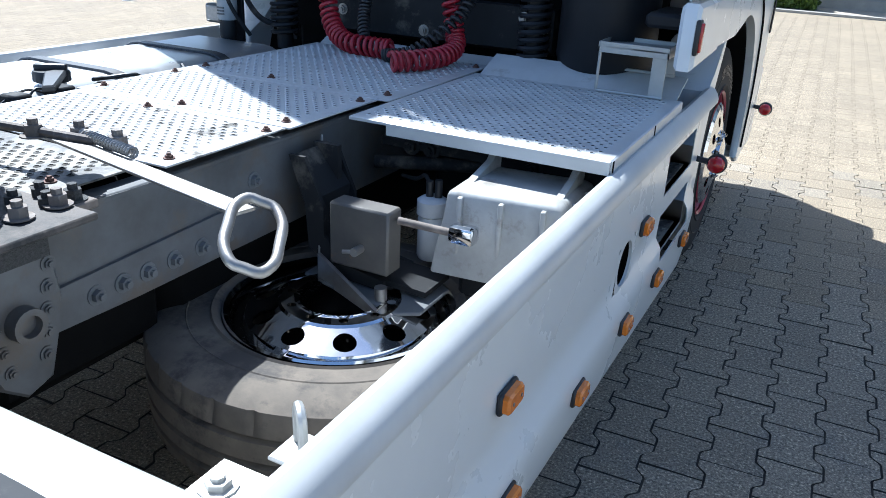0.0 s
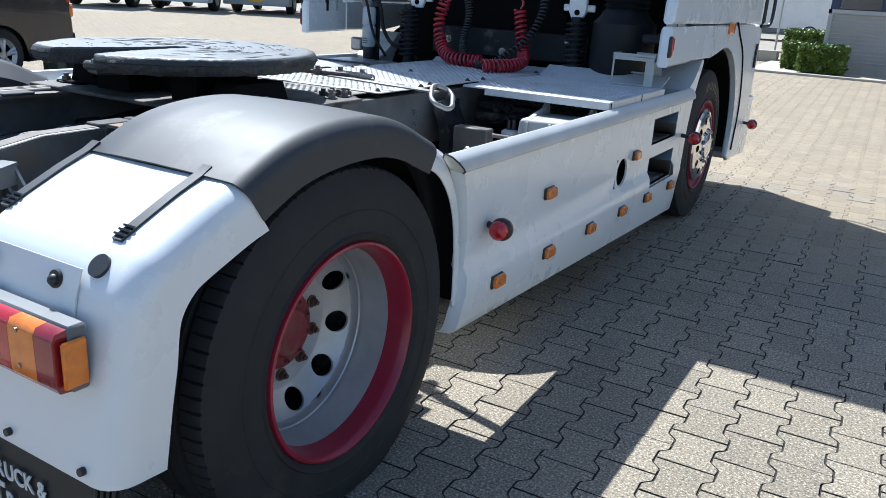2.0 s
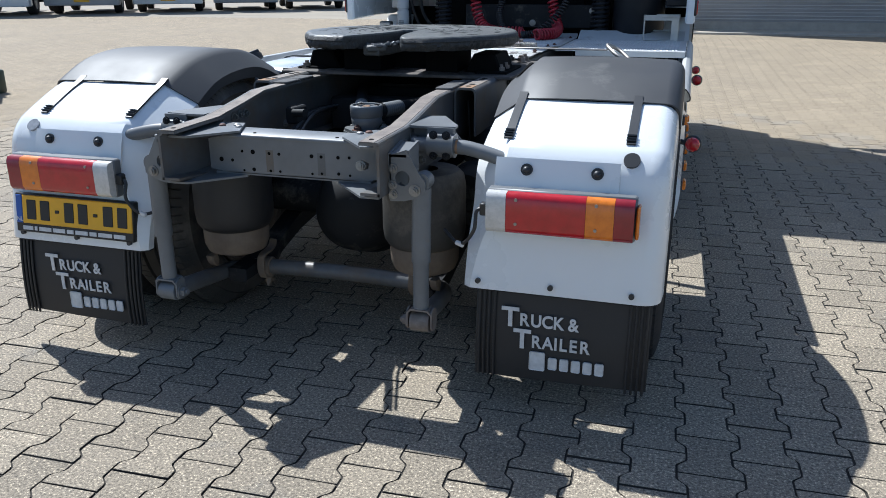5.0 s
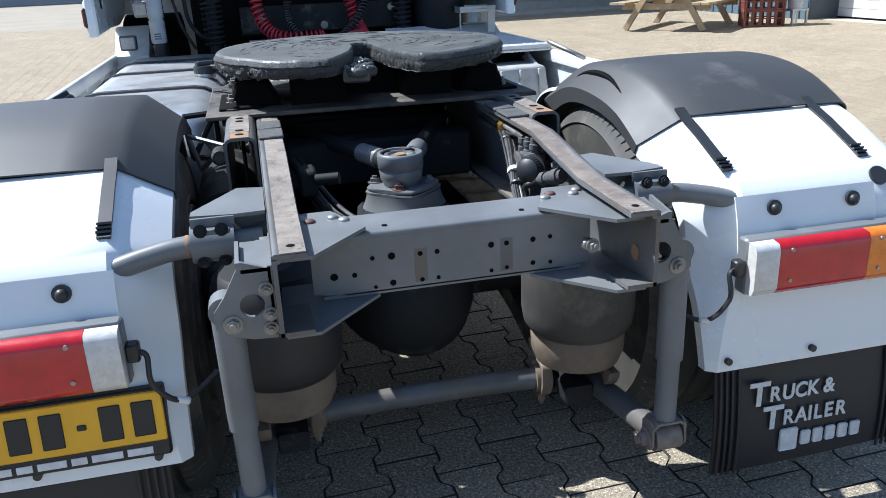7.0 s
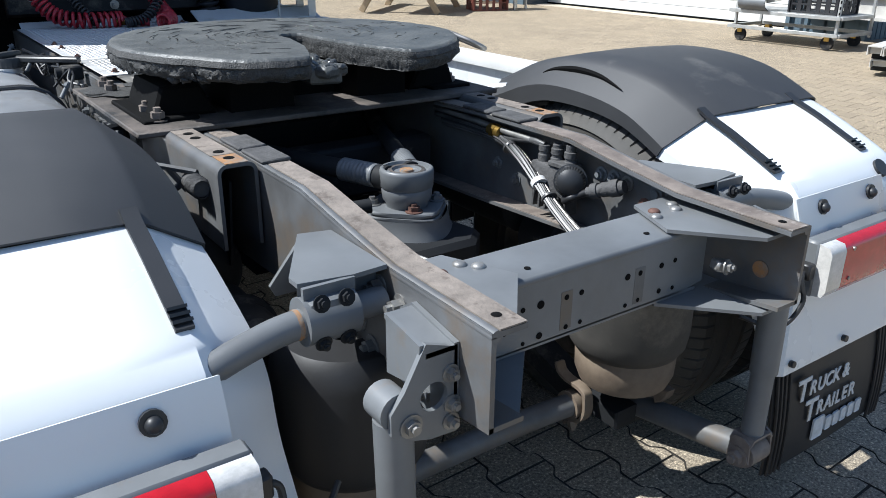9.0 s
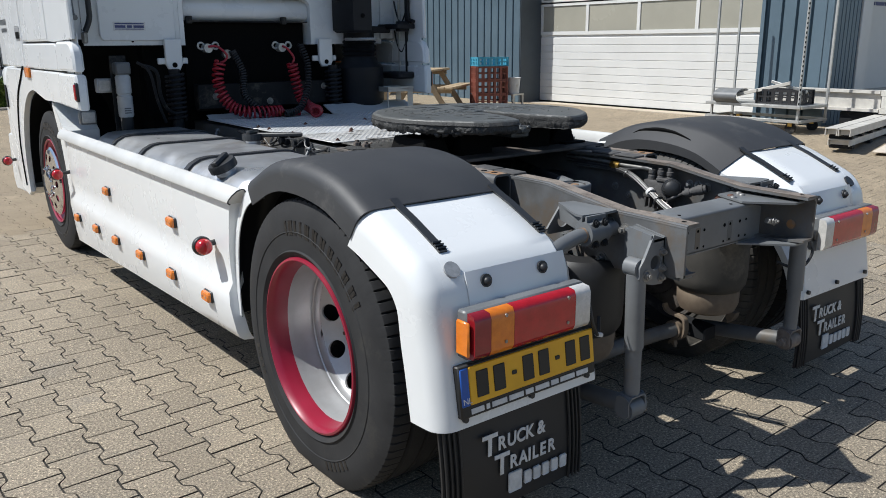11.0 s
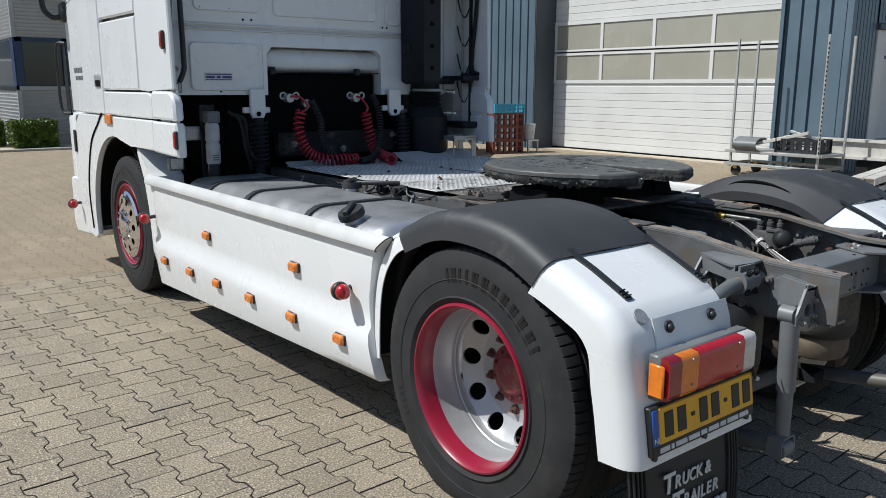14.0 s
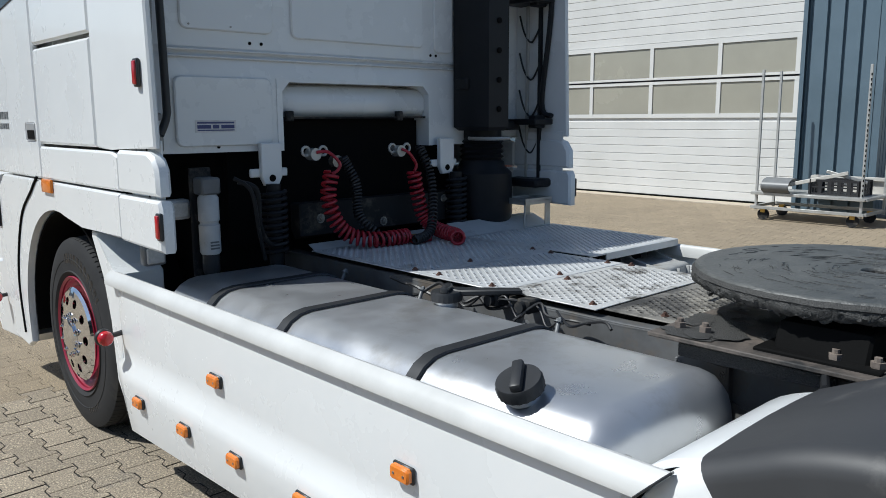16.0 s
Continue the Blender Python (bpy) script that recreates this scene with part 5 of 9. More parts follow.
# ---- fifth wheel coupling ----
# near-black body: shade of the gap under the plate, in its colour
fw = part("fifth_wheel", prism(B(), [(-0.27, 0.20), (-0.09, 0.20), (-0.07, 0.33), (0.10, 0.33), (0.12, 0.22), (0.27, 0.20), (0.25, 0.52), (-0.25, 0.52)], 'z', 0.99, 1.10), SHADE_BK, truck, "fifth wheel coupling caked in black grease")
FWC, FWR = (-0.005, 0.395), 0.482


def along(key, n):
    """n points evenly spaced along a polyline."""
    d = [0.0]
    for (x0, y0), (x1, y1) in zip(key, key[1:]):
        d.append(d[-1] + math.hypot(x1 - x0, y1 - y0))
    out, i = [], 0
    for k in range(n):
        t = d[-1] * k / (n - 1)
        while i < len(key) - 2 and d[i + 1] < t:
            i += 1
        f = (t - d[i]) / (d[i + 1] - d[i])
        out.append((lerp(key[i][0], key[i + 1][0], f), lerp(key[i][1], key[i + 1][1], f)))
    return out


def fw_paths():
    """The throat from its right mouth round the king pin to its left mouth, and the rim on the way round."""
    right = [(0.110, -0.072), (0.080, 0.01), (0.055, 0.12), (0.036, 0.30)]
    left = [(-0.150, -0.036), (-0.118, 0.04), (-0.080, 0.14), (-0.046, 0.30)]
    pin = [(-0.005 + 0.040 * math.cos(a), 0.375 + 0.036 * math.sin(a)) for a in [radians(q) for q in (0, 20, 45, 70, 90, 110, 135, 160, 180)]]
    rim = [(0.124, -0.074), (0.16, -0.066), (0.21, -0.047), (0.27, -0.012), (0.32, 0.032)]
    a0, a1 = math.atan2(0.085 - FWC[1], 0.375), math.atan2(0.075 - FWC[1], -0.382) + 2 * math.pi
    rim += [(FWC[0] + FWR * math.cos(a), FWC[1] + FWR * math.sin(a)) for a in [a0 + (a1 - a0) * k / 60 for k in range(61)]]
    rim += [(-0.345, 0.022), (-0.30, -0.014), (-0.25, -0.032), (-0.20, -0.038), (-0.162, -0.039)]
    return along(right + pin + left[::-1], 420), along(rim, 420)


def fw_plate():
    """The plate: a flat top with a bevelled, crumbling rim of caked grease."""
    inn, rim = fw_paths()
    n, m = len(inn), 22
    loop = inn + rim[::-1]
    count = len(loop)
    b = B()

    def top_z(x, y):
        r = math.hypot(x, y - FWC[1])
        return 1.157 + 0.0010 * noise.noise((r * 95, math.atan2(y - FWC[1], x) * 1.6, 0.0)) + 0.0012 * noise.noise((x * 45, y * 45, 3.0))
    grid = {}
    for side in (0, 1):
        for i in range(n):
            for j in range(m + 1):
                x, y = lerp(inn[i][0], rim[i][0], j / m), lerp(inn[i][1], rim[i][1], j / m)
                grid[side, i, j] = b.verts.new((x, y, top_z(x, y) if side == 0 else 1.100 + 0.004 * noise.noise((x * 30, y * 30, 5.0))))
        for i in range(n - 1):
            for j in range(m):
                b.faces.new((grid[side, i, j], grid[side, i + 1, j], grid[side, i + 1, j + 1], grid[side, i, j + 1]))
    edge = [[grid[side, i, 0] for i in range(n)] + [grid[side, i, m] for i in reversed(range(n))] for side in (0, 1)]
    rings = [edge[0]]
    cen = [loop[(k + 4) % count] for k in range(count)], [loop[k - 4] for k in range(count)]
    for f, g, j in ((0.03, 0.003, 0.0015), (0.12, 0.009, 0.003), (0.36, 0.016, 0.004), (0.42, 0.012, 0.007), (0.54, 0.013, 0.009), (0.68, 0.012, 0.011), (0.84, 0.008, 0.012), (0.97, 0.0, 0.009)):
        ring = []
        for k, (x, y) in enumerate(loop):
            dx, dy = cen[0][k][0] - cen[1][k][0], cen[0][k][1] - cen[1][k][1]
            l = math.hypot(dx, dy) or 1.0
            z = lerp(edge[0][k].co.z, edge[1][k].co.z, f)
            w = g * (0.3 if k < n else 1.0) + j * (0.5 if k < n else 1.0) * (noise.noise((x * 22, y * 22, z * 34)) + 0.8 * noise.noise((x * 120, y * 120, z * 130)))
            ring.append(b.verts.new((x - dy / l * w, y + dx / l * w, z)))
        rings.append(ring)
    rings.append(edge[1])
    for i in range(len(rings) - 1):
        for k in range(count):
            b.faces.new((rings[i][k], rings[i][(k + 1) % count], rings[i + 1][(k + 1) % count], rings[i + 1][k])).material_index = 1 if i > 1 else 0
    bmesh.ops.recalc_face_normals(b, faces=b.faces[:])
    return b


part("coupling_plate", fw_plate(), [GREASE, GREASE_D], fw, "round coupling plate smeared with black grease", angle=50)
# smeared grease ridges on the plate
random.seed(5)
b = B()
for k in range(190):
    rr, a, ln = random.uniform(0.06, 0.44), random.uniform(0, 2 * math.pi), random.uniform(0.02, 0.09)
    pts = []
    for q in range(7):
        t = a + ln * q / 6 / rr
        r2 = rr + 0.010 * noise.noise((math.cos(t) * 14, math.sin(t) * 14, rr * 20)) + 0.02 * ln * q
        x, y = FWC[0] + r2 * math.cos(t), FWC[1] + r2 * math.sin(t)
        if y < 0.43 and abs(x + 0.005) < 0.06 + max(0.0, 0.34 - y) * 0.28 or y < -0.02:
            break
        pts.append((x, y, 1.1582))
    if len(pts) > 3:
        top = random.uniform(0.0004, 0.0011)
        tube(b, pts, [top * (0.3 + math.sin(math.pi * q / (len(pts) - 1))) for q in range(len(pts))], 5)
lump = B()
for k in range(46):
    y = random.uniform(0.03, 0.26)
    x = random.uniform(-0.10, -0.005)
    ball(lump, (x, y, random.uniform(1.108, 1.114)), random.uniform(0.004, 0.010), 10, (1.5, 1.5, 0.9))
for v in lump.verts:
    v.co += Vector((noise.noise(v.co * 60), noise.noise(v.co * 60 + Vector((5, 0, 0))), noise.noise(v.co * 60 + Vector((0, 5, 0))))) * 0.006
tagged(part("grease_lump", lump, WETGREASE, fw, angle=80), "lumps of wet black grease in the throat", kind="stuff")
clump = B()
for k in range(90):
    a = radians(random.uniform(135, 222))
    rr = FWR + random.uniform(-0.03, 0.008)
    ball(clump, (rr * math.cos(a), FWC[1] + rr * math.sin(a), random.uniform(1.095, 1.132)), random.uniform(0.004, 0.010), 8, (1.6, 1.6, 1.1))
for v in clump.verts:
    v.co += Vector((noise.noise(v.co * 70), noise.noise(v.co * 70 + Vector((5, 0, 0))), noise.noise(v.co * 70 + Vector((0, 5, 0))))) * 0.011
tagged(part("grease_clump", clump, GREASE_D, fw, angle=80), "clumps of dry grease hanging from the rim", kind="stuff")
tagged(part("grease_ridge", b, WETGREASE, fw, angle=80), "ridges of fresh grease", kind="stuff")
for s in (-1, 1):
    b = B()
    prism(b, [(s * 0.30, 0.99), (s * 0.47, 0.99), (s * 0.44, 1.07), (s * 0.34, 1.07)], 'y', 0.22, 0.46, 0.008)
    span(b, (s * 0.36, 0.18, 0.985), (s * 0.50, 0.50, 1.0), 0.004)
    # pedestals carry the same painted shade
    part("pedestal", b, SHADE_BK, fw)
    for y in (0.20, 0.30, 0.66, 0.74):
        part("pedestal_bolt", bolt(B(), (s * 0.46, y + (0.04 if s > 0 else 0), 0.993), (0, 0, 1), 0.018, 0.022), RUSTY, fw)
b = B()
span(b, (-0.54, 0.095, 0.976), (0.54, 0.80, 0.990), 0.003)
base = part("base_plate", b, BASEBR, fw, "brown greasy base plate across the rails")
# grease thrown on the front of the base plate, in uneven patches
random.seed(17)
b = B()
for k in range(26):
    x, y, rad = random.uniform(-0.50, -0.12), random.uniform(0.36, 0.76), random.uniform(0.03, 0.075)
    ring = []
    for q in range(18):
        a = 2 * math.pi * q / 18
        rr = rad * (1 + 0.5 * noise.noise((math.cos(a) * 1.6 + k, math.sin(a) * 1.6, k * 0.7)))
        ring.append((min(0.535, max(-0.535, x + rr * math.cos(a))), min(0.795, max(0.30, y + rr * math.sin(a)))))
    h = 0.9915 + 0.00025 * k
    vs = [b.verts.new((px, py, h)) for px, py in ring]
    mid = b.verts.new((x, y, h + 0.006))
    for q in range(18):
        b.faces.new((vs[q], vs[(q + 1) % 18], mid))
tagged(part("grease_patch", b, GREASE_D, base, angle=80), "patches of dry black grease", kind="stuff")
# added sheet, no known part: keeps the ground between the rails dark
part("undertray", span(B(), (-0.31, 0.02, 0.600), (0.31, 0.50, 0.606)), SHADE_BK, chassis, "black sheet added between the rails to hide lit ground")
b = B()
prism(b, [(-0.11, 0.05), (-0.03, 0.03), (-0.01, 0.12), (0.0, 0.40), (-0.08, 0.40)], 'z', 1.068, 1.112, 0.006)
box(b, (-0.05, 0.05, 1.10), (0.09, 0.05, 0.03), 0.008, (0, 0, 25))
part("locking_jaw", b, GREASE, fw, "greased locking jaw")
# release handle reaching over the right rail
b = B()
P0, P1 = Vector((0.17, 0.985, 1.040)), Vector((0.86, 0.825, 1.050))
d = (P1 - P0).normalized()
box(b, (P0 + P1) / 2, ((P1 - P0).length, 0.044, 0.006), 0.001, (0, math.degrees(-math.asin(d.z)), math.degrees(math.atan2(d.y, d.x))))
h = part("release_bar", b, STEEL, fw, "bare steel release bar with a loop grip")
loop = []
e1, e2 = Vector((0.80, 0.45, -0.35)).normalized(), Vector((0.08, -0.14, -0.05)).normalized()
for k in range(24):
    a = 2 * math.pi * k / 24
    loop.append(Vector((0.92, 0.775, 1.042)) + e1 * 0.042 * max(-1, min(1, 1.12 * math.cos(a))) + e2 * 0.082 * max(-1, min(1, 1.12 * math.sin(a))))
part("loop_grip", tube(B(), curve_pts(loop[::2], 3, True), 0.0092, 10, True), STEEL, h, "grey steel loop grip")
b = B()
coil = []
for k in range(160):
    a = k * 0.75
    q = P0 + d * (0.16 + 0.20 * k / 160) + Vector((-0.03, 0.035, 0.014))
    coil.append(q + Vector((d.y, -d.x, 0)) * 0.010 * math.cos(a) + Vector((0, 0, 1)) * 0.010 * math.sin(a))
part("return_spring", tube(B(), coil, 0.003, 5), STEEL, h, "rusty coil spring")
for q, o in ((0.10, 0.03), (0.02, -0.03), (0.22, 0.05)):
    part("lever_bolt", bolt(B(), P0 + d * q + Vector((d.y, -d.x, 0)) * -o, (0, 0, 1), 0.02, 0.026), RUSTY, h)
b = tube(B(), [P0 + Vector((-0.2, -0.05, 0.01)), P0 + d * 0.2 + Vector((-0.02, 0.03, 0.01))], 0.01)
part("pull_rod", b, RUSTY, h)

# ---- walk-over decks ----
def perforation(x0, x1, y0, y1, z, sp=0.035):
    """Pressed collars round the deck's holes, and the dark holes in them, as two meshes."""
    collar, hole = B(), B()
    nx, ny = int((x1 - x0) / sp), int((y1 - y0) / (sp * 0.64))
    for i in range(nx):
        for j in range(ny):
            x, y = x0 + (i + 0.25 + 0.5 * (j % 2)) * sp, y0 + (j + 0.5) * sp * 0.64
            rings = []
            for r, h in ((0.0098, 0.0), (0.0070, 0.0022), (0.0055, 0.0022)):
                rings.append([collar.verts.new((x + r * math.cos(a), y + r * math.sin(a), z + h)) for a in (0.3, 1.35, 2.4, 3.44, 4.49, 5.54)])
            for A, C in zip(rings, rings[1:]):
                for k in range(6):
                    collar.faces.new((A[k], A[(k + 1) % 6], C[(k + 1) % 6], C[k]))
            hole.faces.new([hole.verts.new((v.co.x, v.co.y, z + 0.0012)) for v in rings[2]])
    return collar, hole


def plate(name, x0, x1, y0, y1, z, mat, label, bolts=(), lip=0.0):
    b = span(B(), (x0, y0, z - 0.005), (x1, y1, z), 0.0015)
    p = part(name, b, mat, truck, label)
    collar, hole = perforation(x0 + 0.03, x1 - 0.03, y0 + 0.03, y1 - 0.03, z)
    tagged(part("tread_collar", collar, mat, p, angle=20), "pressed collars of the tread plate", kind="stuff")
    tagged(part("tread_hole", hole, HOLE, p), "dark holes of the tread plate", kind="stuff")
    for x, y in bolts:
        part("deck_bolt", bolt(B(), (x, y, z), (0, 0, 1), 0.0095, 0.009), RUSTNUT, p)
    return p


dz = 0.974
plate("deck_plate", -0.40, 0.445, 1.98, 2.78, dz, DECK, "grey-white tread deck plate behind the cab", [(-0.36, 2.05), (0.40, 2.05), (-0.05, 2.03), (0.41, 2.7)])
plate("deck_plate", -0.40, 0.41, 1.53, 1.975, dz, DECK, "grey-white tread deck plate, sunlit", [(-0.36, 1.6), (0.36, 1.58), (0.0, 1.56), (-0.36, 1.9), (0.38, 1.92)])
plate("deck_plate", -0.38, 0.40, 1.10, 1.525, dz, STAINED, "grey-white tread deck plate with oil stains", [(-0.33, 1.15), (0.36, 1.15), (0.38, 1.47), (-0.05, 1.48)])
plate("deck_plate", -0.34, 0.34, 0.80, 1.095, dz - 0.004, DECK_DIRTY, "greasy dark tread plate beside the coupling", [(-0.28, 0.9), (0.28, 0.9)])
stop = part("stop_block", span(B(), (0.35, 0.72, 0.967), (0.47, 0.86, 0.985), 0.003), RUSTY, chassis, "rusty stop block with bolts")
for k in range(4):
    part("stop_bolt", bolt(B(), (0.385 + 0.055 * (k % 2), 0.745 + 0.028 * k, 0.985), (0, 0, 1), 0.017, 0.022), GREASE_D, stop)
RD = plate("side_deck", 0.455, 1.222, 1.75, 2.60, 0.974, DECK, "white tread side deck over the battery bay")
b = B()
prism(b, [(1.75, 0.9735), (1.742, 0.971), (1.742, 0.937), (1.746, 0.937), (1.75, 0.967)], 'x', 0.58, 1.222)
prism(b, [(1.75, 0.9735), (1.744, 0.972), (1.744, 0.964), (1.75, 0.967)], 'x', 0.455, 0.58)
prism(b, [(2.60, 0.969), (2.60, 0.974), (2.745, 1.030), (2.75, 1.025)], 'x', 0.475, 1.205)
prism(b, [(1.222, 0.974), (1.226, 0.971), (1.226, 0.94), (1.222, 0.94)], 'y', 1.75, 2.60)
part("turned_edge", b, DECK, RD, "white turned-down deck edge")
for y in (1.755, 2.20):
    part("edge_slot", span(B(), (1.2262, y, 0.942), (1.2282, y + 0.008, 0.972)), HOLE, RD)
# front flap of the middle deck
b = B()
prism(b, [(2.78, 0.969), (2.78, 0.974), (2.83, 1.0), (2.835, 0.996)], 'x', -0.38, 0.445)
part("deck_flap", b, DECK, truck)
# little step of flat bar on the side deck
b = span(B(), (0.925, 2.56, 1.128), (1.165, 2.74, 1.132))
for lo, hi in (((0.925, 2.56, 1.110), (1.165, 2.566, 1.146)), ((0.925, 2.734, 1.110), (1.165, 2.74, 1.146)), ((0.925, 2.56, 1.110), (0.931, 2.74, 1.146)), ((1.159, 2.56, 1.110), (1.165, 2.74, 1.146))):
    span(b, lo, hi, 0.001)
st = part("step_stand", b, GALV, truck, "galvanised step stand on the side deck")
for y in (2.566, 2.725):
    part("leg", span(B(), (1.112, y, 0.975 if y < 2.6 else 1.026), (1.160, y + 0.006, 1.128), 0.001), GALV, st)
    part("leg", tube(B(), [(0.932, y + 0.003, 1.128), (0.930, y + 0.003, 0.979 if y < 2.6 else 1.033)], 0.0055, 8), GALV, st)
    part("foot_rod", tube(B(), [(0.930, y + 0.003, 0.980 if y < 2.6 else 1.034), (1.160, y + 0.003, 0.980 if y < 2.6 else 1.034)], 0.0055, 8), GALV, st)

# ---- fuel tanks on the left ----
def round_rect(x0, x1, z0, z1, r, n=5):
    out = []
    for cx, cz, a0 in ((x1 - r, z1 - r, 0), (x0 + r, z1 - r, 90), (x0 + r, z0 + r, 180), (x1 - r, z0 + r, 270)):
        for k in range(n + 1):
            a = radians(a0 + 90 * k / n)
            out.append((cx + r * math.cos(a), cz + r * math.sin(a)))
    return out


def tank_shell(x0, x1, z0, z1, y0, y1, r):
    b = B()
    rings = []
    for y, g in ((y0, 0.10), (y0 + 0.012, 0.055), (y0 + 0.035, 0.022), (y0 + 0.07, 0.004), (y0 + 0.10, 0.0), (y1 - 0.08, 0.0), (y1 - 0.03, 0.02), (y1, 0.07)):
        rings.append([b.verts.new((x, y, z)) for x, z in round_rect(x0 + g, x1 - g, z0 + g, z1 - g, r)])
    n = len(rings[0])
    for i in range(len(rings) - 1):
        for k in range(n):
            b.faces.new((rings[i][k], rings[i][(k + 1) % n], rings[i + 1][(k + 1) % n], rings[i + 1][k]))
    b.faces.new(rings[0]), b.faces.new(rings[-1][::-1])
    return b


tank = part("fuel_tank", tank_shell(-1.16, -0.50, 0.36, 0.945, 0.50, 2.80, 0.14), TANK, truck, "brushed aluminium fuel tank with black straps", angle=50)
for y in (1.17, 1.86, 2.38):
    b = B()
    line = round_rect(-1.163, -0.497, 0.357, 0.948, 0.14)
    n = len(line)
    for w0, w1, g in ((y - 0.026, y + 0.026, 0.0),):
        A = [b.verts.new((x, w0, z)) for x, z in line]
        C = [b.verts.new((x, w1, z)) for x, z in line]
        cx, cz = -0.83, 0.65
        A2 = [b.verts.new((x + (x - cx) * 0.02, w0 + 0.004, z + (z - cz) * 0.02)) for x, z in line]
        C2 = [b.verts.new((x + (x - cx) * 0.02, w1 - 0.004, z + (z - cz) * 0.02)) for x, z in line]
        for k in range(n):
            q = (k + 1) % n
            for P, Q in ((A, A2), (A2, C2), (C2, C)):
                b.faces.new((P[k], P[q], Q[q], Q[k]))
    st = part("tank_strap", b, BLACKPL, tank, "black tank strap")
    b = cyl(B(), (-0.515, y - 0.01, 0.90), (-0.49, y, 0.935), 0.008)
    bolt(b, (-0.49, y, 0.935), (0.5, 0, 0.8), 0.012, 0.012)
    part("strap_bolt", b, CHASSIS, st)


def filler_cap(x, y, z, r, tilt, parent, arm=False):
    m = Matrix.Translation((x, y, z)) @ Euler((0, radians(tilt), 0)).to_matrix().to_4x4()
    b = B()
    lathe(b, [(r * 0.72, 0.0), (r * 0.74, 0.03)], (0, 0, 0), 'z', 28)
    b.transform(m)
    part("filler_neck", b, TANK, parent)
    b = B()

    def wob(i, k, rr, h):
        return (rr * (0.965 if k % 2 and i in (1, 2) else 1.0), h)
    lathe(b, [(r * 0.8, 0.02), (r, 0.024), (r, 0.05), (r * 0.93, 0.058), (0.0, 0.058)], (0, 0, 0), 'z', 40, 1, wob)
    box(b, (0, 0, 0.066), (r * 1.75, r * 0.5, 0.026), 0.008, None, 2)
    b.transform(m @ Matrix.Rotation(radians(35), 4, 'Z'))
    return part("filler_cap", b, BLACKPL, parent, "black ribbed filler cap", angle=30)


filler_cap(-1.085, 0.80, 0.925, 0.062, -24, tank)
c2 = filler_cap(-0.60, 1.60, 0.935, 0.058, 0, tank)
b = B()
prism(b, [(-0.58, 1.56), (-0.58, 1.65), (-0.38, 1.44), (-0.40, 1.41)], 'z', 0.975, 0.997, 0.005)
part("sender_arm", b, BLACKPL, tank)
random.seed(21)
for k in range(8):
    y0 = 0.95 + k * 0.12
    pts = [(-0.46 + random.uniform(-0.04, 0.03), y0 + j * 0.07 + random.uniform(-0.03, 0.03), 0.93 + random.uniform(-0.03, 0.05)) for j in range(5)]
    part("loom_cable", tube(B(), curve_pts(pts, 5), random.choice((0.005, 0.007, 0.004)), 6), HOSE_B, chassis)
for y in (1.35, 1.50):
    b = box(B(), (-0.435, y, 0.955), (0.07, 0.06, 0.05), 0.006)
    cyl(b, (-0.47, y, 0.955), (-0.49, y, 0.955), 0.02)
    part("clamp_bracket", b, CHASSIS_DK, chassis)
# lattice bracket behind the left tank
b = B()
for a, c in (((-0.52, 0.30, 0.97), (-0.62, 0.26, 0.97)), ((-0.52, 0.30, 0.97), (-0.60, 0.22, 0.84)), ((-0.62, 0.26, 0.97), (-0.60, 0.22, 0.84)), ((-0.60, 0.22, 0.84), (-0.52, 0.30, 0.82)), ((-0.52, 0.30, 0.97), (-0.52, 0.30, 0.82))):
    tube(b, [a, c], 0.010, 6)
part("lattice_bracket", b, CHASSIS_DK, chassis)

# ---- battery bay on the right: cast cover, filter, spare wheel carrier ----
b = B()
rows = []
for z, g in ((0.875, 0.025), (0.865, 0.006), (0.80, 0.0), (0.66, -0.02), (0.645, -0.02)):
    rows.append([b.verts.new((x, y, z)) for x, y in ((0.845 + g, 1.59 + g), (1.155 - g, 1.62 + g), (1.155 - g, 1.90 - g), (0.835 + g, 1.87 - g))])
for i in range(4):
    for k in range(4):
        b.faces.new((rows[i][k], rows[i][(k + 1) % 4], rows[i + 1][(k + 1) % 4], rows[i + 1][k]))
b.faces.new(rows[0])
bmesh.ops.bevel(b, geom=[e for e in b.edges if not e.is_boundary], offset=0.009, segments=2, profile=0.5, affect='EDGES')
cover = part("cast_cover", b, CASTING, truck, "ribbed cast aluminium cover in the battery bay", angle=35)
for q in (0.15, 0.5, 0.85):
    part("rib", box(B(), (lerp(0.845, 1.155, q), lerp(1.59, 1.62, q) - 0.002, 0.76), (0.014, 0.022, 0.20), 0.005, (0, 0, 8), 2), CASTING, cover)
for q in (0.3, 0.7):
    part("rib", box(B(), (1.155, lerp(1.63, 1.90, q), 0.76), (0.022, 0.014, 0.20), 0.005, None, 2), CASTING, cover)
part("lug", prism(B(), [(1.63, 0.87), (1.86, 0.87), (1.86, 0.90), (1.845, 0.925), (1.82, 0.925), (1.80, 0.90)], 'x', 0.868, 0.888, 0.003), CASTING, cover)
part("lug", prism(B(), [(1.66, 0.87), (1.86, 0.87), (1.86, 0.90), (1.84, 0.922), (1.815, 0.922), (1.79, 0.90)], 'x', 1.110, 1.130, 0.003), CASTING, cover)
part("cover_base", span(B(), (0.87, 1.64, 0.50), (1.10, 1.86, 0.648), 0.02), CHASSIS_DK, cover)
b = lathe(B(), [(0.0, 0.60), (0.035, 0.60), (0.04, 0.61), (0.04, 0.72), (0.034, 0.73)], (0.735, 1.745, 0), 'z', 24)
f = part("filter_cup", b, FILTERW, truck, "white plastic filter with a black cap")
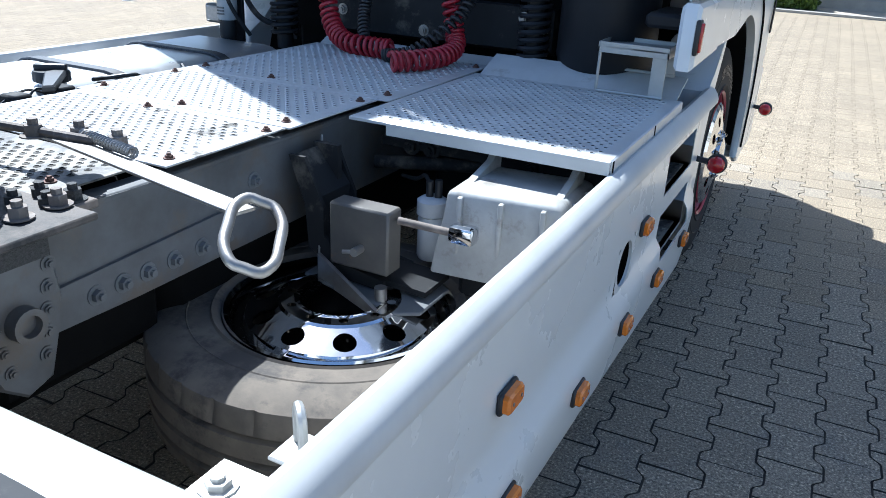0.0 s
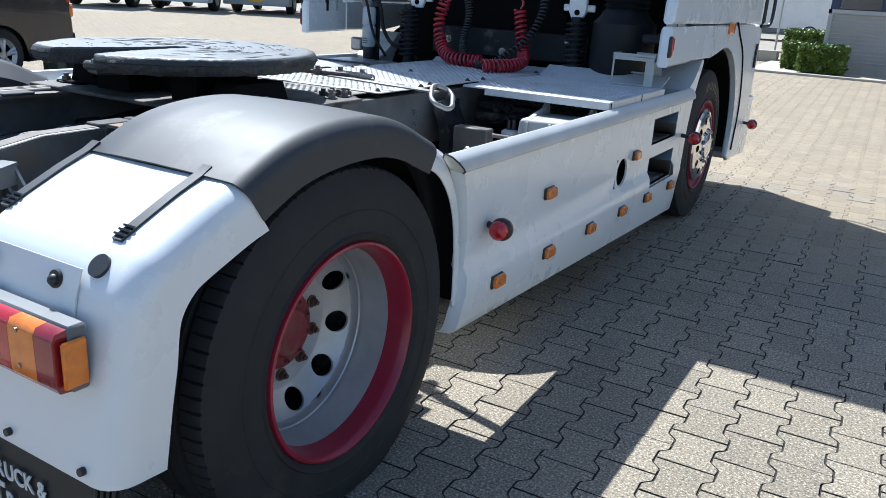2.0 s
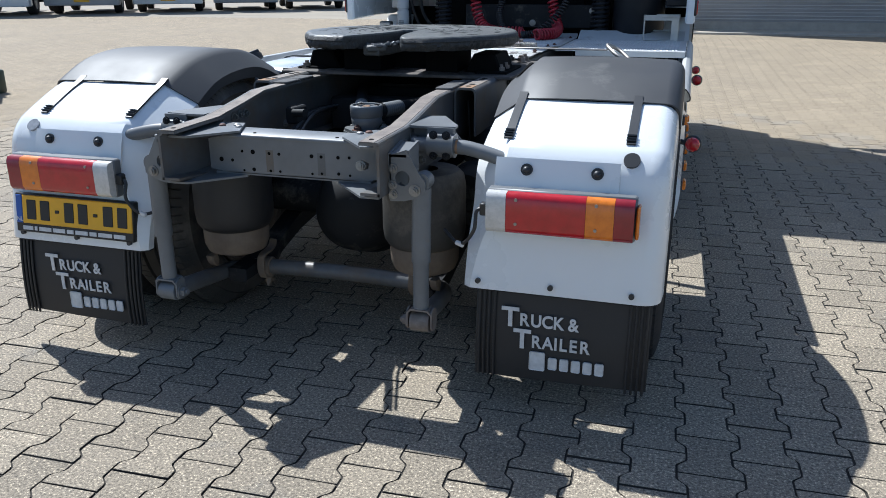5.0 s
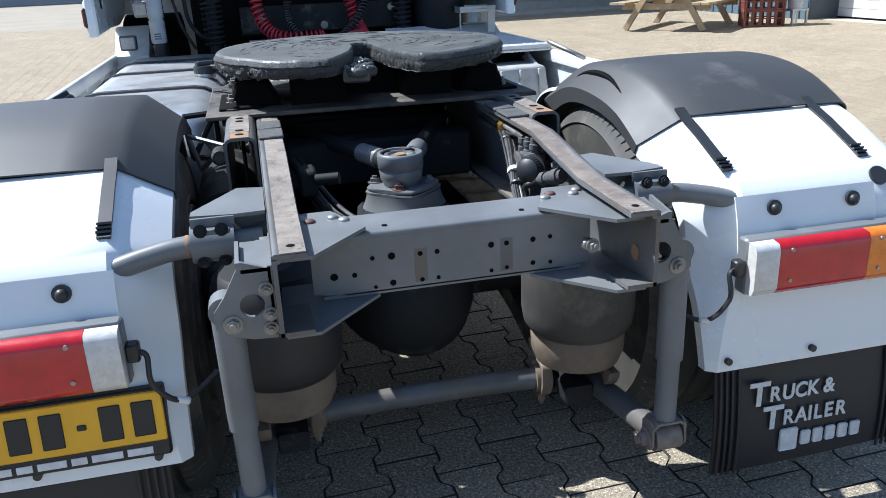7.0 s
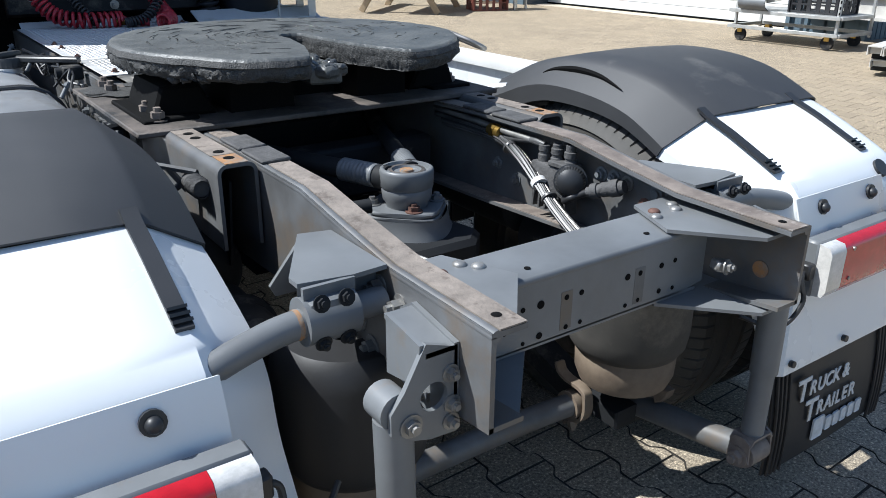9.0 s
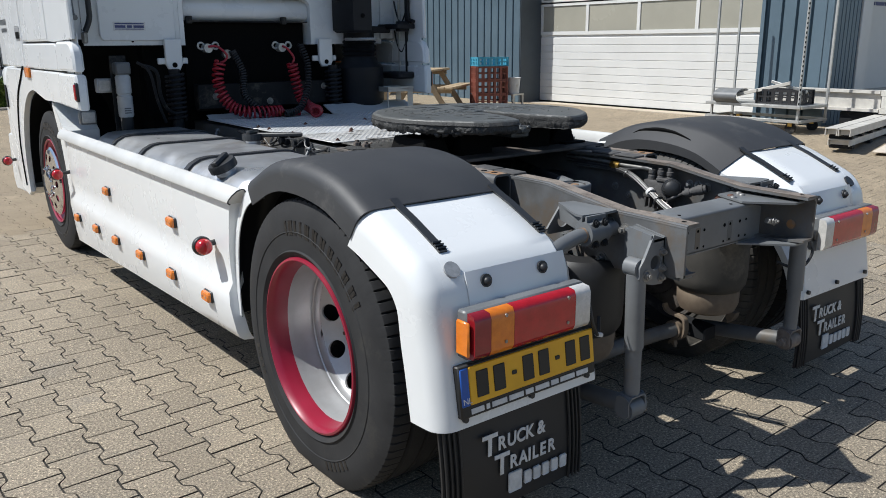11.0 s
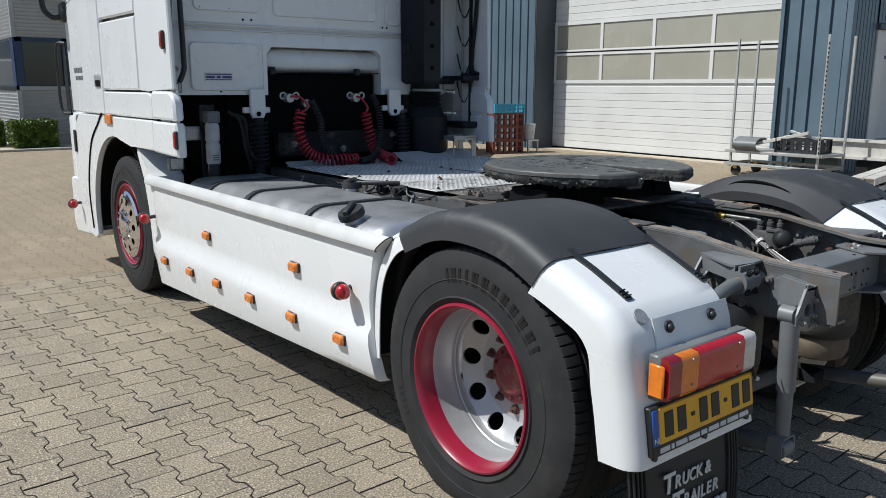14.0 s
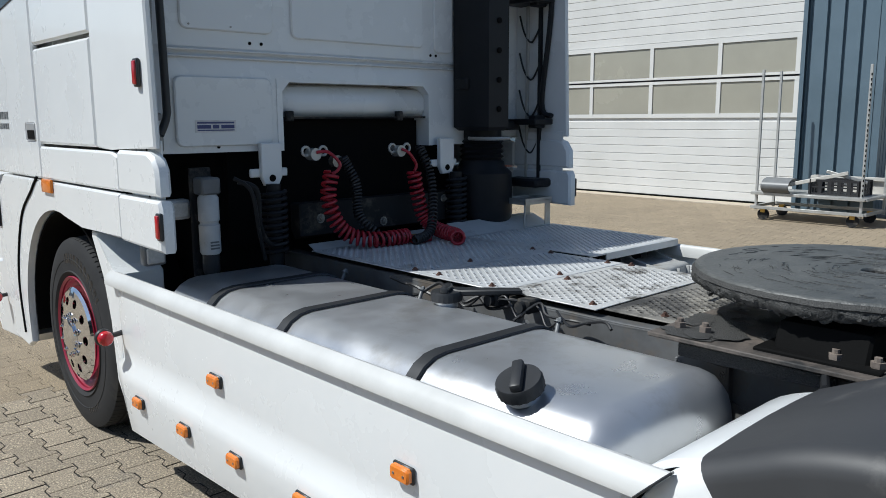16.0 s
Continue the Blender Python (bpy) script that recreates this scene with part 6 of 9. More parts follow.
b = lathe(B(), [(0.036, 0.73), (0.044, 0.735), (0.044, 0.775), (0.03, 0.785), (0.0, 0.785)], (0.735, 1.745, 0), 'z', 24)
part("filter_head", b, FILTERW, f)
b = cyl(B(), (0.725, 1.745, 0.785), (0.725, 1.745, 0.83), 0.011)
cyl(b, (0.75, 1.75, 0.785), (0.75, 1.75, 0.835), 0.011)
tube(b, curve_pts([(0.725, 1.745, 0.82), (0.69, 1.78, 0.83), (0.64, 1.82, 0.80), (0.56, 1.88, 0.78)], 6), 0.006)
part("filter_cap", b, BLACKPL, f)
b = B()
span(b, (0.42, 1.62, 0.60), (0.50, 1.64, 0.92))
span(b, (0.44, 1.95, 0.84), (1.2, 1.99, 0.87), 0.004)
tube(b, [(0.45, 1.9, 0.80), (0.80, 2.0, 0.82), (1.18, 2.0, 0.82)], 0.022, 10)
tube(b, [(0.45, 2.1, 0.86), (0.80, 2.12, 0.87), (1.18, 2.12, 0.87)], 0.018, 10)
span(b, (0.5, 2.2, 0.55), (1.18, 2.5, 0.90), 0.02)
for x in (0.55, 0.62, 0.95):
    bolt(b, (x, 1.95, 0.855), (0, -1, 0), 0.02, 0.02)
for k in range(26):
    box(b, (0.62 + k * 0.022, 1.93, 0.915), (0.010, 0.02, 0.03))
part("bay_frame", b, CHASSIS_DK, truck, "dark bracketry and pipes under the side deck")
# curved bracket of the carrier, bolted to the rail
b = B()
rib = [(0.42, 0.90), (0.50, 0.80), (0.49, 0.72), (0.53, 0.64), (0.62, 0.60), (0.84, 0.59)]
prism(b, ribbon(rib, 0.016), 'y', 1.52, 1.66)
prism(b, [(0.42, 0.91), (0.47, 0.91), (0.53, 0.78), (0.53, 0.70), (0.60, 0.63), (0.72, 0.61), (0.72, 0.58), (0.58, 0.59), (0.48, 0.66), (0.47, 0.78)], 'y', 1.66, 1.672)
prism(b, [(0.42, 0.91), (0.47, 0.91), (0.53, 0.78), (0.53, 0.70), (0.60, 0.63), (0.72, 0.61), (0.72, 0.58), (0.58, 0.59), (0.48, 0.66), (0.47, 0.78)], 'y', 1.508, 1.52)
carrier = part("wheel_carrier", b, CHASSIS_DK, truck, "grey spare wheel carrier with a steel box")
b = B()
span(b, (0.560, 1.49, 0.635), (0.742, 1.56, 0.812), 0.006)
bx = part("winch_box", b, BOXST, carrier, "grey-brown welded steel box")
b = cyl(B(), (0.66, 1.49, 0.70), (0.66, 1.455, 0.70), 0.012)
tube(b, [(0.66, 1.462, 0.70), (0.625, 1.458, 0.694)], 0.006)
part("winch_pin", b, STEEL, bx)
part("winch_shaft", cyl(B(), (0.75, 1.53, 0.785), (0.91, 1.53, 0.785), 0.010), RUSTY, bx)
b = B()
span(b, (0.90, 1.505, 0.765), (0.97, 1.555, 0.812), 0.012, 2)
part("shaft_end", b, CHROME, bx, "chromed square shaft end")
b = B()
prism(b, [(0.47, 1.50), (0.47, 1.70), (0.70, 1.72), (0.86, 1.62), (0.86, 1.46), (0.80, 1.42), (0.62, 1.46)], 'z', 0.570, 0.580, 0.002)
part("holding_plate", b, CHASSIS, carrier)
b = B()
A, C = Vector((0.52, 1.50, 0.0)), Vector((0.80, 1.395, 0.0))
for q, (z0, z1) in ((A, (0.575, 0.65)), (C, (0.556, 0.568))):
    for o in (-0.005, 0.005):
        for z in (z0, z1):
            b.verts.new((q.x + o * 0.4, q.y + o, z))
v = list(b.verts)
for f in ((0, 1, 3, 2), (4, 6, 7, 5), (0, 4, 5, 1), (2, 3, 7, 6), (0, 2, 6, 4), (1, 5, 7, 3)):
    b.faces.new([v[k] for k in f])
part("holding_arm", b, STEEL, carrier)
for x, y in ((0.735, 1.47), (0.80, 1.66)):
    part("holding_stud", cyl(B(), (x, y, 0.56), (x, y, 0.615), 0.017, seg=12), STEEL, carrier)
part("stay_wire", tube(B(), [(0.42, 1.66, 0.93), (0.47, 1.58, 0.79), (0.52, 1.50, 0.65)], 0.003, 5), STEEL, carrier)
b = tube(B(), curve_pts([(1.13, 0.60, 0.845), (1.13, 0.60, 0.895), (1.145, 0.585, 0.91), (1.16, 0.57, 0.90), (1.165, 0.565, 0.845)], 6), 0.007)
span(b, (1.115, 0.55, 0.836), (1.18, 0.62, 0.844), 0.003)
part("lock_ring", b, GALV, carrier, "galvanised lock ring")
b = B()
span(b, (1.07, 0.43, 0.835), (1.21, 0.52, 0.842))
span(b, (1.07, 0.43, 0.835), (1.21, 0.436, 0.78))
bolt(b, (1.10, 0.475, 0.842), (0, 0, 1), 0.018, 0.012)
part("skirt_bracket", b, GALV, truck, "galvanised skirt bracket")
b = B()
span(b, (-1.17, 0.50, 0.85), (-1.06, 0.66, 0.858))
bolt(b, (-1.12, 0.58, 0.858), (0, 0, 1), 0.02, 0.014)
part("skirt_bracket", b, GALV, truck)

# the spare wheel lies flat in its carrier
spare = thing("spare_wheel", "worn spare wheel with a chrome rim lying flat in its carrier", "wheel", loc=(0.64, 1.43, 0.27))
FLAT = Matrix.Translation((0.64, 1.43, 0.558)) @ Matrix.Rotation(radians(-90), 4, 'Y')
b = tyre_mesh((0, 0, 0), 1, 0.285, 0.495, 240)
b.transform(FLAT)
part("tyre", b, SPARE_RUB, spare, "worn dusty brown tyre")


def crown(r):
    return -0.012 + 0.030 * max(0.0, (0.25 - r) / 0.09)


b = lathe(B(), [(0.291, -0.004), (0.302, 0.006), (0.306, 0.0), (0.30, -0.008), (0.287, -0.012), (0.277, -0.030), (0.262, -0.034), (0.25, -0.012)], (0, 0, 0), 'x', 64)
holed_ring(b, (0, 0, 0), 0.165, 0.25, 10, 0.029, 0.208, crown, 1)
lathe(b, [(0.165, crown(0.165)), (0.158, 0.022)], (0, 0, 0), 'x', 48)
holed_ring(b, (0, 0, 0), 0.11, 0.158, 10, 0.012, 0.135, lambda r: 0.022, 1)
lathe(b, [(0.11, 0.022), (0.108, -0.08)], (0, 0, 0), 'x', 40)
b.transform(FLAT)
part("rim", b, CHROME, spare, "chrome rim with round holes")
# black disc paints the shade down inside the rim
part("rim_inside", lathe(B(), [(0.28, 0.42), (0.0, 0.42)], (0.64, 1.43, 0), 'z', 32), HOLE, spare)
part("carrier_tray", span(B(), (0.40, 1.1, 0.258), (0.95, 1.75, 0.27)), CHASSIS_DK, carrier)

# ---- cab ----
CY, CT = 2.90, 3.72
cab = part("cab", span(B(), (-1.16, CY + 0.16, 1.64), (1.16, 4.98, CT), 0.09, 3), WHITE, truck, "white sleeper cab", angle=50)
b = B()
zc = [1.462, 1.62, 1.785, 1.86, 1.90, 1.93, 2.6, CT]
xc = [-1.09, -0.96, -0.62, -0.46, -0.38, 0.0, 0.40, 0.48, 0.64, 1.0, 1.12]
rows = []
for z in zc:
    rows.append([(x, CY + (0.012 if z in (1.90,) else 0.0) + (0.03 if abs(x) > 1.08 else 0.0), z) for x in xc])
grid_sheet(b, rows, 0.0, {(0, 3), (0, 4), (0, 5), (0, 6), (1, 3), (1, 4), (1, 5), (1, 6)})
rear = part("rear_wall", b, WHITE, cab, "white cab rear wall with pressed panels", angle=20)
# pressed panels, ribs and rivets
for x0, x1, z0, z1 in ((-0.96, -0.50, 2.00, 2.42), (-0.40, 0.44, 1.99, 2.42), (0.52, 0.66, 1.97, 2.42), (-0.96, -0.50, 2.50, 2.95), (-0.40, 0.44, 2.50, 2.95), (-1.0, -0.52, 1.49, 1.80)):
    b = B()
    prism(b, [(x, z) for x, z in round_rect(x0, x1, z0, z1, 0.035, 4)], 'y', CY - 0.014, CY + 0.004, 0.006)
    part("pressed_panel", b, WHITE, rear, angle=30)
for z in (1.885, 1.915):
    part("pressed_rib", box(B(), (0.0, CY - 0.003, z), (2.1, 0.018, 0.012), 0.005), WHITE, rear)
for x, z in ((-0.62, 2.44), (-0.56, 2.44), (-0.62, 1.955), (-0.56, 1.955), (0.50, 2.44), (0.54, 2.44), (0.50, 1.955), (0.54, 1.955), (-0.9, 2.46), (0.1, 2.46), (-0.80, 1.487)):
    part("rivet_hole", cyl(B(), (x, CY + 0.001, z), (x, CY - 0.003, z), 0.008, seg=10), HOLE, rear)
for x, z in ((-0.92, 2.40), (-0.72, 2.40), (-0.92, 2.02), (-0.72, 2.02), (-0.95, 2.36)):
    part("panel_bolt", bolt(B(), (x, CY - 0.006, z), (0, -1, 0), 0.008, 0.008), STEEL, rear)
# recess over the coupling heads: cheeks, a padded roll and its edge
b = B()
prism(b, [(-0.49, 1.46), (-0.49, 1.80), (0.51, 1.80), (0.51, 1.46), (0.48, 1.46), (0.48, 1.74), (0.44, 1.785), (-0.42, 1.785), (-0.46, 1.74), (-0.46, 1.46)], 'y', CY - 0.006, CY + 0.15)
part("recess_frame", b, WHITE, rear)
b = B()
prism(b, [(CY + 0.14, 1.785), (CY + 0.06, 1.765), (CY + 0.03, 1.72), (CY + 0.03, 1.66), (CY + 0.05, 1.625), (CY + 0.14, 1.62)], 'x', -0.46, 0.48, 0.004)
part("recess_roll", b, WHITE, rear, "white padded roll in the recess", angle=50)
b = span(B(), (-0.44, CY + 0.0, 1.612), (0.46, CY + 0.05, 1.622))
for x in (-0.42, 0.27):
    span(b, (x - 0.02, CY - 0.01, 1.60), (x + 0.02, CY + 0.02, 1.65), 0.004)
part("recess_edge", b, CHASSIS_DK, rear)
for x in (-0.56, 0.575):
    b = B()
    prism(b, [(x - 0.055, 1.50), (x + 0.055, 1.50), (x + 0.055, 1.34), (x + 0.035, 1.30), (x - 0.035, 1.30), (x - 0.055, 1.34)], 'y', CY - 0.055, CY - 0.025, 0.004)
    span(b, (x - 0.10, CY - 0.03, 1.34), (x + 0.10, CY - 0.01, 1.38), 0.005)
    lug = part("lock_lug", b, WHITE, rear, "white cab lock bracket")
    part("lug_hole", cyl(B(), (x, CY - 0.054, 1.335), (x, CY - 0.058, 1.335), 0.017, seg=14), HOLE, lug)
b = span(B(), (-0.915, CY - 0.0135, 1.553), (-0.715, CY - 0.0155, 1.607))
stick = part("sticker", b, LETTER, rear, "white dealer sticker with dark print")
b = B()
for x0, x1, z0, z1 in ((-0.905, -0.725, 1.592, 1.600), (-0.905, -0.725, 1.560, 1.565), (-0.905, -0.84, 1.570, 1.586), (-0.83, -0.80, 1.570, 1.586), (-0.79, -0.725, 1.570, 1.586)):
    span(b, (x0, CY - 0.0153, z0), (x1, CY - 0.0165, z1))
part("print_bar", b, BLUE_INK, stick)
# black drain pipe on the left corner
b = tube(B(), curve_pts([(-1.065, CY - 0.05, 3.0), (-1.068, CY - 0.06, 2.35), (-1.066, CY - 0.06, 2.25), (-1.060, CY - 0.06, 1.72), (-1.064, CY - 0.06, 1.62), (-1.096, CY - 0.06, 1.545)], 6), 0.017, 10)
part("drain_pipe", b, BLACKPL, cab, "black pipe down the cab corner")
b = box(B(), (-1.10, CY - 0.05, 1.51), (0.03, 0.05, 0.07), 0.008)
part("pipe_foot", b, STEEL, cab)
# intake stack, bellows and filter housing on the right
b = B()
prism(b, [(0.66, 2.70), (0.69, 2.63), (0.84, 2.62), (0.875, 2.69), (0.875, 2.88), (0.66, 2.88)], 'z', 1.54, 3.3, 0.02)
stack = part("intake_duct", b, STACKPL, cab, "black air intake stack behind the cab", angle=30)
for z in (1.66, 1.82, 1.98, 2.14, 2.30, 2.46):
    part("stack_stud", cyl(B(), (0.765, 2.63, z), (0.765, 2.618, z), 0.016, seg=12), HOLE, stack)
for z in (1.80, 2.42):
    part("stack_bracket", box(B(), (0.665, 2.80, z), (0.06, 0.10, 0.07), 0.012), CHASSIS_DK, stack)
b = lathe(B(), [(0.115, 1.56), (0.118, 1.50)] + [q for k in range(5) for q in ((0.115, 1.49 - k * 0.03), (0.132, 1.475 - k * 0.03))] + [(0.14, 1.33), (0.18, 1.29), (0.185, 1.05), (0.165, 0.99), (0.09, 0.95), (0.0, 0.95)], (0.87, 2.86, 0), 'z', 40)
part("filter_housing", b, STACKPL, stack, "black ribbed bellows and air filter housing")
part("stack_clamp", lathe(B(), [(0.120, 1.505), (0.126, 1.495), (0.120, 1.485)], (0.83, 2.76, 0), 'z', 40), GALV, stack)
for z in (1.54, 2.34):
    part("stack_bracket", span(B(), (0.93, 2.76, z), (1.10, 2.82, z + 0.05), 0.008), CHASSIS_DK, stack)

# side panels of the cab, both sides alike
def cab_panel(name, s, y0, y1, z0, z1, x=1.25, th=0.03, mat=WHITE, label="", bev=0.012, slant=0.0):
    b = B()
    poly = [(y0 + slant, z0), (y1, z0), (y1, z1), (y0, z1)]
    prism(b, poly, 'x', s * x, s * (x - th), bev)
    return part(name, b, mat, cab, label)


def cab_side(s):
    yo = 0.04 if s < 0 else 0.0
    fin = B()
    prism(fin, [(2.50 + yo, 1.50), (2.58 + yo, CT), (3.15, CT), (3.15, 1.49), (2.98, 1.485), (2.90, 1.49)], 'x', s * 1.25, s * 1.222, 0.008)
    fin = part("side_fin", fin, WHITE, cab, "white cab side fin")
    b = B()
    prism(b, [(s * 1.222, 1.50), (s * 1.10, 1.50), (s * 1.10, CT), (s * 1.222, CT)], 'y', 2.905, 2.93)
    part("fin_return", b, WHITE, fin)
    cab_panel("locker_door", s, 3.165, 3.965, 1.492, 1.965, label="white lower locker flap")
    cab_panel("sleeper_panel", s, 3.165, 3.965, 1.985, CT - 0.05, label="white sleeper side panel")
    b = B()
    prism(b, round_rect(3.30, 3.82, 2.20, 2.95, 0.08), 'x', s * 1.25, s * 1.256, 0.004)
    part("pressed_panel", b, WHITE, cab)
    door = B()
    prism(door, [(3.98, 1.312), (4.88, 1.312), (4.92, 2.15), (4.62, 2.18), (4.05, 2.26), (3.98, 2.28)], 'x', s * 1.25, s * 1.215, 0.01)
    prism(door, [(3.98, 2.28), (4.05, 2.26), (4.05, CT - 0.1), (3.98, CT - 0.1)], 'x', s * 1.25, s * 1.215, 0.008)
    prism(door, [(4.62, 2.18), (4.92, 2.15), (4.70, CT - 0.1), (4.56, CT - 0.1)], 'x', s * 1.25, s * 1.215, 0.008)
    door = part("cab_door", door, WHITE, cab, "white cab door")
    b = B()
    prism(b, [(4.05, 2.26), (4.62, 2.18), (4.58, CT - 0.1), (4.05, CT - 0.1)], 'x', s * 1.236, s * 1.230)
    part("door_window", b, GLASS, door, "dark tinted window")
    b = tube(B(), [(s * 1.247, y, z) for y, z in ((4.055, 3.2), (4.055, 2.262), (4.62, 2.184), (4.58, 3.2))], 0.010, 6)
    part("window_seal", b, BLACKPL, door)
    b = span(B(), (s * 1.248, 4.02, 1.505), (s * 1.254, 4.18, 1.60), 0.006)
    hd = part("door_handle", b, SILVER, door, "silver door handle in a dark cup")
    b = span(B(), (s * 1.2535, 4.03, 1.515), (s * 1.2555, 4.14, 1.56), 0.004)
    part("handle_cup", b, HOLE, hd)
    for k in range(5):
        part("badge_bar", span(B(), (s * 1.2505, 4.50 + k * 0.05, 1.62), (s * 1.2525, 4.535 + k * 0.05, 1.66)), CHASSIS, door)
        part("badge_bar", span(B(), (s * 1.2505, 4.50 + k * 0.045, 1.565), (s * 1.2525, 4.53 + k * 0.045, 1.595)), CHASSIS, door)
    # grab rail at the door's front edge
    b = tube(B(), curve_pts([(s * 1.25, 4.95, 1.86), (s * 1.30, 5.03, 1.84), (s * 1.30, 5.06, 1.6), (s * 1.30, 5.03, 1.32), (s * 1.25, 4.93, 1.29)], 6), 0.013, 8)
    part("grab_rail", b, BLACKPL, cab, "black grab rail")
    b = B()
    prism(b, [(4.90, 1.30), (5.02, 1.32), (5.02, 1.84), (4.93, 1.86)], 'x', s * 1.262, s * 1.256)
    part("rail_guard", b, CHASSIS_DK, cab)
    # sill, rear quarter block, lower lockers
    b = B()
    prism(b, [(2.92, 1.312), (3.97, 1.312), (3.97, 1.478), (2.99, 1.478), (2.92, 1.46)], 'x', s * 1.252, s * 1.22, 0.01)
    part("sill_panel", b, WHITE, cab)
    b = B()
    prism(b, [(2.47 + yo, 1.315), (2.905, 1.315), (2.905, 1.465), (2.90, 1.487), (2.56 + yo, 1.487), (2.51 + yo, 1.47), (2.475 + yo, 1.42)], 'x', s * 1.262, s * 1.20, 0.014)
    part("quarter_block", b, WHITE, cab, "white rear quarter block")
    b = B()
    prism(b, [(2.455 + yo, 1.095), (2.915, 1.105), (2.915, 1.30), (2.47 + yo, 1.30), (2.455 + yo, 1.27)], 'x', s * 1.262, s * 1.20, 0.012)
    part("lower_block", b, WHITE, cab, "white lower quarter block with a red lamp")
    for y, z, l in ((2.60 + yo, 1.79, fin), (2.475 + yo, 1.20, cab)):
        m = part("red_marker", span(B(), (s * 1.25, y - 0.022, z - 0.055), (s * 1.268, y + 0.022, z + 0.055), 0.008, 2), BLACKPL, l, "red side marker lamp")
        if y > 2.5:
            m.location.x = 0
        part("lens", span(B(), (s * 1.262, y - 0.015, z - 0.046), (s * 1.275, y + 0.015, z + 0.046), 0.006, 2), REDLENS, m, "red lens")
    # wheel arch panel
    arch = [(AXF + 0.64 * math.cos(radians(a)), 0.52 + 0.64 * math.sin(radians(a))) for a in range(-16, 112, 8)]
    b = B()
    prism(b, [(2.93, 1.302), (4.72, 1.302), (4.84, 1.22), (4.92, 1.0), (4.93, 0.62), (4.80, 0.33), (4.50, 0.30)] + arch + [(3.42, 1.11), (2.93, 1.107)], 'x', s * 1.252, s * 1.215, 0.01)
    wing = part("front_wing", b, WHITE, cab, "white front wing over the wheel arch")
    b = tube(B(), curve_pts([(s * 1.254, y + 0.03 * math.cos(q), z + 0.02) for q, (y, z) in enumerate([(4.50, 0.36), (4.55, 0.7), (4.42, 1.05), (4.2, 1.22), (4.08, 1.295)])], 6), 0.008, 6)
    part("wing_seam", b, HOLE, wing)
    m = part("indicator", span(B(), (s * 1.25, 3.80, 1.245), (s * 1.268, 3.95, 1.315), 0.008, 2), ORANGE, wing, "orange indicator lamp")
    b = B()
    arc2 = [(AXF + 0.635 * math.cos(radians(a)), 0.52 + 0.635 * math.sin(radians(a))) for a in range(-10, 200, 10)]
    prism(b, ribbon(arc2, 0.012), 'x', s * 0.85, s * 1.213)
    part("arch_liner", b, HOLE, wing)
    # bumper corner with steps
    b = B()
    prism(b, [(4.50, 0.36), (4.58, 0.30), (5.16, 0.26), (5.24, 0.36), (5.22, 0.74), (4.95, 0.76), (4.93, 0.62), (4.85, 0.40), (4.60, 0.33)], 'x', s * 1.235, s * 1.0, 0.015)
    bum = part("bumper_corner", b, WHITE, cab, "white bumper corner with a step")
    b = B()
    span(b, (s * 1.236, 4.60, 0.50), (s * 1.245, 4.78, 0.62), 0.004)
    part("bumper_recess", b, STEEL, bum)
    stalk_lamp(bum, s, 4.88, 0.545, 1.235, 0.06)
    b = span(B(), (s * 1.256, 4.84, 0.98), (s * 1.262, 4.90, 1.16), 0.006)
    part("wing_vent", b, CHASSIS_DK, wing)


for side in (-1, 1):
    cab_side(side)
b = B()
span(b, (-1.22, 5.0, 0.30), (1.22, 5.22, 1.30), 0.05, 2)
span(b, (-1.15, 4.95, 1.25), (1.15, 5.08, 2.1), 0.05, 2)
part("cab_front", b, WHITE, cab)
b = B()
prism(b, [(5.08, 2.1), (4.95, 3.4), (4.93, 3.4), (5.05, 2.1)], 'x', -1.1, 1.1)
part("windscreen", b, GLASS, cab)
b = B()
prism(b, [(2.92, CT - 0.02), (4.9, CT - 0.02), (4.7, CT + 0.10), (3.4, CT + 0.12), (2.97, CT + 0.04)], 'x', -1.12, 1.12, 0.06)
part("cab_roof", b, WHITE, cab)
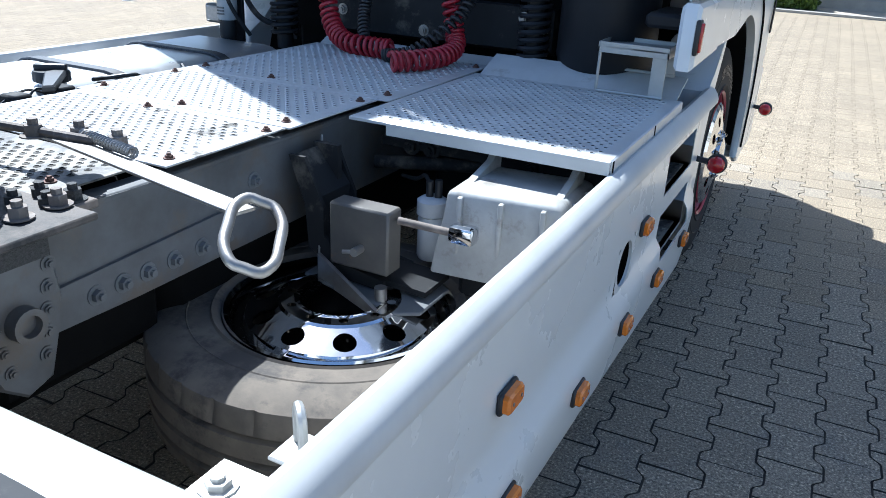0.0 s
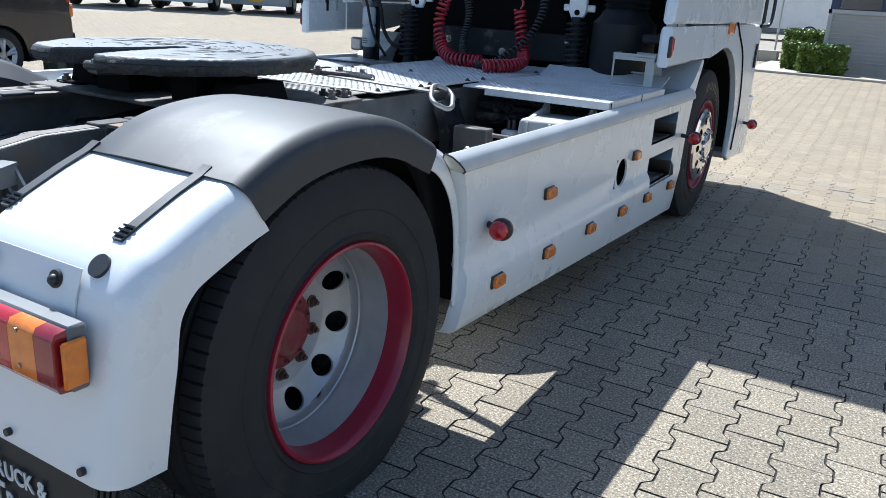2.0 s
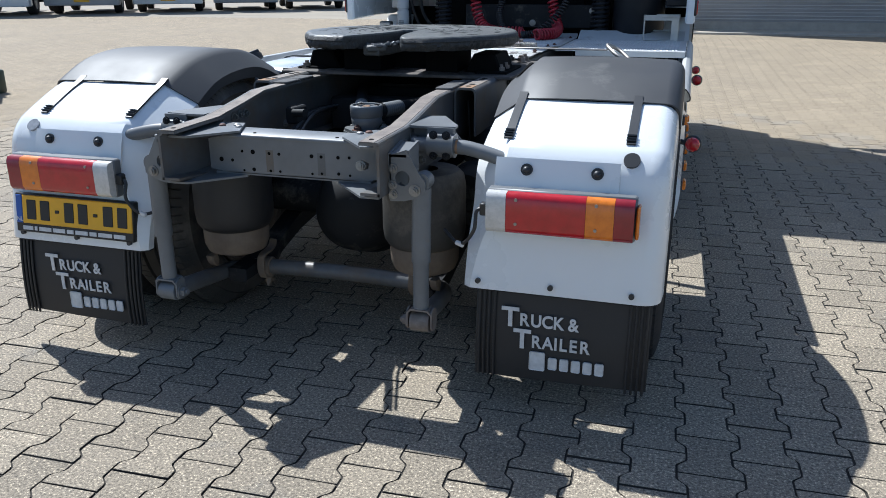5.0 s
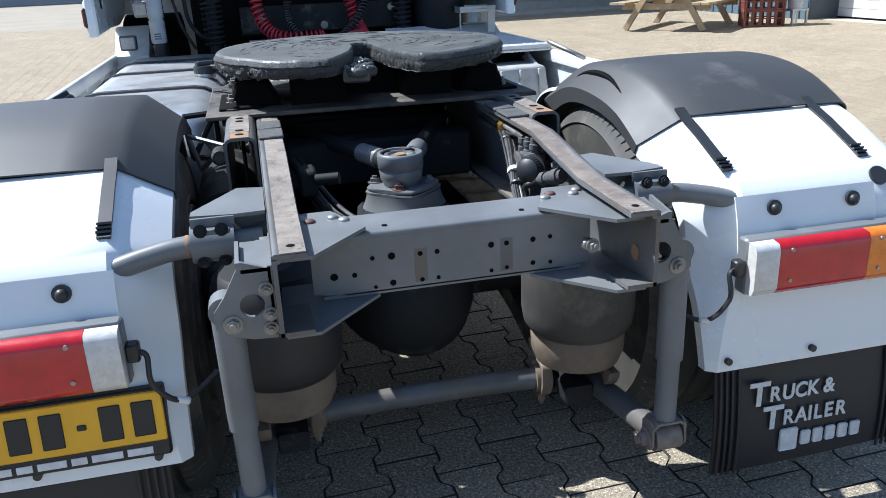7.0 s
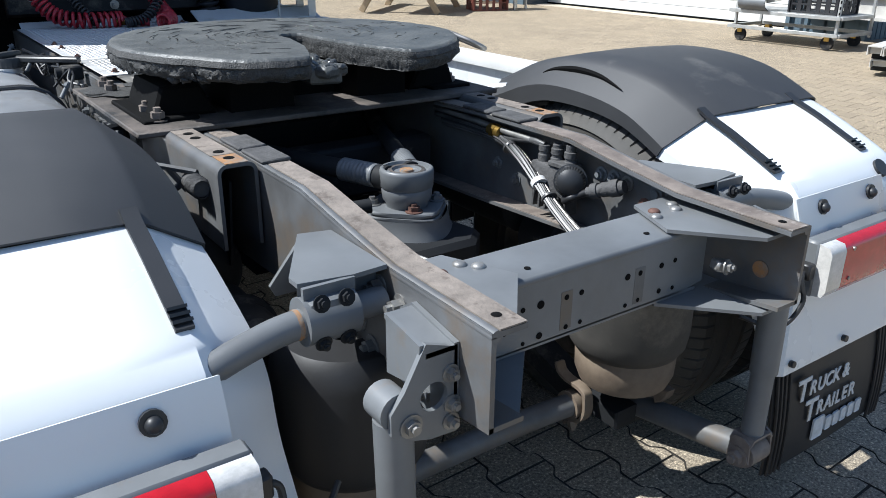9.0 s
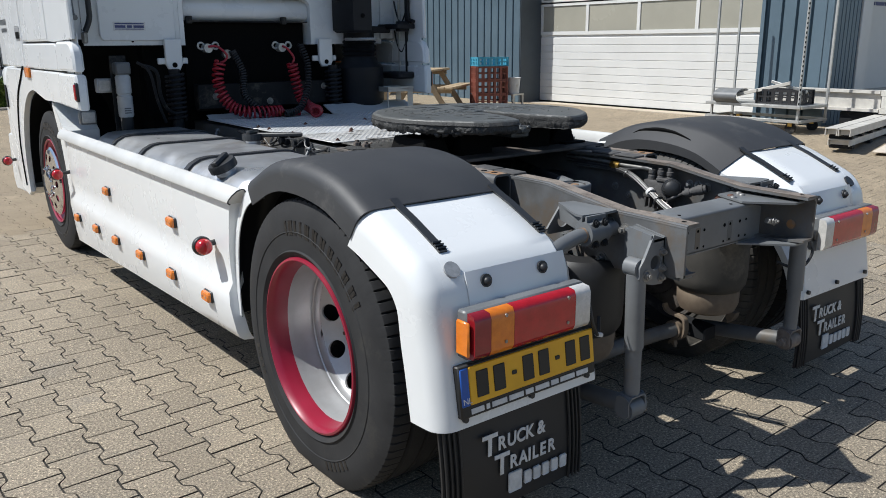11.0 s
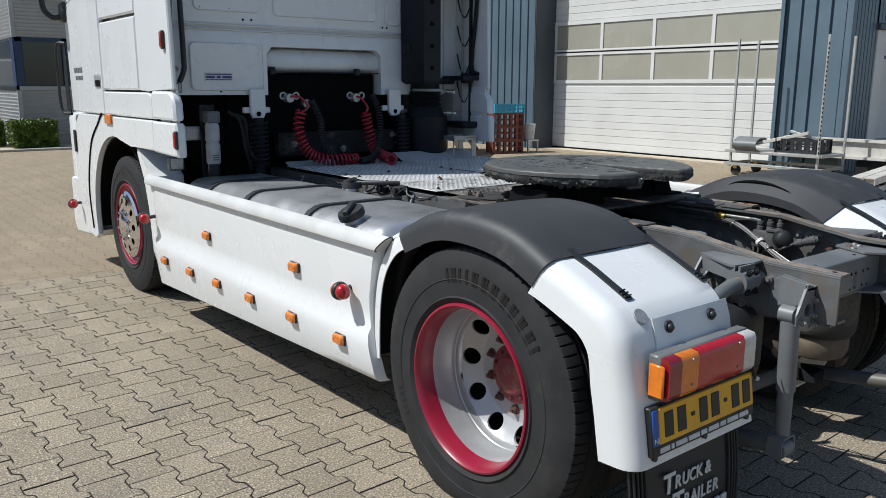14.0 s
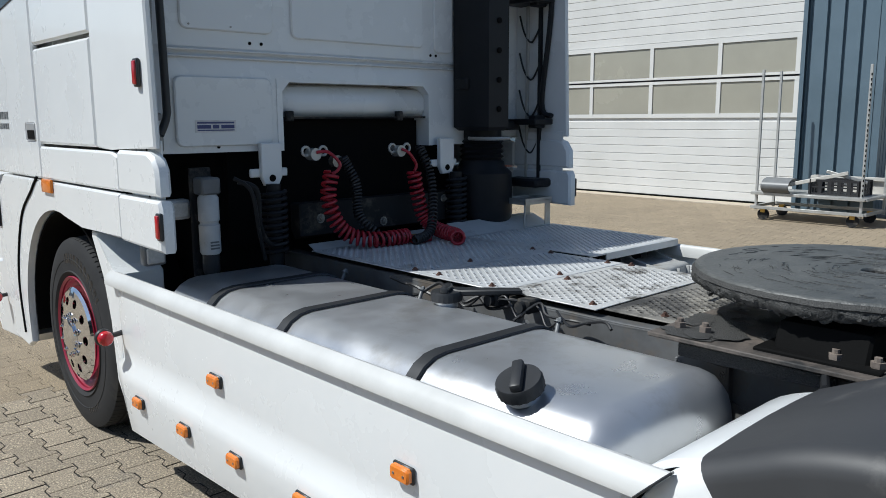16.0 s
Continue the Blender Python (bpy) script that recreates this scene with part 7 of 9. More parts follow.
# mirrors
for s in (-1, 1):
    b = tube(B(), curve_pts([(s * 1.25, 4.92, 2.08), (s * 1.31, 4.98, 2.06), (s * 1.37, 5.02, 2.12), (s * 1.385, 5.02, 2.24)], 6), 0.022, 8)
    tube(b, [(s * 1.385, 5.02, 2.2), (s * 1.385, 5.02, 2.75)], 0.02, 8)
    box(b, (s * 1.255, 4.90, 2.10), (0.05, 0.14, 0.16), 0.02)
    mir = part("mirror_arm", b, BLACKPL, cab, "black mirror on a bent arm")
    for z0, z1 in ((2.20, 2.44), (2.50, 2.80)):
        b = B()
        prism(b, round_rect(s * 1.41 - 0.13, s * 1.41 + 0.13, z0, z1, 0.06), 'y', 4.985, 5.07, 0.015)
        hd = part("mirror_head", b, BLACKPL, mir)
        b = B()
        prism(b, round_rect(s * 1.41 - 0.115, s * 1.41 + 0.115, z0 + 0.015, z1 - 0.015, 0.05), 'y', 4.980, 4.9845)
        part("mirror_glass", b, MIRROR, hd)
    # conduits inside the right fin, wires inside the left one
    for y, r in ((2.70, 0.014), (2.80, 0.011)):
        part("conduit", tube(B(), [(s * 1.205, y, 1.24), (s * 1.205, y, 3.2)], r, 8), STACKPL if r > 0.012 else GALV, cab)
    b = tube(B(), curve_pts([(s * 1.2, 2.58, 3.0), (s * 1.2, 2.62, 2.2), (s * 1.2, 2.68, 1.7), (s * 1.2, 2.60, 1.62)], 6), 0.016, 8)
    part("conduit", b, STACKPL if s > 0 else CHASSIS, cab)
    for k in range(5):
        z = 1.40 + 0.22 * k
        b = tube(B(), curve_pts([(s * 1.208, 2.70, z + 0.1), (s * 1.2, 2.76, z), (s * 1.2, 2.82, z + 0.05), (s * 1.2, 2.86, z + 0.16)], 6), 0.006, 6)
        part("wire", b, HOSE_B, cab)
    if s > 0:
        for z in (1.57, 2.27):
            b = span(B(), (1.05, 2.60, z), (1.215, 2.87, z + 0.035), 0.006)
            span(b, (1.10, 2.64, z - 0.02), (1.19, 2.70, z + 0.055), 0.006)
            part("conduit_clamp", b, STACKPL, cab, "black conduit clamp")
        part("conduit_foot", span(B(), (1.06, 2.60, 1.20), (1.215, 2.87, 1.25), 0.012), STACKPL, cab)
    part("fin_lining", span(B(), (s * 1.215, 2.56 if s < 0 else 2.52, 1.30), (s * 1.208, 2.88, 1.53), 0.002), WHITE, cab)

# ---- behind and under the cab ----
# blocks between the rails are unseen and block sun; colour carries shade
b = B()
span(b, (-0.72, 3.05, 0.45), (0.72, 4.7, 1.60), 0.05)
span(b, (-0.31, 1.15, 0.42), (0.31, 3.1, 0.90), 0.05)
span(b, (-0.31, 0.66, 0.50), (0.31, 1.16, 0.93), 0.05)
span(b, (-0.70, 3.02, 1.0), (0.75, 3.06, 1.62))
part("engine", b, SHADE_BK, truck, "engine and gearbox blocks under the cab, shade in their colour")
b = B()
prism(b, [(2.84, 1.04), (2.90, 1.02), (2.93, 1.06), (2.93, 1.20), (2.84, 1.20)], 'x', -0.42, 0.66, 0.006)
xm = part("cab_crossmember", b, CHASSIS_DK, truck, "dark cross-member behind the cab")
for x, z in ((0.58, 1.09), (0.58, 1.16), (0.62, 1.12), (0.54, 1.16), (-0.3, 1.12), (0.1, 1.07)):
    part("beam_bolt", bolt(B(), (x, 2.84, z), (0, -1, 0), 0.016, 0.014), STEEL, xm)
for x in (-0.585, 0.60):
    b = B()
    pts = []
    for k in range(150):
        a = k * 0.42
        pts.append((x + 0.055 * math.cos(a), 2.80 + 0.055 * math.sin(a), 0.98 + 0.30 * k / 150))
    tube(b, pts, 0.010, 6)
    cyl(b, (x, 2.80, 0.93), (x, 2.80, 1.31), 0.035)
    part("cab_spring", b, STACKPL, truck, "black coil spring under the cab")
b = lathe(B(), [(0.0, 1.02), (0.040, 1.02), (0.046, 1.03), (0.046, 1.15), (0.040, 1.155), (0.040, 1.165), (0.046, 1.17), (0.046, 1.27), (0.036, 1.285), (0.0, 1.285)], (-0.915, 2.80, 0), 'z', 24)
can = part("filter_canister", b, FILTERW, truck, "white filter canister with small print")
part("canister_cup", lathe(B(), [(0.0, 0.93), (0.030, 0.93), (0.038, 0.945), (0.038, 1.02)], (-0.915, 2.80, 0), 'z', 24), BLACKPL, can)
part("canister_head", span(B(), (-0.96, 2.76, 1.285), (-0.87, 2.85, 1.36), 0.008), CHASSIS, can)
b = B()
for k in range(3):
    span(b, (-0.935, 2.752, 1.045 + k * 0.014), (-0.895, 2.757, 1.052 + k * 0.014))
part("print_bar", b, CHASSIS, can)
b = B()
span(b, (-0.97, 2.85, 0.86), (-0.87, 2.87, 1.40), 0.004)
tube(b, curve_pts([(-0.82, 2.70, 1.34), (-0.74, 2.68, 1.30), (-0.72, 2.70, 1.15), (-0.66, 2.74, 1.05), (-0.55, 2.80, 1.02)], 6), 0.012)
tube(b, curve_pts([(-0.86, 2.66, 1.36), (-0.80, 2.62, 1.30), (-0.76, 2.64, 1.12), (-0.70, 2.7, 0.98)], 6), 0.009)
part("canister_bracket", b, CHASSIS_DK, truck)
for x, y, z, wdt in ((-1.00, 2.90, 1.215, 0.10), (-1.115, 2.92, 1.02, 0.10)):
    b = span(B(), (x - wdt / 2, y, z - 0.045), (x + wdt / 2, y + 0.06, z + 0.045), 0.012, 2)
    lp = part("work_lamp", b, FILTERW if z > 1.1 else CHASSIS, truck, "square white work lamp behind the cab" if z > 1.1 else "square grey lamp low behind the cab")
    b = span(B(), (x - wdt / 2 + 0.010, y - 0.006, z - 0.035), (x + wdt / 2 - 0.010, y + 0.006, z + 0.035), 0.005)
    part("lamp_glass", b, CLEARLENS, lp)

# coiled air lines
def coil_line(name, ctrl, r, wire, turns, mat, label, taper=0.0):
    axis = curve_pts(ctrl, 24)
    n = len(axis)
    pts, up = [], None
    steps = turns * 12
    for k in range(steps + 1):
        f = k / steps * (n - 1)
        i = min(int(f), n - 2)
        p = axis[i].lerp(axis[i + 1], f - i)
        t = (axis[min(i + 1, n - 1)] - axis[max(i - 1, 0)]).normalized()
        up = t.orthogonal().normalized() if up is None else (up - t * up.dot(t)).normalized()
        a = k * 2 * math.pi / 12
        rr = r * (1 + taper * math.sin(7.0 * f / n))
        pts.append(p + (up * math.cos(a) + t.cross(up) * math.sin(a)) * rr)
    return part(name, tube(B(), pts, wire, 6), mat, truck, label, angle=80)


coil = coil_line("air_coil", [(-0.285, 2.755, 1.35), (-0.315, 2.745, 1.24), (-0.292, 2.725, 1.12), (-0.235, 2.69, 1.045), (-0.14, 2.64, 1.017), (-0.02, 2.62, 1.015), (0.07, 2.615, 1.015)], 0.034, 0.0085, 23, HOSE_R, "red coiled air line")
part("air_lead", tube(B(), curve_pts([(-0.34, 2.80, 1.45), (-0.29, 2.77, 1.45), (-0.235, 2.755, 1.395), (-0.25, 2.755, 1.36), (-0.285, 2.755, 1.345)], 6), 0.008, 8), HOSE_R, coil)
part("air_lead", tube(B(), curve_pts([(0.07, 2.615, 1.03), (0.12, 2.60, 1.0), (0.17, 2.56, 0.995)], 5), 0.010, 8), HOSE_R, coil)
coil = coil_line("air_coil", [(0.245, 2.755, 1.33), (0.262, 2.75, 1.22), (0.290, 2.74, 1.10), (0.315, 2.70, 1.040), (0.310, 2.60, 1.017), (0.275, 2.47, 1.015), (0.215, 2.385, 1.015)], 0.033, 0.0085, 25, HOSE_R, "red coiled air line")
part("air_lead", tube(B(), curve_pts([(0.20, 2.80, 1.45), (0.225, 2.77, 1.43), (0.262, 2.755, 1.37), (0.25, 2.755, 1.335)], 6), 0.008, 8), HOSE_R, coil)
coil_line("cable_coil", [(-0.17, 2.82, 1.42), (-0.12, 2.78, 1.28), (-0.13, 2.74, 1.12), (-0.05, 2.62, 1.0)], 0.020, 0.007, 30, HOSE_B, "black coiled cable")
coil_line("cable_coil", [(0.36, 2.84, 1.46), (0.38, 2.78, 1.32), (0.33, 2.70, 1.16), (0.20, 2.58, 1.03), (0.08, 2.56, 1.0)], 0.020, 0.007, 32, HOSE_B, "black coiled cable")
b = cyl(B(), (0.13, 2.60, 0.998), (0.20, 2.575, 0.998), 0.020, seg=14)
box(b, (0.115, 2.605, 0.996), (0.05, 0.045, 0.036), 0.008, (0, 0, -18), 2)
part("coupling_head", b, HOSE_R, truck, "red coupling head lying on the deck")
part("coupling_clip", cyl(B(), (0.04, 2.655, 0.996), (0.17, 2.655, 0.996), 0.018, seg=10), BRASS, truck, "brass coupling clip")
for x, s in ((-0.30, 1), (0.24, 1)):
    b = B()
    for k in range(2):
        cx = x - 0.08 + 0.10 * k
        tube(b, [(cx + 0.022 * math.cos(a), 2.83, 1.455 + 0.022 * math.sin(a)) for a in [j * 2 * math.pi / 10 for j in range(10)]], 0.007, 6, True)
    cyl(b, (x - 0.04, 2.86, 1.44), (x - 0.04, 2.80, 1.44), 0.03)
    part("hose_hook", b, GALV, truck, "steel hose hook")
# black sheet: the deep shade behind the recess, put into its colour
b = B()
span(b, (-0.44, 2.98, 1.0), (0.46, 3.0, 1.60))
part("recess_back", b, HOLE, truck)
# pressure gauges on the cross wall
b = cyl(B(), (-0.20, 2.86, 1.40), (-0.20, 2.82, 1.40), 0.03, seg=20)
part("suspension_valve", b, STEEL, truck)

# ---- ground ----
YARD = pmat("far_yard_paving", (0.30, 0.26, 0.20), 0.9, col2=(0.24, 0.21, 0.165), scale=0.7, bump=0.3, fine=40, dist=0.004)
# dark sand fill; near pavers' sides take it too, as joint shade
PAVE_J = pmat("sand_joint_and_shade", (0.042, 0.037, 0.030), 0.95, col2=(0.022, 0.020, 0.017), scale=3, bump=0.3, fine=150, dist=0.004)
PAVE_S = pmat("packed_sand_joint", (0.150, 0.122, 0.088), 0.95, col2=(0.105, 0.086, 0.063), scale=3, bump=0.3, fine=150, dist=0.004)
PAVE = pmat("concrete_paver", (0.325, 0.272, 0.200), 0.88, col2=(0.250, 0.210, 0.157), scale=0.9, amount=0.9, fine=170, bump=0.8, dist=0.006,
            dirt=(0.225, 0.197, 0.158), dirt_scale=2.4, dirt_at=0.62, random_amt=0.11, speck=110, placed=True)
PAVE_D = pmat("sand_dusted_paver", (0.322, 0.259, 0.177), 0.92, col2=(0.258, 0.208, 0.144), scale=0.9, amount=0.9, fine=150, bump=0.6, dist=0.005, random_amt=0.08, speck=110, placed=True)
PW, PL, PA = 0.163, 0.21, 2.0
PCOS, PSIN = math.cos(radians(PA)), math.sin(radians(PA))


def pave_place(i, j):
    u, v = (i + 0.5) * PW, (j + (0.5 if i % 2 else 0.0)) * PL
    return u * PCOS - v * PSIN, u * PSIN + v * PCOS


def bone(g=0.0030, a=0.0150):
    """Outline of a bone-shaped paver, half a joint smaller all round."""
    w, l = PW / 2 - g, PL / 2 - g
    low = [(w + a, -l), (w + a, -0.072), (w + a - 0.004, -0.063), (w - a + 0.004, -0.042), (w - a, -0.033)]
    right = low + [(x, -y) for x, y in low[::-1]]
    return right + [(-x, -y) for x, y in right]


def paver_arrays(g=0.0034, bevel=0.0012):
    o = np.array(bone(g))
    n = len(o)
    inset = o * (1 - bevel / np.maximum(np.abs(o), 0.02))
    top = np.c_[inset, np.zeros(n)]
    mid = np.c_[o, np.full(n, -0.0012)]
    low = np.c_[o, np.full(n, -0.016)]
    V = np.r_[top, mid, low]
    F4 = [[r * n + k, r * n + (k + 1) % n, (r + 1) * n + (k + 1) % n, (r + 1) * n + k][::-1] for r in (0, 1) for k in range(n)]
    return V, F4, list(range(n))


PV, PF4, PTOP = paver_arrays()


def reach():
    S = 90.0
    g = 30
    xs = [-S, -40, -19.9, -10.9, -5.5] + [2.8 + 0.2 * k for k in range(0, 32)] + [9.2, 10.0, 14, 20, 40, S]
    ys = [-S, -40, -15, -8.9, -5, 2.1, 5.0] + [5.25 + 0.25 * k for k in range(0, 37)] + [18, 19.9, 25, 40, S]
    b = B()
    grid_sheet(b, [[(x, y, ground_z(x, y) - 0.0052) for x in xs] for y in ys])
    for f in b.faces:
        c = f.calc_center_median()
        stones = -19.9 < c.x < 9.2 and -8.9 < c.y < 19.9 and not (c.x < -10.9 and c.y < 2.1)
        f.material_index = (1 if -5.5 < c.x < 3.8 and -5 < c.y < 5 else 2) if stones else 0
    return part("ground", b, [YARD, PAVE_J, PAVE_S])


ground = tagged(reach(), "grey-beige block paving of a truck yard", "ground", kind="structure")

# ---- halls ----
CLAD = pmat("blue_grey_cladding", (0.115, 0.165, 0.205), 0.42, metal=0.15, col2=(0.10, 0.145, 0.18), scale=1.5, bump=0.03)
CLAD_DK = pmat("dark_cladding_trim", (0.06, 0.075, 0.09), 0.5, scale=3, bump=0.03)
DOORW = pmat("white_sectional_door", (0.66, 0.66, 0.64), 0.42, col2=(0.61, 0.61, 0.59), scale=1.5, bump=0.05, fine=200)
DOORGL = pmat("dusty_door_pane", (0.36, 0.345, 0.285), 0.25, col2=(0.31, 0.30, 0.25), scale=0.8, bump=0.02, coat=0.4)
SIDING = pmat("grey_siding", (0.40, 0.41, 0.42), 0.45, metal=0.2, col2=(0.35, 0.36, 0.37), scale=2, bump=0.03)
NAVY = pmat("navy_window_band", (0.02, 0.04, 0.10), 0.4, scale=4, bump=0.02)
OFFGLASS = pmat("office_glass", (0.012, 0.014, 0.018), 0.08, bump=0, coat=0.5)
CONC = pmat("concrete", (0.42, 0.39, 0.34), 0.9, col2=(0.34, 0.32, 0.28), scale=4, bump=0.3, fine=60)
PLINTH = pmat("sandy_strip", (0.50, 0.43, 0.33), 0.95, col2=(0.42, 0.36, 0.28), scale=5, bump=0.3)
GZ = 0.23


def ribbed(y0, y1, z0, z1, x, pitch=0.23, depth=0.045, axis='x', face=-1):
    """Trapezoid cladding on the plane x (or y), ribs upright."""
    line, u = [], y0
    while u < y1 - 0.001:
        e = min(u + pitch, y1)
        for f, d in ((0.0, 0.0), (0.80, 0.0), (0.83, 1.0), (0.96, 1.0), (1.0, 0.0)):
            q = u + pitch * f
            if q <= e + 1e-6:
                line.append((q, x + face * depth * (1 - d)))
        u = e
    b = B()
    A = [b.verts.new((o, q, z0) if axis == 'x' else (q, o, z0)) for q, o in line]
    C = [b.verts.new((o, q, z1) if axis == 'x' else (q, o, z1)) for q, o in line]
    for k in range(len(line) - 1):
        b.faces.new((A[k], A[k + 1], C[k + 1], C[k]))
    return b


FX, DX = 9.13, 9.68
HALL_S, HALL_T = 3.42, 7.5
hall = tagged(part("wall_workshop", span(B(), (FX + 0.06, 9.93, GZ - 0.1), (FX + 0.55, 30.0, HALL_T)), CLAD), "blue-grey ribbed steel workshop hall", "building", kind="structure")
part("cladding", ribbed(9.95, 30.0, GZ, HALL_T, FX + 0.035), CLAD, hall, angle=10)
b = span(B(), (FX, 9.925, GZ), (FX + 0.10, 9.99, HALL_T))
span(b, (FX + 0.02, 9.92, GZ), (DX + 0.1, 9.93, HALL_T))
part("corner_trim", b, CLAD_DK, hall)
hall2 = tagged(part("wall_workshop_end", span(B(), (FX + 0.06, HALL_S + 0.06, GZ - 0.1), (FX + 0.55, 4.54, HALL_T)), CLAD), "blue-grey ribbed steel wall beside the hall door", "building", kind="structure")
part("cladding", ribbed(HALL_S + 0.10, 4.52, GZ, HALL_T, FX + 0.035), CLAD, hall2, angle=10)
b = span(B(), (FX, HALL_S, GZ), (FX + 0.10, HALL_S + 0.10, HALL_T))
span(b, (FX, 4.48, GZ), (FX + 0.56, 4.54, HALL_T))
part("corner_trim", b, CLAD, hall2)
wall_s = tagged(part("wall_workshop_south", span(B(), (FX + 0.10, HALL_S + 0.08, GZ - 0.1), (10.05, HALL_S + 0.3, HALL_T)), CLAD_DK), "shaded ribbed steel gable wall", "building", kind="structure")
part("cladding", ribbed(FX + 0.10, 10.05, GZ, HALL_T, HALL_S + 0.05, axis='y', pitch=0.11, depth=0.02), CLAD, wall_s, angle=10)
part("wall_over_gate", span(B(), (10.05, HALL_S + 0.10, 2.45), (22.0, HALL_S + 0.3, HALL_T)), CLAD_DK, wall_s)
part("cladding", ribbed(10.05, 22.0, 2.5, HALL_T, HALL_S + 0.05, axis='y', pitch=0.11, depth=0.02), CLAD, wall_s, angle=10)
part("gate_jamb", span(B(), (10.05, HALL_S + 0.02, GZ), (10.35, HALL_S + 0.3, 2.44), 0.01), DOORW, wall_s)
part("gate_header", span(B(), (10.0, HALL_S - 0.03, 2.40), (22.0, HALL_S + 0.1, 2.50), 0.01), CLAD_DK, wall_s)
part("wall_lintel", span(B(), (FX + 0.1, 4.54, 6.2), (FX + 0.5, 9.93, HALL_T)), CLAD, hall)
for y0, y1 in ((4.54, 9.93),):
    # black sheet in place of the shade behind the door
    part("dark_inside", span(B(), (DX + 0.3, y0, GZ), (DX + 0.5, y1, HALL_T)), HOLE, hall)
# sectional door: ribbed leaves, two glazed rows
door = tagged(part("door_1", span(B(), (DX + 0.05, 4.60, GZ + 0.02), (DX + 0.09, 9.93, 6.2)), DOORW), "white sectional hall door with two glazed rows", "door", kind="structure")
z = GZ + 0.03
k = 0
PANES = (1.67, 2.29)
while z < 6.15:
    h = 0.143
    if PANES[0] - 0.06 < z + h / 2 < PANES[1] + 0.58:
        z = PANES[1] + 0.585 if z > PANES[0] - 0.2 and z < PANES[1] else z + 0.01
        continue
    b = B()
    prism(b, [(DX + 0.052, z), (DX + 0.036, z + 0.006), (DX + 0.033, z + h - 0.010), (DX + 0.052, z + h - 0.001)], 'y', 4.62, 9.92)
    part("panel", b, DOORW, door)
    z += h
for z0 in PANES:
    b = B()
    span(b, (DX + 0.02, 4.62, z0 - 0.07), (DX + 0.055, 9.92, z0 - 0.0))
    span(b, (DX + 0.02, 4.62, z0 + 0.50), (DX + 0.055, 9.92, z0 + 0.58))
    wid = 1.27
    for q in range(5):
        y = 9.90 - q * wid
        span(b, (DX + 0.02, max(4.62, y - 0.035), z0), (DX + 0.055, min(9.92, y + 0.035), z0 + 0.5))
    part("pane_frame", b, DOORW, door)
    for q in range(5):
        part("pane", span(B(), (DX + 0.040, max(4.62, 9.90 - (q + 1) * wid + 0.035), z0), (DX + 0.046, 9.90 - q * wid - 0.035, z0 + 0.5)), DOORGL, door)
part("door_seal", span(B(), (DX + 0.02, 4.62, GZ - 0.01), (DX + 0.06, 9.92, GZ + 0.03)), HOLE, door)
tagged(part("apron", span(B(), (DX - 0.35, 4.6, GZ - 0.05), (DX + 0.2, 9.93, GZ + 0.004)), PLINTH), "sandy concrete strip in front of the hall door", "pavement", kind="structure")

# office block ahead of the truck
OX, OY = 0.50, 16.5
off = tagged(part("wall_office", span(B(), (OX + 0.04, OY + 0.04, 0.0), (26, OY + 14, 7.0)), SIDING), "grey office block with level siding and a dark window band", "building", kind="structure")


def siding(z0, z1, pitch=0.075):
    line, z = [], z0
    while z < z1 - 0.01:
        line += [(z, 0.0), (z + pitch * 0.75, 0.025), (z + pitch * 0.8, 0.0)]
        z += pitch
    line.append((z1, 0.0))
    b = B()
    for pts in ([(26.0, OY), (OX, OY), (OX, OY + 14)],):
        cols = []
        for q, (x, y) in enumerate(pts):
            dx = -1 if q else 0
            dy = -1 if q < 2 else 0
            cols.append([b.verts.new((x + dx * o, y + dy * o, z)) for z, o in line])
        for a, c in zip(cols, cols[1:]):
            for k in range(len(line) - 1):
                b.faces.new((a[k], c[k], c[k + 1], a[k + 1]))
    return b


part("siding", siding(GZ + 0.22, 1.42), SIDING, off, angle=10)
part("siding", siding(2.50, 7.0), SIDING, off, angle=10)
b = span(B(), (OX - 0.01, OY - 0.01, GZ - 0.1), (26, OY + 0.05, GZ + 0.22))
span(b, (OX - 0.01, OY - 0.01, GZ - 0.1), (OX + 0.05, OY + 14, GZ + 0.22))
part("plinth", b, CONC, off)
b = span(B(), (OX - 0.03, OY - 0.035, GZ + 0.2), (OX + 0.05, OY + 0.04, 1.42))
span(b, (OX - 0.03, OY - 0.035, 2.5), (OX + 0.05, OY + 0.04, 7.0))
part("corner_trim", b, SIDING, off)
b = span(B(), (OX - 0.04, OY - 0.04, 1.42), (26, OY + 0.02, 1.50))
span(b, (OX - 0.04, OY - 0.04, 1.42), (OX + 0.02, OY + 14, 1.50))
part("window_sill", b, SIDING, off)
win = tagged(part("window_1", span(B(), (OX + 0.02, OY + 0.02, 1.5), (26, OY + 0.06, 2.5)), NAVY), "navy-framed dark office window band", "window", kind="structure")
b = B()
for x in (OX, OX + 0.9, 4.0, 7.2, 10.4, 13.6):
    span(b, (x + 0.01, OY - 0.03, 1.5), (x + 0.14, OY + 0.02, 2.5))
span(b, (OX, OY - 0.03, 2.42), (26, OY + 0.02, 2.5))
span(b, (OX - 0.02, OY, 1.5), (OX + 0.03, OY + 0.3, 2.5)), span(b, (OX - 0.02, OY + 3, 1.5), (OX + 0.03, OY + 3.1, 2.5))
part("window_frame", b, NAVY, win)
for x0, x1 in ((OX + 0.15, OX + 0.89), (OX + 1.05, 4.0), (4.15, 7.2), (7.35, 10.4), (10.55, 13.6)):
    part("pane", span(B(), (x0, OY - 0.004, 1.52), (x1, OY + 0.015, 2.42)), OFFGLASS, win)
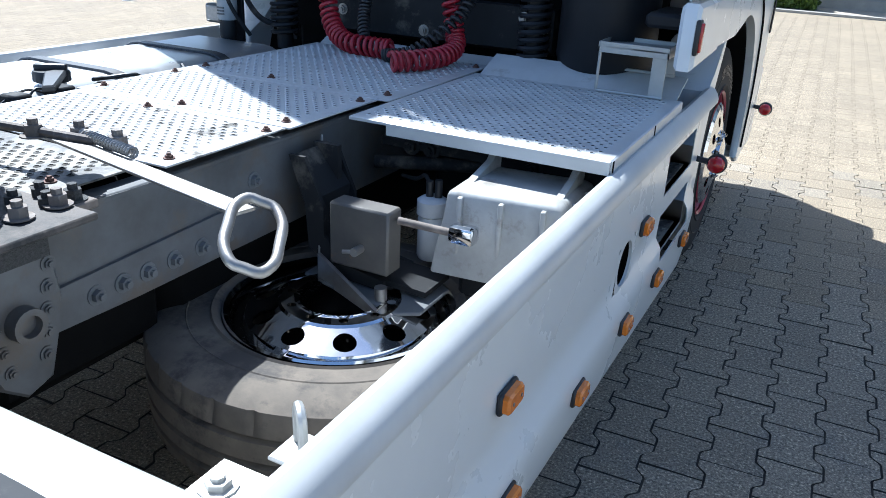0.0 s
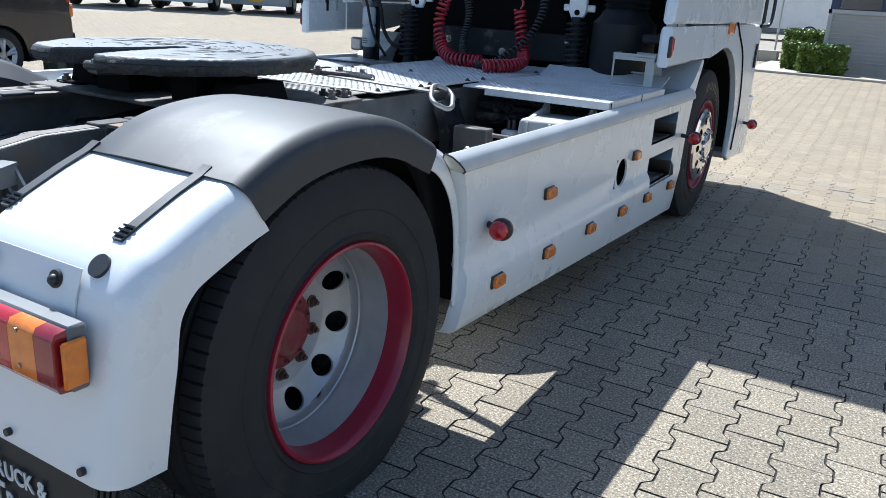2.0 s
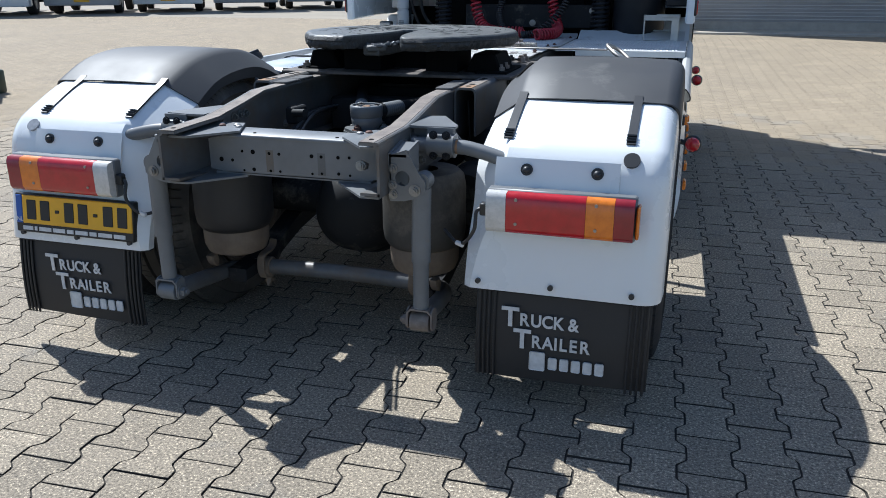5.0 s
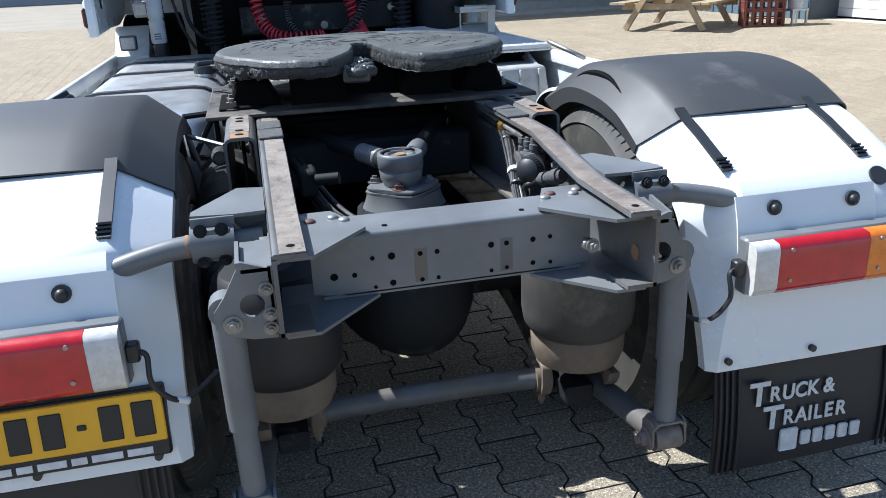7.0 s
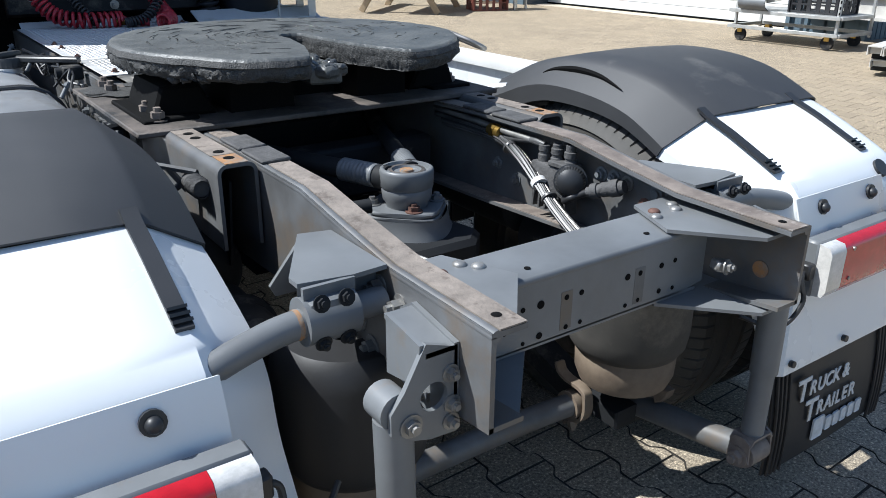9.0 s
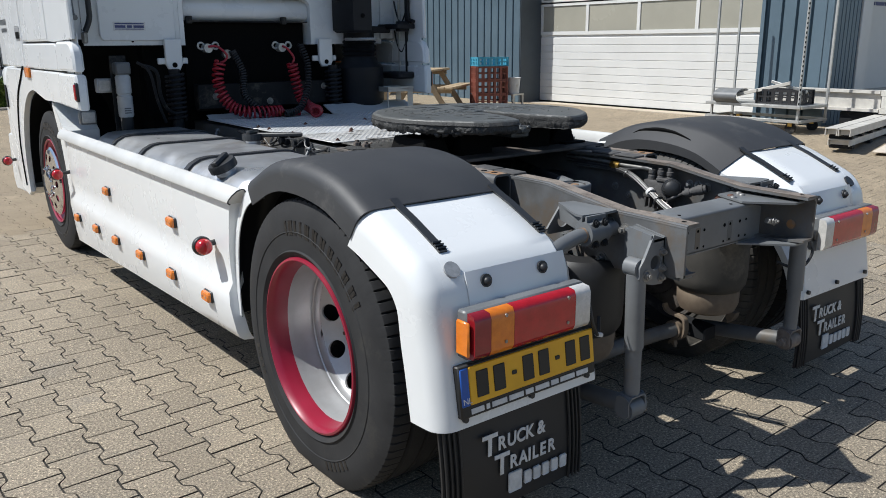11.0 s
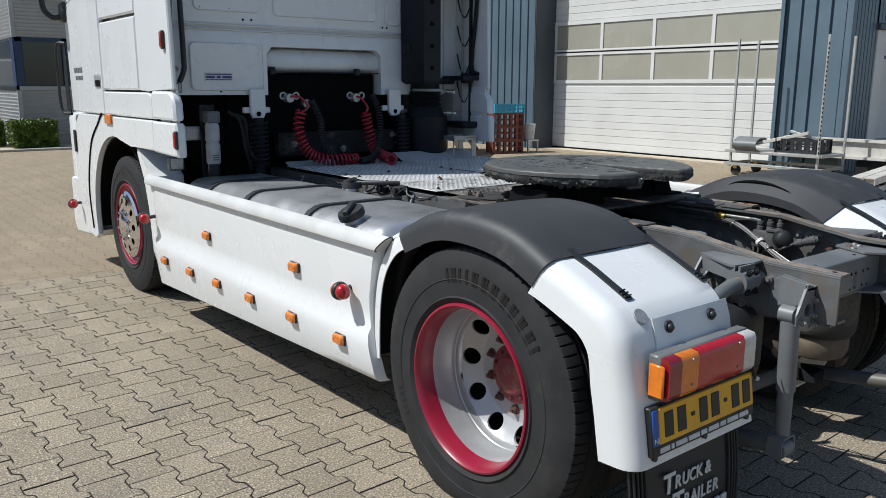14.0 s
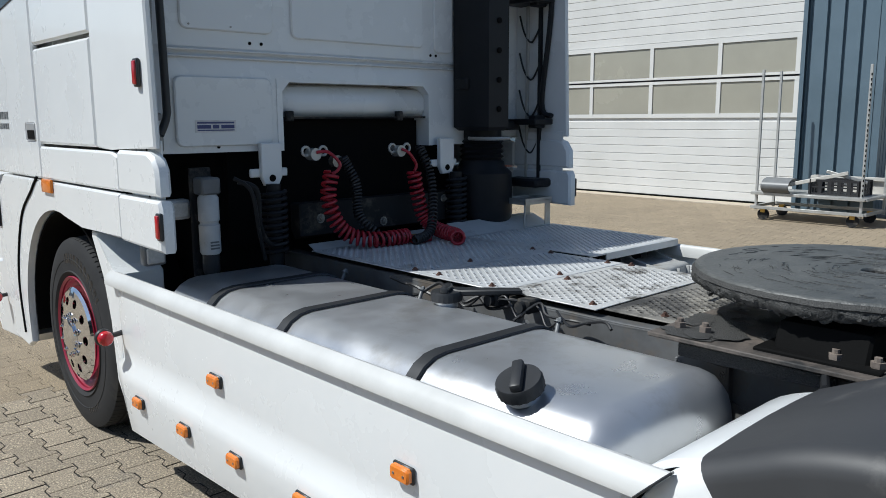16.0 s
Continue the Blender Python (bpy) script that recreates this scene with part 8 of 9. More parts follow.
part("pane", span(B(), (OX + 0.004, OY + 0.3, 1.52), (OX + 0.018, OY + 3.0, 2.45)), OFFGLASS, win)

# ---- things in the yard ----
LEAF = pmat("hedge_leaf", (0.12, 0.185, 0.024), 0.5, col2=(0.075, 0.12, 0.016), scale=3, bump=0, random_amt=0.35)
LEAF_IN = pmat("hedge_inner_shade", (0.012, 0.018, 0.006), 0.9, bump=0)
WOOD = pmat("weathered_wood", (0.42, 0.32, 0.20), 0.75, col2=(0.30, 0.22, 0.13), scale=9, bump=0.2, fine=70)
CRATE_BR = pmat("brown_crate", (0.20, 0.055, 0.035), 0.55, col2=(0.15, 0.045, 0.03), scale=5, bump=0.05)
CRATE_BL = pmat("blue_crate", (0.06, 0.30, 0.42), 0.5, col2=(0.05, 0.25, 0.36), scale=5, bump=0.05)
CRATE_BK = pmat("black_crate", (0.018, 0.018, 0.02), 0.5, bump=0.05)
BOARD = pmat("pale_board", (0.62, 0.55, 0.45), 0.8, col2=(0.55, 0.48, 0.40), scale=3, bump=0.1)
VANBLACK = pmat("dark_van_paint", (0.012, 0.013, 0.02), 0.22, coat=0.6, bump=0.0, scale=2)
CANGREEN = pmat("dark_green_plastic", (0.03, 0.05, 0.035), 0.5, bump=0.1)
SCUFFED = pmat("cream_steel", (0.58, 0.56, 0.51), 0.55, col2=(0.46, 0.44, 0.40), scale=5, bump=0.08, dirt=(0.3, 0.27, 0.23), dirt_at=0.66)


def open_crate(c, s, mat, parent_label, rot, name="crate", slots=5):
    t = thing(name, parent_label, "crate", "stacked crates" if name == "crate" else "", loc=c)
    m = Matrix.Translation(c) @ Matrix.Rotation(radians(rot), 4, 'Z')
    w, d, h = s
    for k, (cx, cy, lx, ly) in enumerate(((0, -d / 2, w, 0), (0, d / 2, w, 0), (-w / 2, 0, 0, d), (w / 2, 0, 0, d))):
        L = lx or ly
        strips = [box(B(), (cx, cy, z), (lx or 0.014, ly or 0.014, hh)) for z, hh in ((0.012, 0.024), (h * 0.5, 0.02), (h - 0.015, 0.03))]
        for q in range(slots + 1):
            o = -L / 2 + L * q / slots
            strips.append(box(B(), (cx + (o if lx else 0), cy + (o if ly else 0), h / 2), (0.05, 0.012, h - 0.002) if lx else (0.012, 0.05, h - 0.002)))
        for b in strips:
            b.transform(m)
            part("crate_slat", b, mat, t)
    b = box(B(), (0, 0, 0.01), (w, d, 0.012))
    b.transform(m)
    part("crate_floor", b, mat, t)
    return t


CX, CYY = 7.92, 9.52
cz = ground_z(CX, CYY)
for k in range(3):
    open_crate((CX, CYY, cz + 0.002 + k * 0.265), (0.60, 0.40, 0.26), CRATE_BR, "reddish brown slotted plastic crate in a stack", -22)
open_crate((CX + 0.01, CYY, cz + 0.002 + 3 * 0.265), (0.60, 0.40, 0.17), CRATE_BL, "blue slotted plastic crate on top of the stack", -18)

b = lathe(B(), [(0.0, 0.0), (0.11, 0.0), (0.14, 0.30), (0.15, 0.31), (0.135, 0.30)], (8.42, 9.35, ground_z(8.42, 9.35) + 0.25), 'z', 20)
tagged(part("bucket", b, FILTERW), "pale grey plastic bucket on a low stand", "bucket")
b = B()
for dx in (-0.13, 0.13):
    for dy in (-0.13, 0.13):
        span(b, (8.42 + dx - 0.015, 9.35 + dy - 0.015, ground_z(8.42, 9.35) - 0.005), (8.42 + dx + 0.015, 9.35 + dy + 0.015, ground_z(8.42, 9.35) + 0.25))
span(b, (8.27, 9.2, ground_z(8.42, 9.35) + 0.22), (8.57, 9.50, ground_z(8.42, 9.35) + 0.25))
tagged(part("stand", b, GALV), "small grey metal stand", "stand")


def picnic_table(c, rot):
    t = thing("picnic_table", "weathered wooden picnic table with benches", "table", loc=c)
    m = Matrix.Translation(c) @ Matrix.Rotation(radians(rot), 4, 'Z')

    def add(name, bb):
        bb.transform(m)
        part(name, bb, WOOD, t)
    for k in range(5):
        add("table_plank", box(B(), (0, -0.30 + k * 0.15, 0.74), (1.8, 0.14, 0.04), 0.004))
    for y in (-0.72, 0.72):
        for k in range(2):
            add("bench_plank", box(B(), (0, y + (k - 0.5) * 0.15, 0.44), (1.8, 0.14, 0.04), 0.004))
    for x in (-0.62, 0.62):
        for y in (-1, 1):
            add("leg", box(B(), (x, y * 0.46, 0.36), (0.045, 0.10, 0.86), 0.004, (y * 33, 0, 0)))
        add("bearer", box(B(), (x + 0.05, 0, 0.38), (0.045, 1.55, 0.10), 0.004))
        add("top_bearer", box(B(), (x + 0.05, 0, 0.68), (0.045, 0.72, 0.08), 0.004))


picnic_table((6.9, 10.4, ground_z(6.9, 10.4)), 38)


def trolley():
    x0, x1, y0, y1 = 7.95, 8.65, 3.12, 4.58
    g = ground_z(8.2, 4.0)
    t = thing("steel_trolley", "galvanised steel trolley with tall corner posts", "trolley", loc=(8.3, 3.85, g))
    for z in (g + 0.17, g + 0.36):
        b = B()
        for x in (x0, x1):
            span(b, (x - 0.02, y0, z - 0.02), (x + 0.02, y1, z + 0.02), 0.003)
        for y in (y0, y1):
            span(b, (x0, y - 0.02, z - 0.019), (x1, y + 0.02, z + 0.019), 0.003)
        part("trolley_rail", b, GALV, t)
    part("trolley_floor", span(B(), (x0, y0, g + 0.37), (x1, y1, g + 0.38)), GALV, t)
    for x, y, lean in ((x0 + 0.14, y1, 0.02), (x1 - 0.02, y1, 0.02), (x0 + 0.05, y0 + 0.06, 0.05), (x1 - 0.02, y0, 0.03)):
        b = B()
        tube(b, [(x, y, g + 0.12), (x + lean, y + lean * 0.4, 2.24)], 0.021, 4)
        p = part("corner_post", b, GALV, t, "tall steel post")
        if y < 3.2 and x < 8.2:
            for k in range(26):
                b = B()
                box(b, (x - 0.018 + lean * k / 26, y - 0.010 + lean * 0.4 * k / 26, g + 0.35 + k * 0.062), (0.012, 0.012, 0.03))
                part("slot", b, HOLE, p)
    for x in (x0 + 0.06, x1 - 0.06):
        for y in (y0 + 0.15, y1 - 0.15):
            b = cyl(B(), (x - 0.02, y, g + 0.075), (x + 0.02, y, g + 0.075), 0.075, seg=18)
            w = part("castor", b, CHASSIS_DK, t)
            part("castor_fork", span(B(), (x - 0.03, y - 0.03, g + 0.10), (x + 0.03, y + 0.03, g + 0.16)), BRASS, w)
    return g


tg = trolley()
open_crate((8.28, 3.55, tg + 0.382), (0.40, 0.60, 0.20), CRATE_BK, "black slotted plastic crate on the trolley", 0, "trolley_crate")
b = B()
prism(b, ribbon([(8.05 + 0.20 * math.cos(a), tg + 0.47 + 0.11 * math.sin(a)) for a in [radians(q) for q in range(20, 250, 20)]], 0.012), 'y', 4.05, 4.42)
tagged(part("rubber_roll", b, CHASSIS), "grey curled rubber sheet on the trolley", "rubber sheet")
b = box(B(), (8.1, 3.78, tg + 0.58), (0.05, 0.75, 0.05), 0.006, (-14, 0, 12))
tagged(part("profile_bar", b, SCUFFED), "cream steel profile lying across the crate", "bar")
b = box(B(), (8.2, 3.45, tg + 0.62), (0.04, 0.5, 0.04), 0.006, (16, 0, 20))
tagged(part("profile_bar", b, GALV), "short grey steel profile lying across the crate", "bar")

# cream steel frame standing behind the trolley, on dark blocks
fr = thing("beam_stack", "cream painted steel frame resting on dark blocks", "frame", loc=(9.3, 2.8, GZ))
b = B()
prism(b, [(8.93, 0.50), (9.07, 0.50), (9.07, 0.54), (9.02, 0.54), (9.02, 0.75), (9.07, 0.75), (9.07, 0.79), (8.93, 0.79), (8.93, 0.75), (8.98, 0.75), (8.98, 0.54), (8.93, 0.54)], 'y', 2.55, 4.2)
part("long_beam", b, SCUFFED, fr)
b = B()
span(b, (8.93, 2.42, 0.48), (9.95, 2.54, 0.56), 0.004), span(b, (8.93, 2.42, 0.72), (9.95, 2.54, 0.80), 0.004)
for x in (8.97, 9.3, 9.6, 9.9):
    span(b, (x - 0.04, 2.44, 0.56), (x + 0.04, 2.52, 0.72))
part("end_frame", b, SCUFFED, fr)
part("support_block", span(B(), (9.0, 2.6, GZ - 0.01), (9.6, 3.1, 0.48), 0.01), CHASSIS_DK, fr)
b = B()
for k in range(3):
    span(b, (9.05 + k * 0.08, 2.40, GZ + 0.03), (9.05 + k * 0.08 + 0.075, 2.415, 0.47))
    part("warning_board", b, REDLENS if k % 2 == 0 else LETTER, fr)
    b = B()
b.free()
# aluminium ramp lying on the paving
rp = thing("beam_pile", "scuffed grey steel beams stacked on dark spacers on the paving", "beams", loc=(8.2, 2.3, GZ))
m = Matrix.Translation((8.25, 2.32, ground_z(8.25, 2.3))) @ Matrix.Rotation(radians(11), 4, 'Z')
for y, z, w, h, ln in ((-0.075, 0.205, 0.135, 0.085, 2.9), (0.075, 0.205, 0.135, 0.085, 2.86), (0.0, 0.075, 0.24, 0.075, 2.7)):
    b = B()
    prism(b, ribbon([(y - w / 2, z - h / 2), (y - w / 2, z + h / 2), (y + w / 2, z + h / 2), (y + w / 2, z - h / 2)], -0.012), 'x', -ln / 2, ln / 2)
    box(b, (0, y, z), (ln - 0.10, w - 0.03, h - 0.02))
    b.transform(m)
    part("beam", b, SCUFFED, rp)
for k in range(7):
    b = box(B(), (-1.26 + k * 0.42, 0, 0.137), (0.07, 0.26, 0.045), 0.004)
    b.transform(m)
    part("spacer", b, CHASSIS_DK, rp)
for k in range(4):
    b = box(B(), (-1.2 + k * 0.8, 0, 0.018), (0.10, 0.26, 0.042), 0.004)
    b.transform(m)
    part("spacer", b, CHASSIS_DK, rp)
b = box(B(), (7.75, 1.45, ground_z(7.75, 1.45) + 0.012), (1.3, 0.85, 0.018), 0.003, (0, 0, 14))
tagged(part("board", b, BOARD), "pale board lying flat on the paving", "board")

# trailer standing in the gable gate
tr = thing("box_trailer", "white box trailer standing in the hall gate", "trailer", loc=(14, 4.8, GZ))
part("trailer_body", span(B(), (10.70, HALL_S + 0.40, 0.66), (19.0, HALL_S + 2.9, 2.36), 0.02), DOORW, tr)
b = span(B(), (10.72, HALL_S + 0.385, 0.36), (19.0, HALL_S + 2.9, 0.66))
for i in range(60):
    for j in range(3):
        box(b, (10.8 + i * 0.10, HALL_S + 0.382, 0.41 + j * 0.10), (0.06, 0.006, 0.012), 0, (0, 45 if (i + j) % 2 else -45, 0))
part("chequer_strip", b, GALV, tr, "chequered aluminium strip")
# black box fills the space below the trailer as painted shade
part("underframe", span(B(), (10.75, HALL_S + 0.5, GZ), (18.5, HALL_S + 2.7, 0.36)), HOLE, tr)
b = B()
xx = 10.95
for w in (0.20, 0.02, 0.30, 0.24, 0.30):
    span(b, (xx, HALL_S + 0.392, 2.00), (xx + w, HALL_S + 0.399, 2.055))
    xx += w + 0.03
part("print_bar", b, BLUE_INK, tr)
part("trailer_lamp", span(B(), (11.0, HALL_S + 0.392, 2.24), (11.1, HALL_S + 0.40, 2.29)), CHASSIS_DK, tr)
# black sheet gives the gate its inner shade by colour
tagged(part("wall_gate_inside", span(B(), (10.0, HALL_S + 3.2, GZ), (22.0, HALL_S + 3.4, HALL_T)), HOLE), "black sheet standing for the shade inside the hall gate", "wall", kind="structure")


def hedge(x0, x1, y0, y1, h, n, seed, label):
    rnd = random.Random(seed)
    g = ground_z((x0 + x1) / 2, y0)
    t = thing("hedge", label, "hedge", "clipped hedges", loc=((x0 + x1) / 2, (y0 + y1) / 2, g))
    # near-black box: shade between the leaves, put into colour
    part("inner_growth", span(B(), (x0 + 0.08, y0 + 0.08, g - 0.02), (x1 - 0.08, y1 - 0.08, g + h - 0.08), 0.05), LEAF_IN, t)
    verts, faces = [], []
    for k in range(n):
        f = rnd.random()
        u, v = rnd.random(), rnd.random()
        bulge = 0.05 * math.sin(u * 17 + seed) * math.sin(v * 9 + seed)
        if f < 0.42:
            p = Vector((lerp(x0, x1, u), y0 - bulge + rnd.uniform(0, 0.10), g + 0.06 + v * (h - 0.06)))
        elif f < 0.72:
            p = Vector((lerp(x0, x1, u), lerp(y0, y1, v), g + h + bulge - rnd.uniform(0, 0.10)))
        else:
            p = Vector((x0 - bulge + rnd.uniform(0, 0.1) if f < 0.86 else x1 + bulge - rnd.uniform(0, 0.1), lerp(y0, y1, u), g + 0.06 + v * (h - 0.06)))
        a = Vector((rnd.uniform(-1, 1), rnd.uniform(-1, 1), rnd.uniform(-1, 1))).normalized()
        c = a.cross(Vector((rnd.uniform(-1, 1), rnd.uniform(-1, 1), rnd.uniform(-1, 1)))).normalized()
        L, W = rnd.uniform(0.022, 0.042), rnd.uniform(0.012, 0.020)
        i = len(verts)
        verts += [p - a * L, p + c * W, p + a * L, p - c * W]
        faces.append((i, i + 1, i + 2, i + 3))
    me = bpy.data.meshes.new("leaves")
    me.from_pydata(verts, [], faces)
    me.materials.append(LEAF)
    ob = new("leaves", me)
    ob.parent = t
    ob.matrix_parent_inverse = Matrix.Translation(t.location).inverted()
    tagged(ob, kind="stuff")


hedge(0.15, 1.0, 15.62, 16.15, 0.57, 8000, 3, "clipped green hedge in front of the office corner")
hedge(-0.24, 0.13, 16.3, 17.3, 0.56, 5000, 4, "clipped green hedge beside the office wall")
hedge(-0.62, 0.25, 18.6, 19.6, 0.78, 5000, 5, "taller clipped hedge farther along the office wall")
b = B()
prism(b, [(-0.75, 15.35), (26, 15.35), (26, 16.55), (0.4, 16.55), (0.4, 24.0), (-1.0, 24.0)], 'z', GZ - 0.06, GZ + 0.035)
tagged(part("planting_bed", b, PLINTH), "sandy planting bed with a low edge", "bed", kind="structure")
b = span(B(), (-0.78, 15.27, GZ - 0.08), (26, 15.35, GZ + 0.05), 0.01)
tagged(part("kerb_1", b, CONC), "low concrete kerb of the planting bed", "kerb", kind="structure")
b = span(B(), (-3.2, 19.0, GZ - 0.05), (-0.75, 19.3, GZ + 0.26), 0.02)
tagged(part("kerb_2", b, CONC), "low white concrete barrier", "kerb", kind="structure")
b = cyl(B(), (-0.95, 19.8, GZ - 0.02), (-0.95, 19.8, 1.9), 0.025, seg=10)
tagged(part("sign_post", b, GALV), "thin grey steel post", "post")


def wheel_at(parent, c, r, w, axis, s, rimmat=ALU, name="wheel"):
    b = lathe(B(), [(r * 0.62, 0.02), (r * 0.9, 0.0), (r, 0.04), (r, w - 0.03), (r * 0.9, w), (r * 0.5, w)], c, axis, 32, -s)
    t = part(name, b, RUBBER, parent)
    b = lathe(B(), [(r * 0.64, 0.012), (r * 0.58, 0.03), (r * 0.50, 0.05)], c, axis, 32, -s)
    lathe(b, [(r * 0.16, 0.0), (0.0, 0.0)], c, axis, 16, -s)
    for k in range(5):
        a = k * 2 * math.pi / 5 + 0.3
        u, v = math.cos(a), math.sin(a)
        for q in (-0.16, 0.16):
            p0 = [0.0, r * 0.12 * u, r * 0.12 * v]
            p1 = [0.0, r * 0.58 * math.cos(a + q), r * 0.58 * math.sin(a + q)]
            if axis == 'y':
                p0 = [p0[1], 0.0, p0[2]]
                p1 = [p1[1], 0.0, p1[2]]
            tube(b, [Vector(c) + Vector(p0), Vector(c) + Vector(p1)], r * 0.06, 5)
    part("wheel_rim", b, rimmat, t)
    # black disc paints shade behind the spokes
    b = lathe(B(), [(r * 0.6, 0.09), (0.0, 0.09)], c, axis, 24, -s)
    part("wheel_back", b, HOLE, t)


def dark_van():
    v = thing("dark_van", "dark blue-black van with alloy wheels parked in the yard", "van", loc=(-8.5, 5.0, 0))
    x1, y0, y1 = -6.05, 4.10, 5.95
    prof = [(x1 + 0.02, 0.42), (x1 + 0.05, 0.62), (x1, 0.95), (x1 - 0.05, 1.30), (x1 - 0.22, 1.92), (x1 - 3.0, 1.96), (x1 - 3.7, 1.35), (x1 - 4.7, 1.10), (x1 - 4.75, 0.40)]
    fw_ = (x1 - 4.0, 0.34)
    rw_ = (x1 - 1.13, 0.34)
    low = []
    for cx, cz in (fw_, rw_):
        low += [(cx + 0.40 * math.cos(radians(a)), max(0.24, cz + 0.40 * math.sin(radians(a)))) for a in range(195, -16, -15)]
    b = B()
    prism(b, prof + [(x1 - 4.7, 0.24)] + low + [(x1 - 0.1, 0.28)], 'y', y0, y1, 0.03)
    part("van_body", b, VANBLACK, v)
    b = B()
    prism(b, [(x1 - 0.35, 1.25), (x1 - 0.45, 1.78), (x1 - 2.9, 1.82), (x1 - 3.5, 1.32), (x1 - 3.4, 1.25)], 'y', y0 - 0.004, y0 + 0.02)
    part("van_window", b, GLASS, v)
    part("van_bumper", span(B(), (x1 - 0.1, y0 + 0.02, 0.30), (x1 + 0.10, y1 - 0.02, 0.60), 0.04, 2), CHASSIS_DK, v)
    b = span(B(), (x1 - 0.06, y0 - 0.006, 0.98), (x1 + 0.035, y0 + 0.10, 1.40), 0.02)
    lamp = part("van_lamp", b, REDLENS, v)
    part("lens", span(B(), (x1 - 0.02, y0 - 0.009, 0.80), (x1 + 0.06, y0 + 0.11, 0.97), 0.02), ORANGE, lamp)
    for cx, cz in (fw_, rw_):
        wheel_at(v, (cx, y0 + 0.01, cz), 0.335, 0.2, 'y', -1)
        wheel_at(v, (cx, y1 - 0.01, cz), 0.335, 0.2, 'y', 1)
    v.matrix_world = Matrix.Translation((-7.75, 5.20, 0)) @ Matrix.Rotation(radians(101), 4, 'Z') @ Matrix.Translation((-x1, -y0, 0)) @ v.matrix_world


dark_van()
for k in range(2):
    x, y = -7.38 + k * 0.05, 4.66 + k * 0.27
    t = thing("jerrycan", "dark green plastic jerrycan standing by the van", "jerrycan", "two jerrycans", loc=(x, y, 0))
    b = box(B(), (x, y, 0.15), (0.26, 0.16, 0.30), 0.03, (0, 0, 12), 2)
    part("can_body", b, CANGREEN, t)
    b = tube(B(), [(x - 0.08, y, 0.29), (x - 0.07, y, 0.335), (x + 0.05, y, 0.335), (x + 0.06, y, 0.29)], 0.016, 8)
    part("can_grip", b, CANGREEN, t)
    part("can_lid", cyl(B(), (x + 0.09, y, 0.29), (x + 0.09, y, 0.33), 0.025), BLACKPL, t)


def far_truck(x, y, rot, cabcol, label):
    g = ground_z(x, y)
    t = thing("parked_truck", label, "truck", "parked trucks", loc=(x, y, g))
    m = Matrix.Translation((x, y, g)) @ Matrix.Rotation(radians(rot), 4, 'Z')

    def add(name, bb, mat, par=t):
        bb.transform(m)
        return part(name, bb, mat, par)
    body = add("truck_cab", span(B(), (-1.22, 0.0, 0.9), (1.22, 2.3, 3.4), 0.10, 2), cabcol)
    add("truck_bumper", span(B(), (-1.24, -0.12, 0.30), (1.24, 0.5, 0.92), 0.05, 2), cabcol)
    add("truck_grille", span(B(), (-0.95, -0.02, 1.0), (0.95, 0.03, 1.75), 0.02), CHASSIS_DK, body)
    add("windscreen", span(B(), (-1.1, -0.015, 1.95), (1.1, 0.02, 2.85), 0.02), GLASS, body)
    add("plate", span(B(), (-0.26, -0.135, 0.42), (0.26, -0.125, 0.54)), YELLOW, body)
    for sx in (-1, 1):
        add("head_lamp", span(B(), (sx * 0.75, -0.135, 0.62), (sx * 1.15, -0.11, 0.82), 0.01), CLEARLENS, body)
    add("truck_chassis", span(B(), (-0.45, 2.0, 0.55), (0.45, 6.0, 0.9)), CHASSIS_DK)
    add("truck_skirt", span(B(), (-1.2, 2.3, 0.40), (1.2, 4.2, 0.95), 0.02), CHASSIS_DK)
    for sx in (-1, 1):
        for yy in (1.35, 5.1):
            b = lathe(B(), [(0.30, 0.02), (0.45, 0.0), (0.5, 0.04), (0.5, 0.28), (0.3, 0.3)], (sx * 1.2, yy, 0.5), 'x', 24, -sx)
            w = add("wheel", b, RUBBER)
            b = lathe(B(), [(0.31, 0.01), (0.25, 0.04), (0.18, 0.02), (0.0, 0.015)], (sx * 1.2, yy, 0.5), 'x', 24, -sx)
            add("wheel_rim", b, SILVER, w)


for q, (x, y, r) in enumerate(((-21.5, 18.8, 32), (-19.6, 21.0, 32), (-17.6, 23.2, 32), (-15.6, 25.4, 32), (-23.4, 16.6, 32), (-13.6, 27.6, 32))):
    far_truck(x, y, r, WHITE if q % 2 == 0 else SIDING, "white parked truck facing the yard" if q % 2 == 0 else "grey parked truck facing the yard")


def white_van():
    g = GZ
    v = thing("white_van", "white panel van parked beyond the hedge", "van", loc=(-3.5, 34, g))
    b = B()
    prism(b, [(-1.1, 0.35), (-1.05, 1.9), (-1.3, 2.3), (-4.6, 2.3), (-5.6, 1.5), (-6.3, 1.2), (-6.35, 0.35)], 'y', 34.0, 35.9, 0.05)
    b.transform(Matrix.Translation((0, 0, g)))
    part("van_body", b, WHITE, v)
    for x in (-2.0, -5.4):
        wheel_at(v, (x, 33.99, g + 0.34), 0.34, 0.22, 'y', -1)
    part("van_window", span(B(), (-5.3, 33.99, g + 1.35), (-4.2, 34.02, g + 1.9), 0.02), GLASS, v)
    part("van_sill", span(B(), (-6.2, 33.985, g + 0.30), (-1.1, 34.05, g + 0.5), 0.02), CHASSIS, v)


white_van()
# low sheds and fence that close the yard far off
tagged(part("backdrop_hall", span(B(), (-70, 46, 0), (60, 56, 6.5)), SIDING), "long grey hall closing the yard far off", "building", kind="structure")
tagged(part("backdrop_hall_west", span(B(), (-62, -60, 0), (-52, 50, 7.0)), SIDING), "long grey hall on the far side of the yard", "building", kind="structure")

